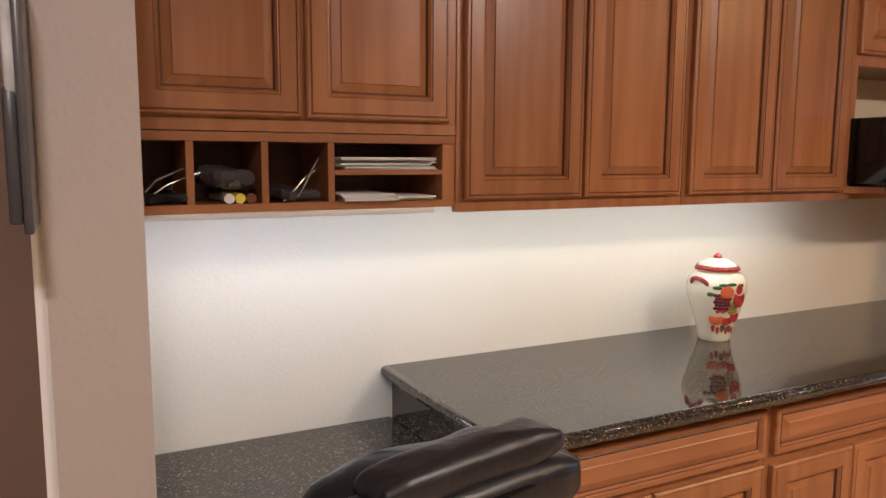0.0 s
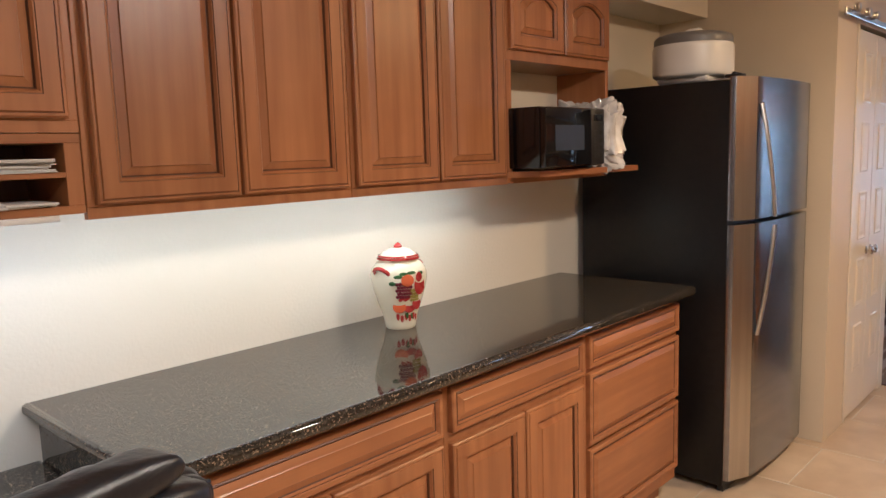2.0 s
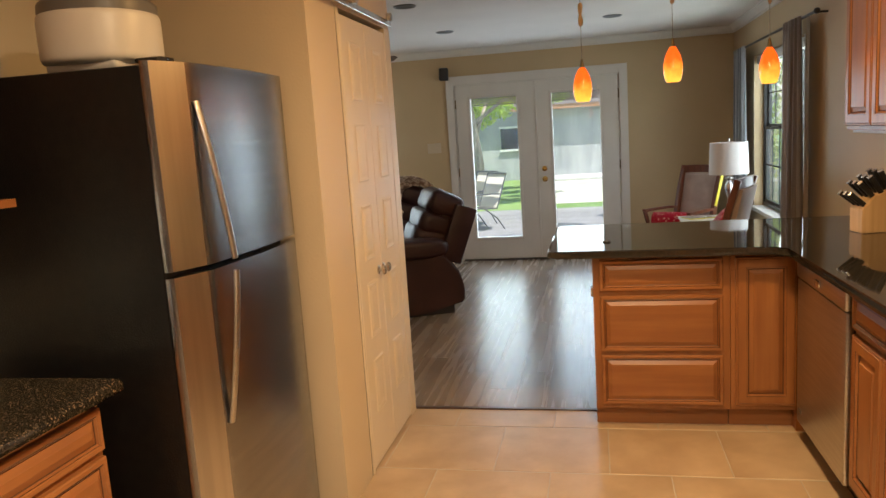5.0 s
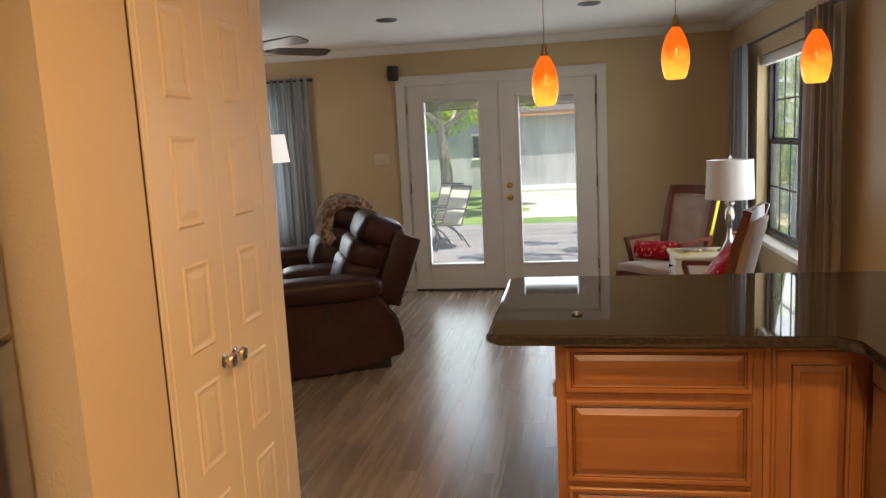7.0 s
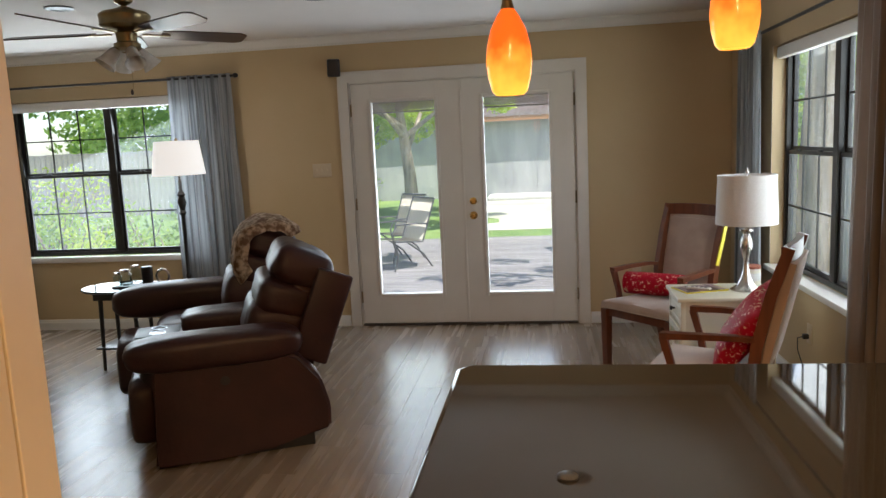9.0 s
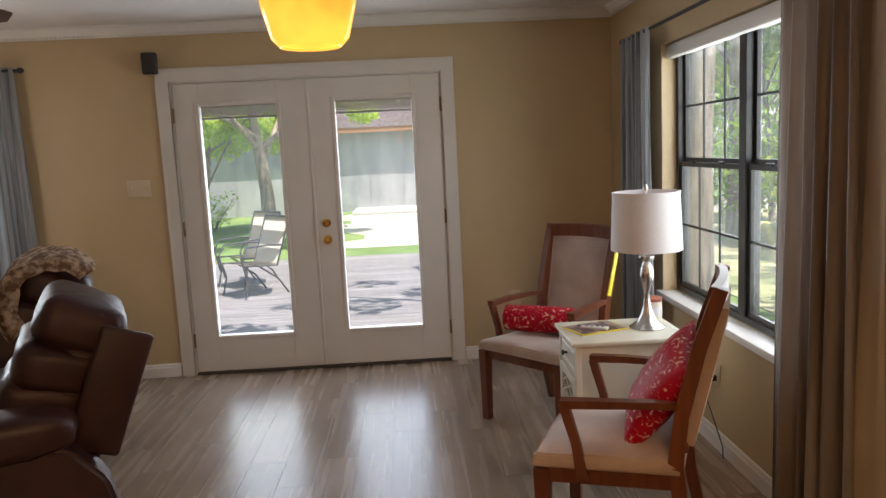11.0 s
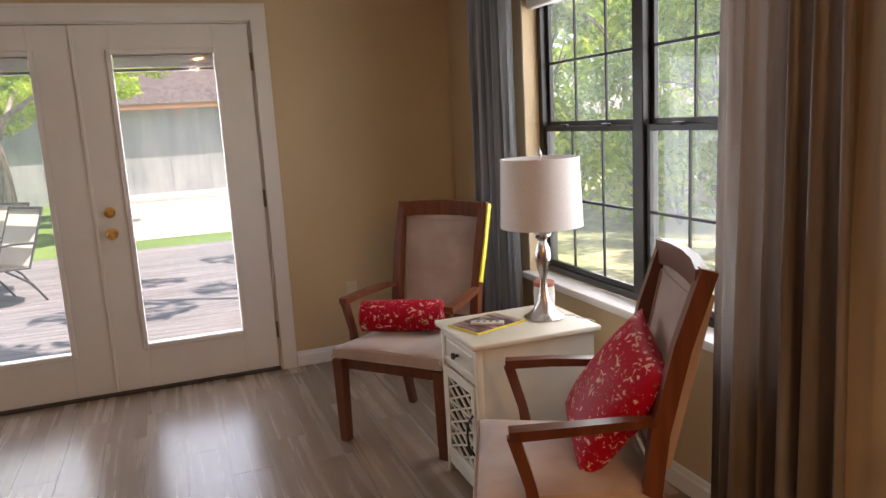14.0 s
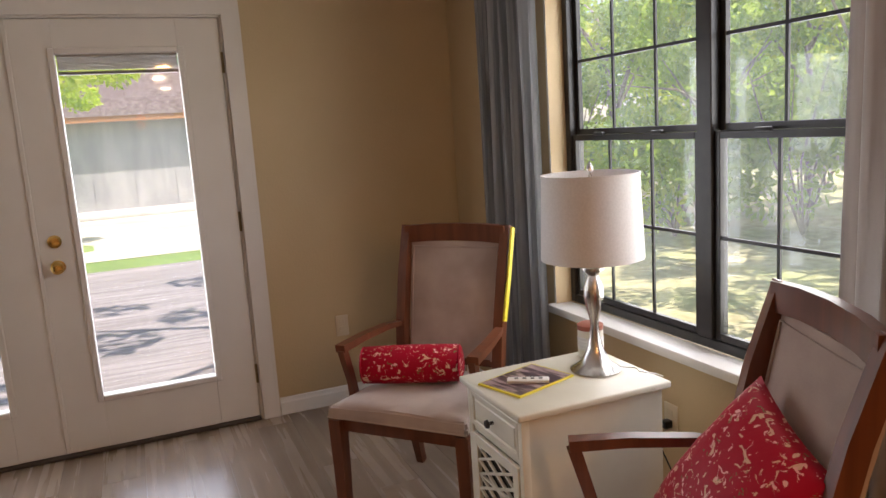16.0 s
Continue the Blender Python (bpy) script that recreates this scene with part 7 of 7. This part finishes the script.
def patio_chair(m, label):
    top = thing("patio_chair", m, label, "patio chair", "sling patio chairs on the deck")
    for s in (-1, 1):
        x = s * 0.27
        part("side_frame", sweep([(x, 0.26, 0.0), (x, 0.20, 0.22), (x, 0.24, 0.40), (x, -0.20, 0.36), (x, -0.42, 0.94)], 0.012, seg=8), M_TUBE, top)
        part("rear_leg", sweep([(x, 0.05, 0.38), (x, -0.20, 0.20), (x, -0.34, 0.0)], 0.012, seg=8), M_TUBE, top)
        part("armrest", sweep([(x, 0.22, 0.22), (x, 0.28, 0.50), (x, 0.20, 0.62), (x, -0.10, 0.62), (x, -0.29, 0.60)], 0.012, seg=8), M_TUBE, top)
    part("cross_bar", sweep([(-0.27, -0.42, 0.94), (0.27, -0.42, 0.94)], 0.012, seg=8), M_TUBE, top)
    bm = bmesh.new()
    pr = [(0.24, 0.41), (0.10, 0.375), (-0.12, 0.355), (-0.20, 0.38), (-0.27, 0.55), (-0.35, 0.76), (-0.42, 0.94)]
    g = [[bm.verts.new((s * 0.255, y, z)) for s in (-1, 1)] for y, z in pr]
    for a, b in zip(g, g[1:]):
        bm.faces.new((a[0], a[1], b[1], b[0]))
    bmesh.ops.solidify(bm, geom=bm.faces[:], thickness=0.004)
    part("sling", bm, M_SLING, top, "beige sling seat and back", angle=70)
    return top


pc = patio_chair(Matrix.Translation((14.75, 2.78, -0.149)) @ pose(0, 0, 0, 0, 0, 42), "metal patio chair with a beige sling seat on the weathered deck")
copy_thing(pc, Matrix.Translation((15.45, 3.0, -0.149)) @ pose(0, 0, 0, 0, 0, 50))
pt = thing("patio_table", Matrix.Translation((15.2, 3.95, -0.149)), "round glass-topped patio table on the deck", "patio table")
part("tabletop", lathe([(0, 0.69), (0.55, 0.69), (0.56, 0.70), (0.55, 0.715), (0, 0.715)], 40), M_TUBE, pt)
for a in range(4):
    c_, s_ = math.cos(radians(45 + 90 * a)), math.sin(radians(45 + 90 * a))
    part("leg", sweep([(0.3 * c_, 0.3 * s_, 0.69), (0.42 * c_, 0.42 * s_, 0)], 0.014, seg=8), M_TUBE, pt)

# ---- floors: tiles, planks, deck boards ----
tile_bed = structure("floor_tile", bm_box(-1.5, 6.20, -0.67, KW, -0.02, -0.0035), M_GROUT, "beige stone tile floor laid in running bond with grout lines")
rows = [(5.968, 6.196)] + [(5.968 - 0.495 * (i + 1), 5.963 - 0.495 * i) for i in range(15)]
cache = {}
for r, (xa, xb) in enumerate(rows):
    off = 1.056 if r in (0,) else (1.300 if r % 2 else 1.045)
    y = off - 0.51 * math.ceil((off + 0.67) / 0.51)
    while y < KW:
        a, b = max(y, -0.668), min(y + 0.51, KW - 0.002)
        if b - a > 0.03:
            key = (round(xb - xa, 3), round(b - a, 3))
            m = Matrix.Translation((xa, a, 0))
            if key in cache:
                again(cache[key], m)
            else:
                cache[key] = part("tile", bm_box(0, key[0] - 0.0045, 0, key[1] - 0.0045, -0.012, 0.0, 0.0012, 1), M_TILE, tile_bed, at=m, smooth=False)
        y += 0.51
structure("threshold", bm_box(6.197, 6.225, 0.84, 1.96, -0.01, 0.006, 0.002), M_BLADE, "thin dark wood threshold strip")
wood_bed = structure("floor_wood", bm_box(6.20, EX, -0.67, 6.4, -0.02, -0.0035), M_SUBFLOOR, "grey-brown wood plank floor with a soft sheen")
rnd = random.Random(12)
cache = {}
y, k = -0.67, 0
while y < 6.4:
    w = min(0.178, 6.4 - y)
    x = 6.226 if 0.6 < y < 1.96 else 6.2
    first = rnd.choice((0.3, 0.6, 0.9, 1.2))
    while x < EX - 0.01:
        ln = min(first if first else 1.22, EX - x)
        first = 0
        key = (round(ln, 3), round(w, 3))
        m = Matrix.Translation((x, y, 0))
        if key in cache:
            again(cache[key], m)
        else:
            cache[key] = part("plank", bm_box(0.0005, ln - 0.0005, 0.0005, w - 0.0005, -0.012, 0.0), M_PLANK, wood_bed, at=m, smooth=False)
        x += ln
    y += w
deck = structure("deck", bm_box(11.05, 17.6, -2.4, 6.2, GZ, -0.175), M_SUBFLOOR, "weathered grey wooden deck")
first = None
x = 11.05
while x < 17.6:
    m = Matrix.Translation((x, -2.4, -0.149))
    if first is None:
        first = part("deck_board", bm_box(0, 0.136, 0, 8.6, -0.025, 0.0, 0.003, 1), M_DECK, deck, at=m, smooth=False)
    else:
        again(first, m)
    x += 0.142
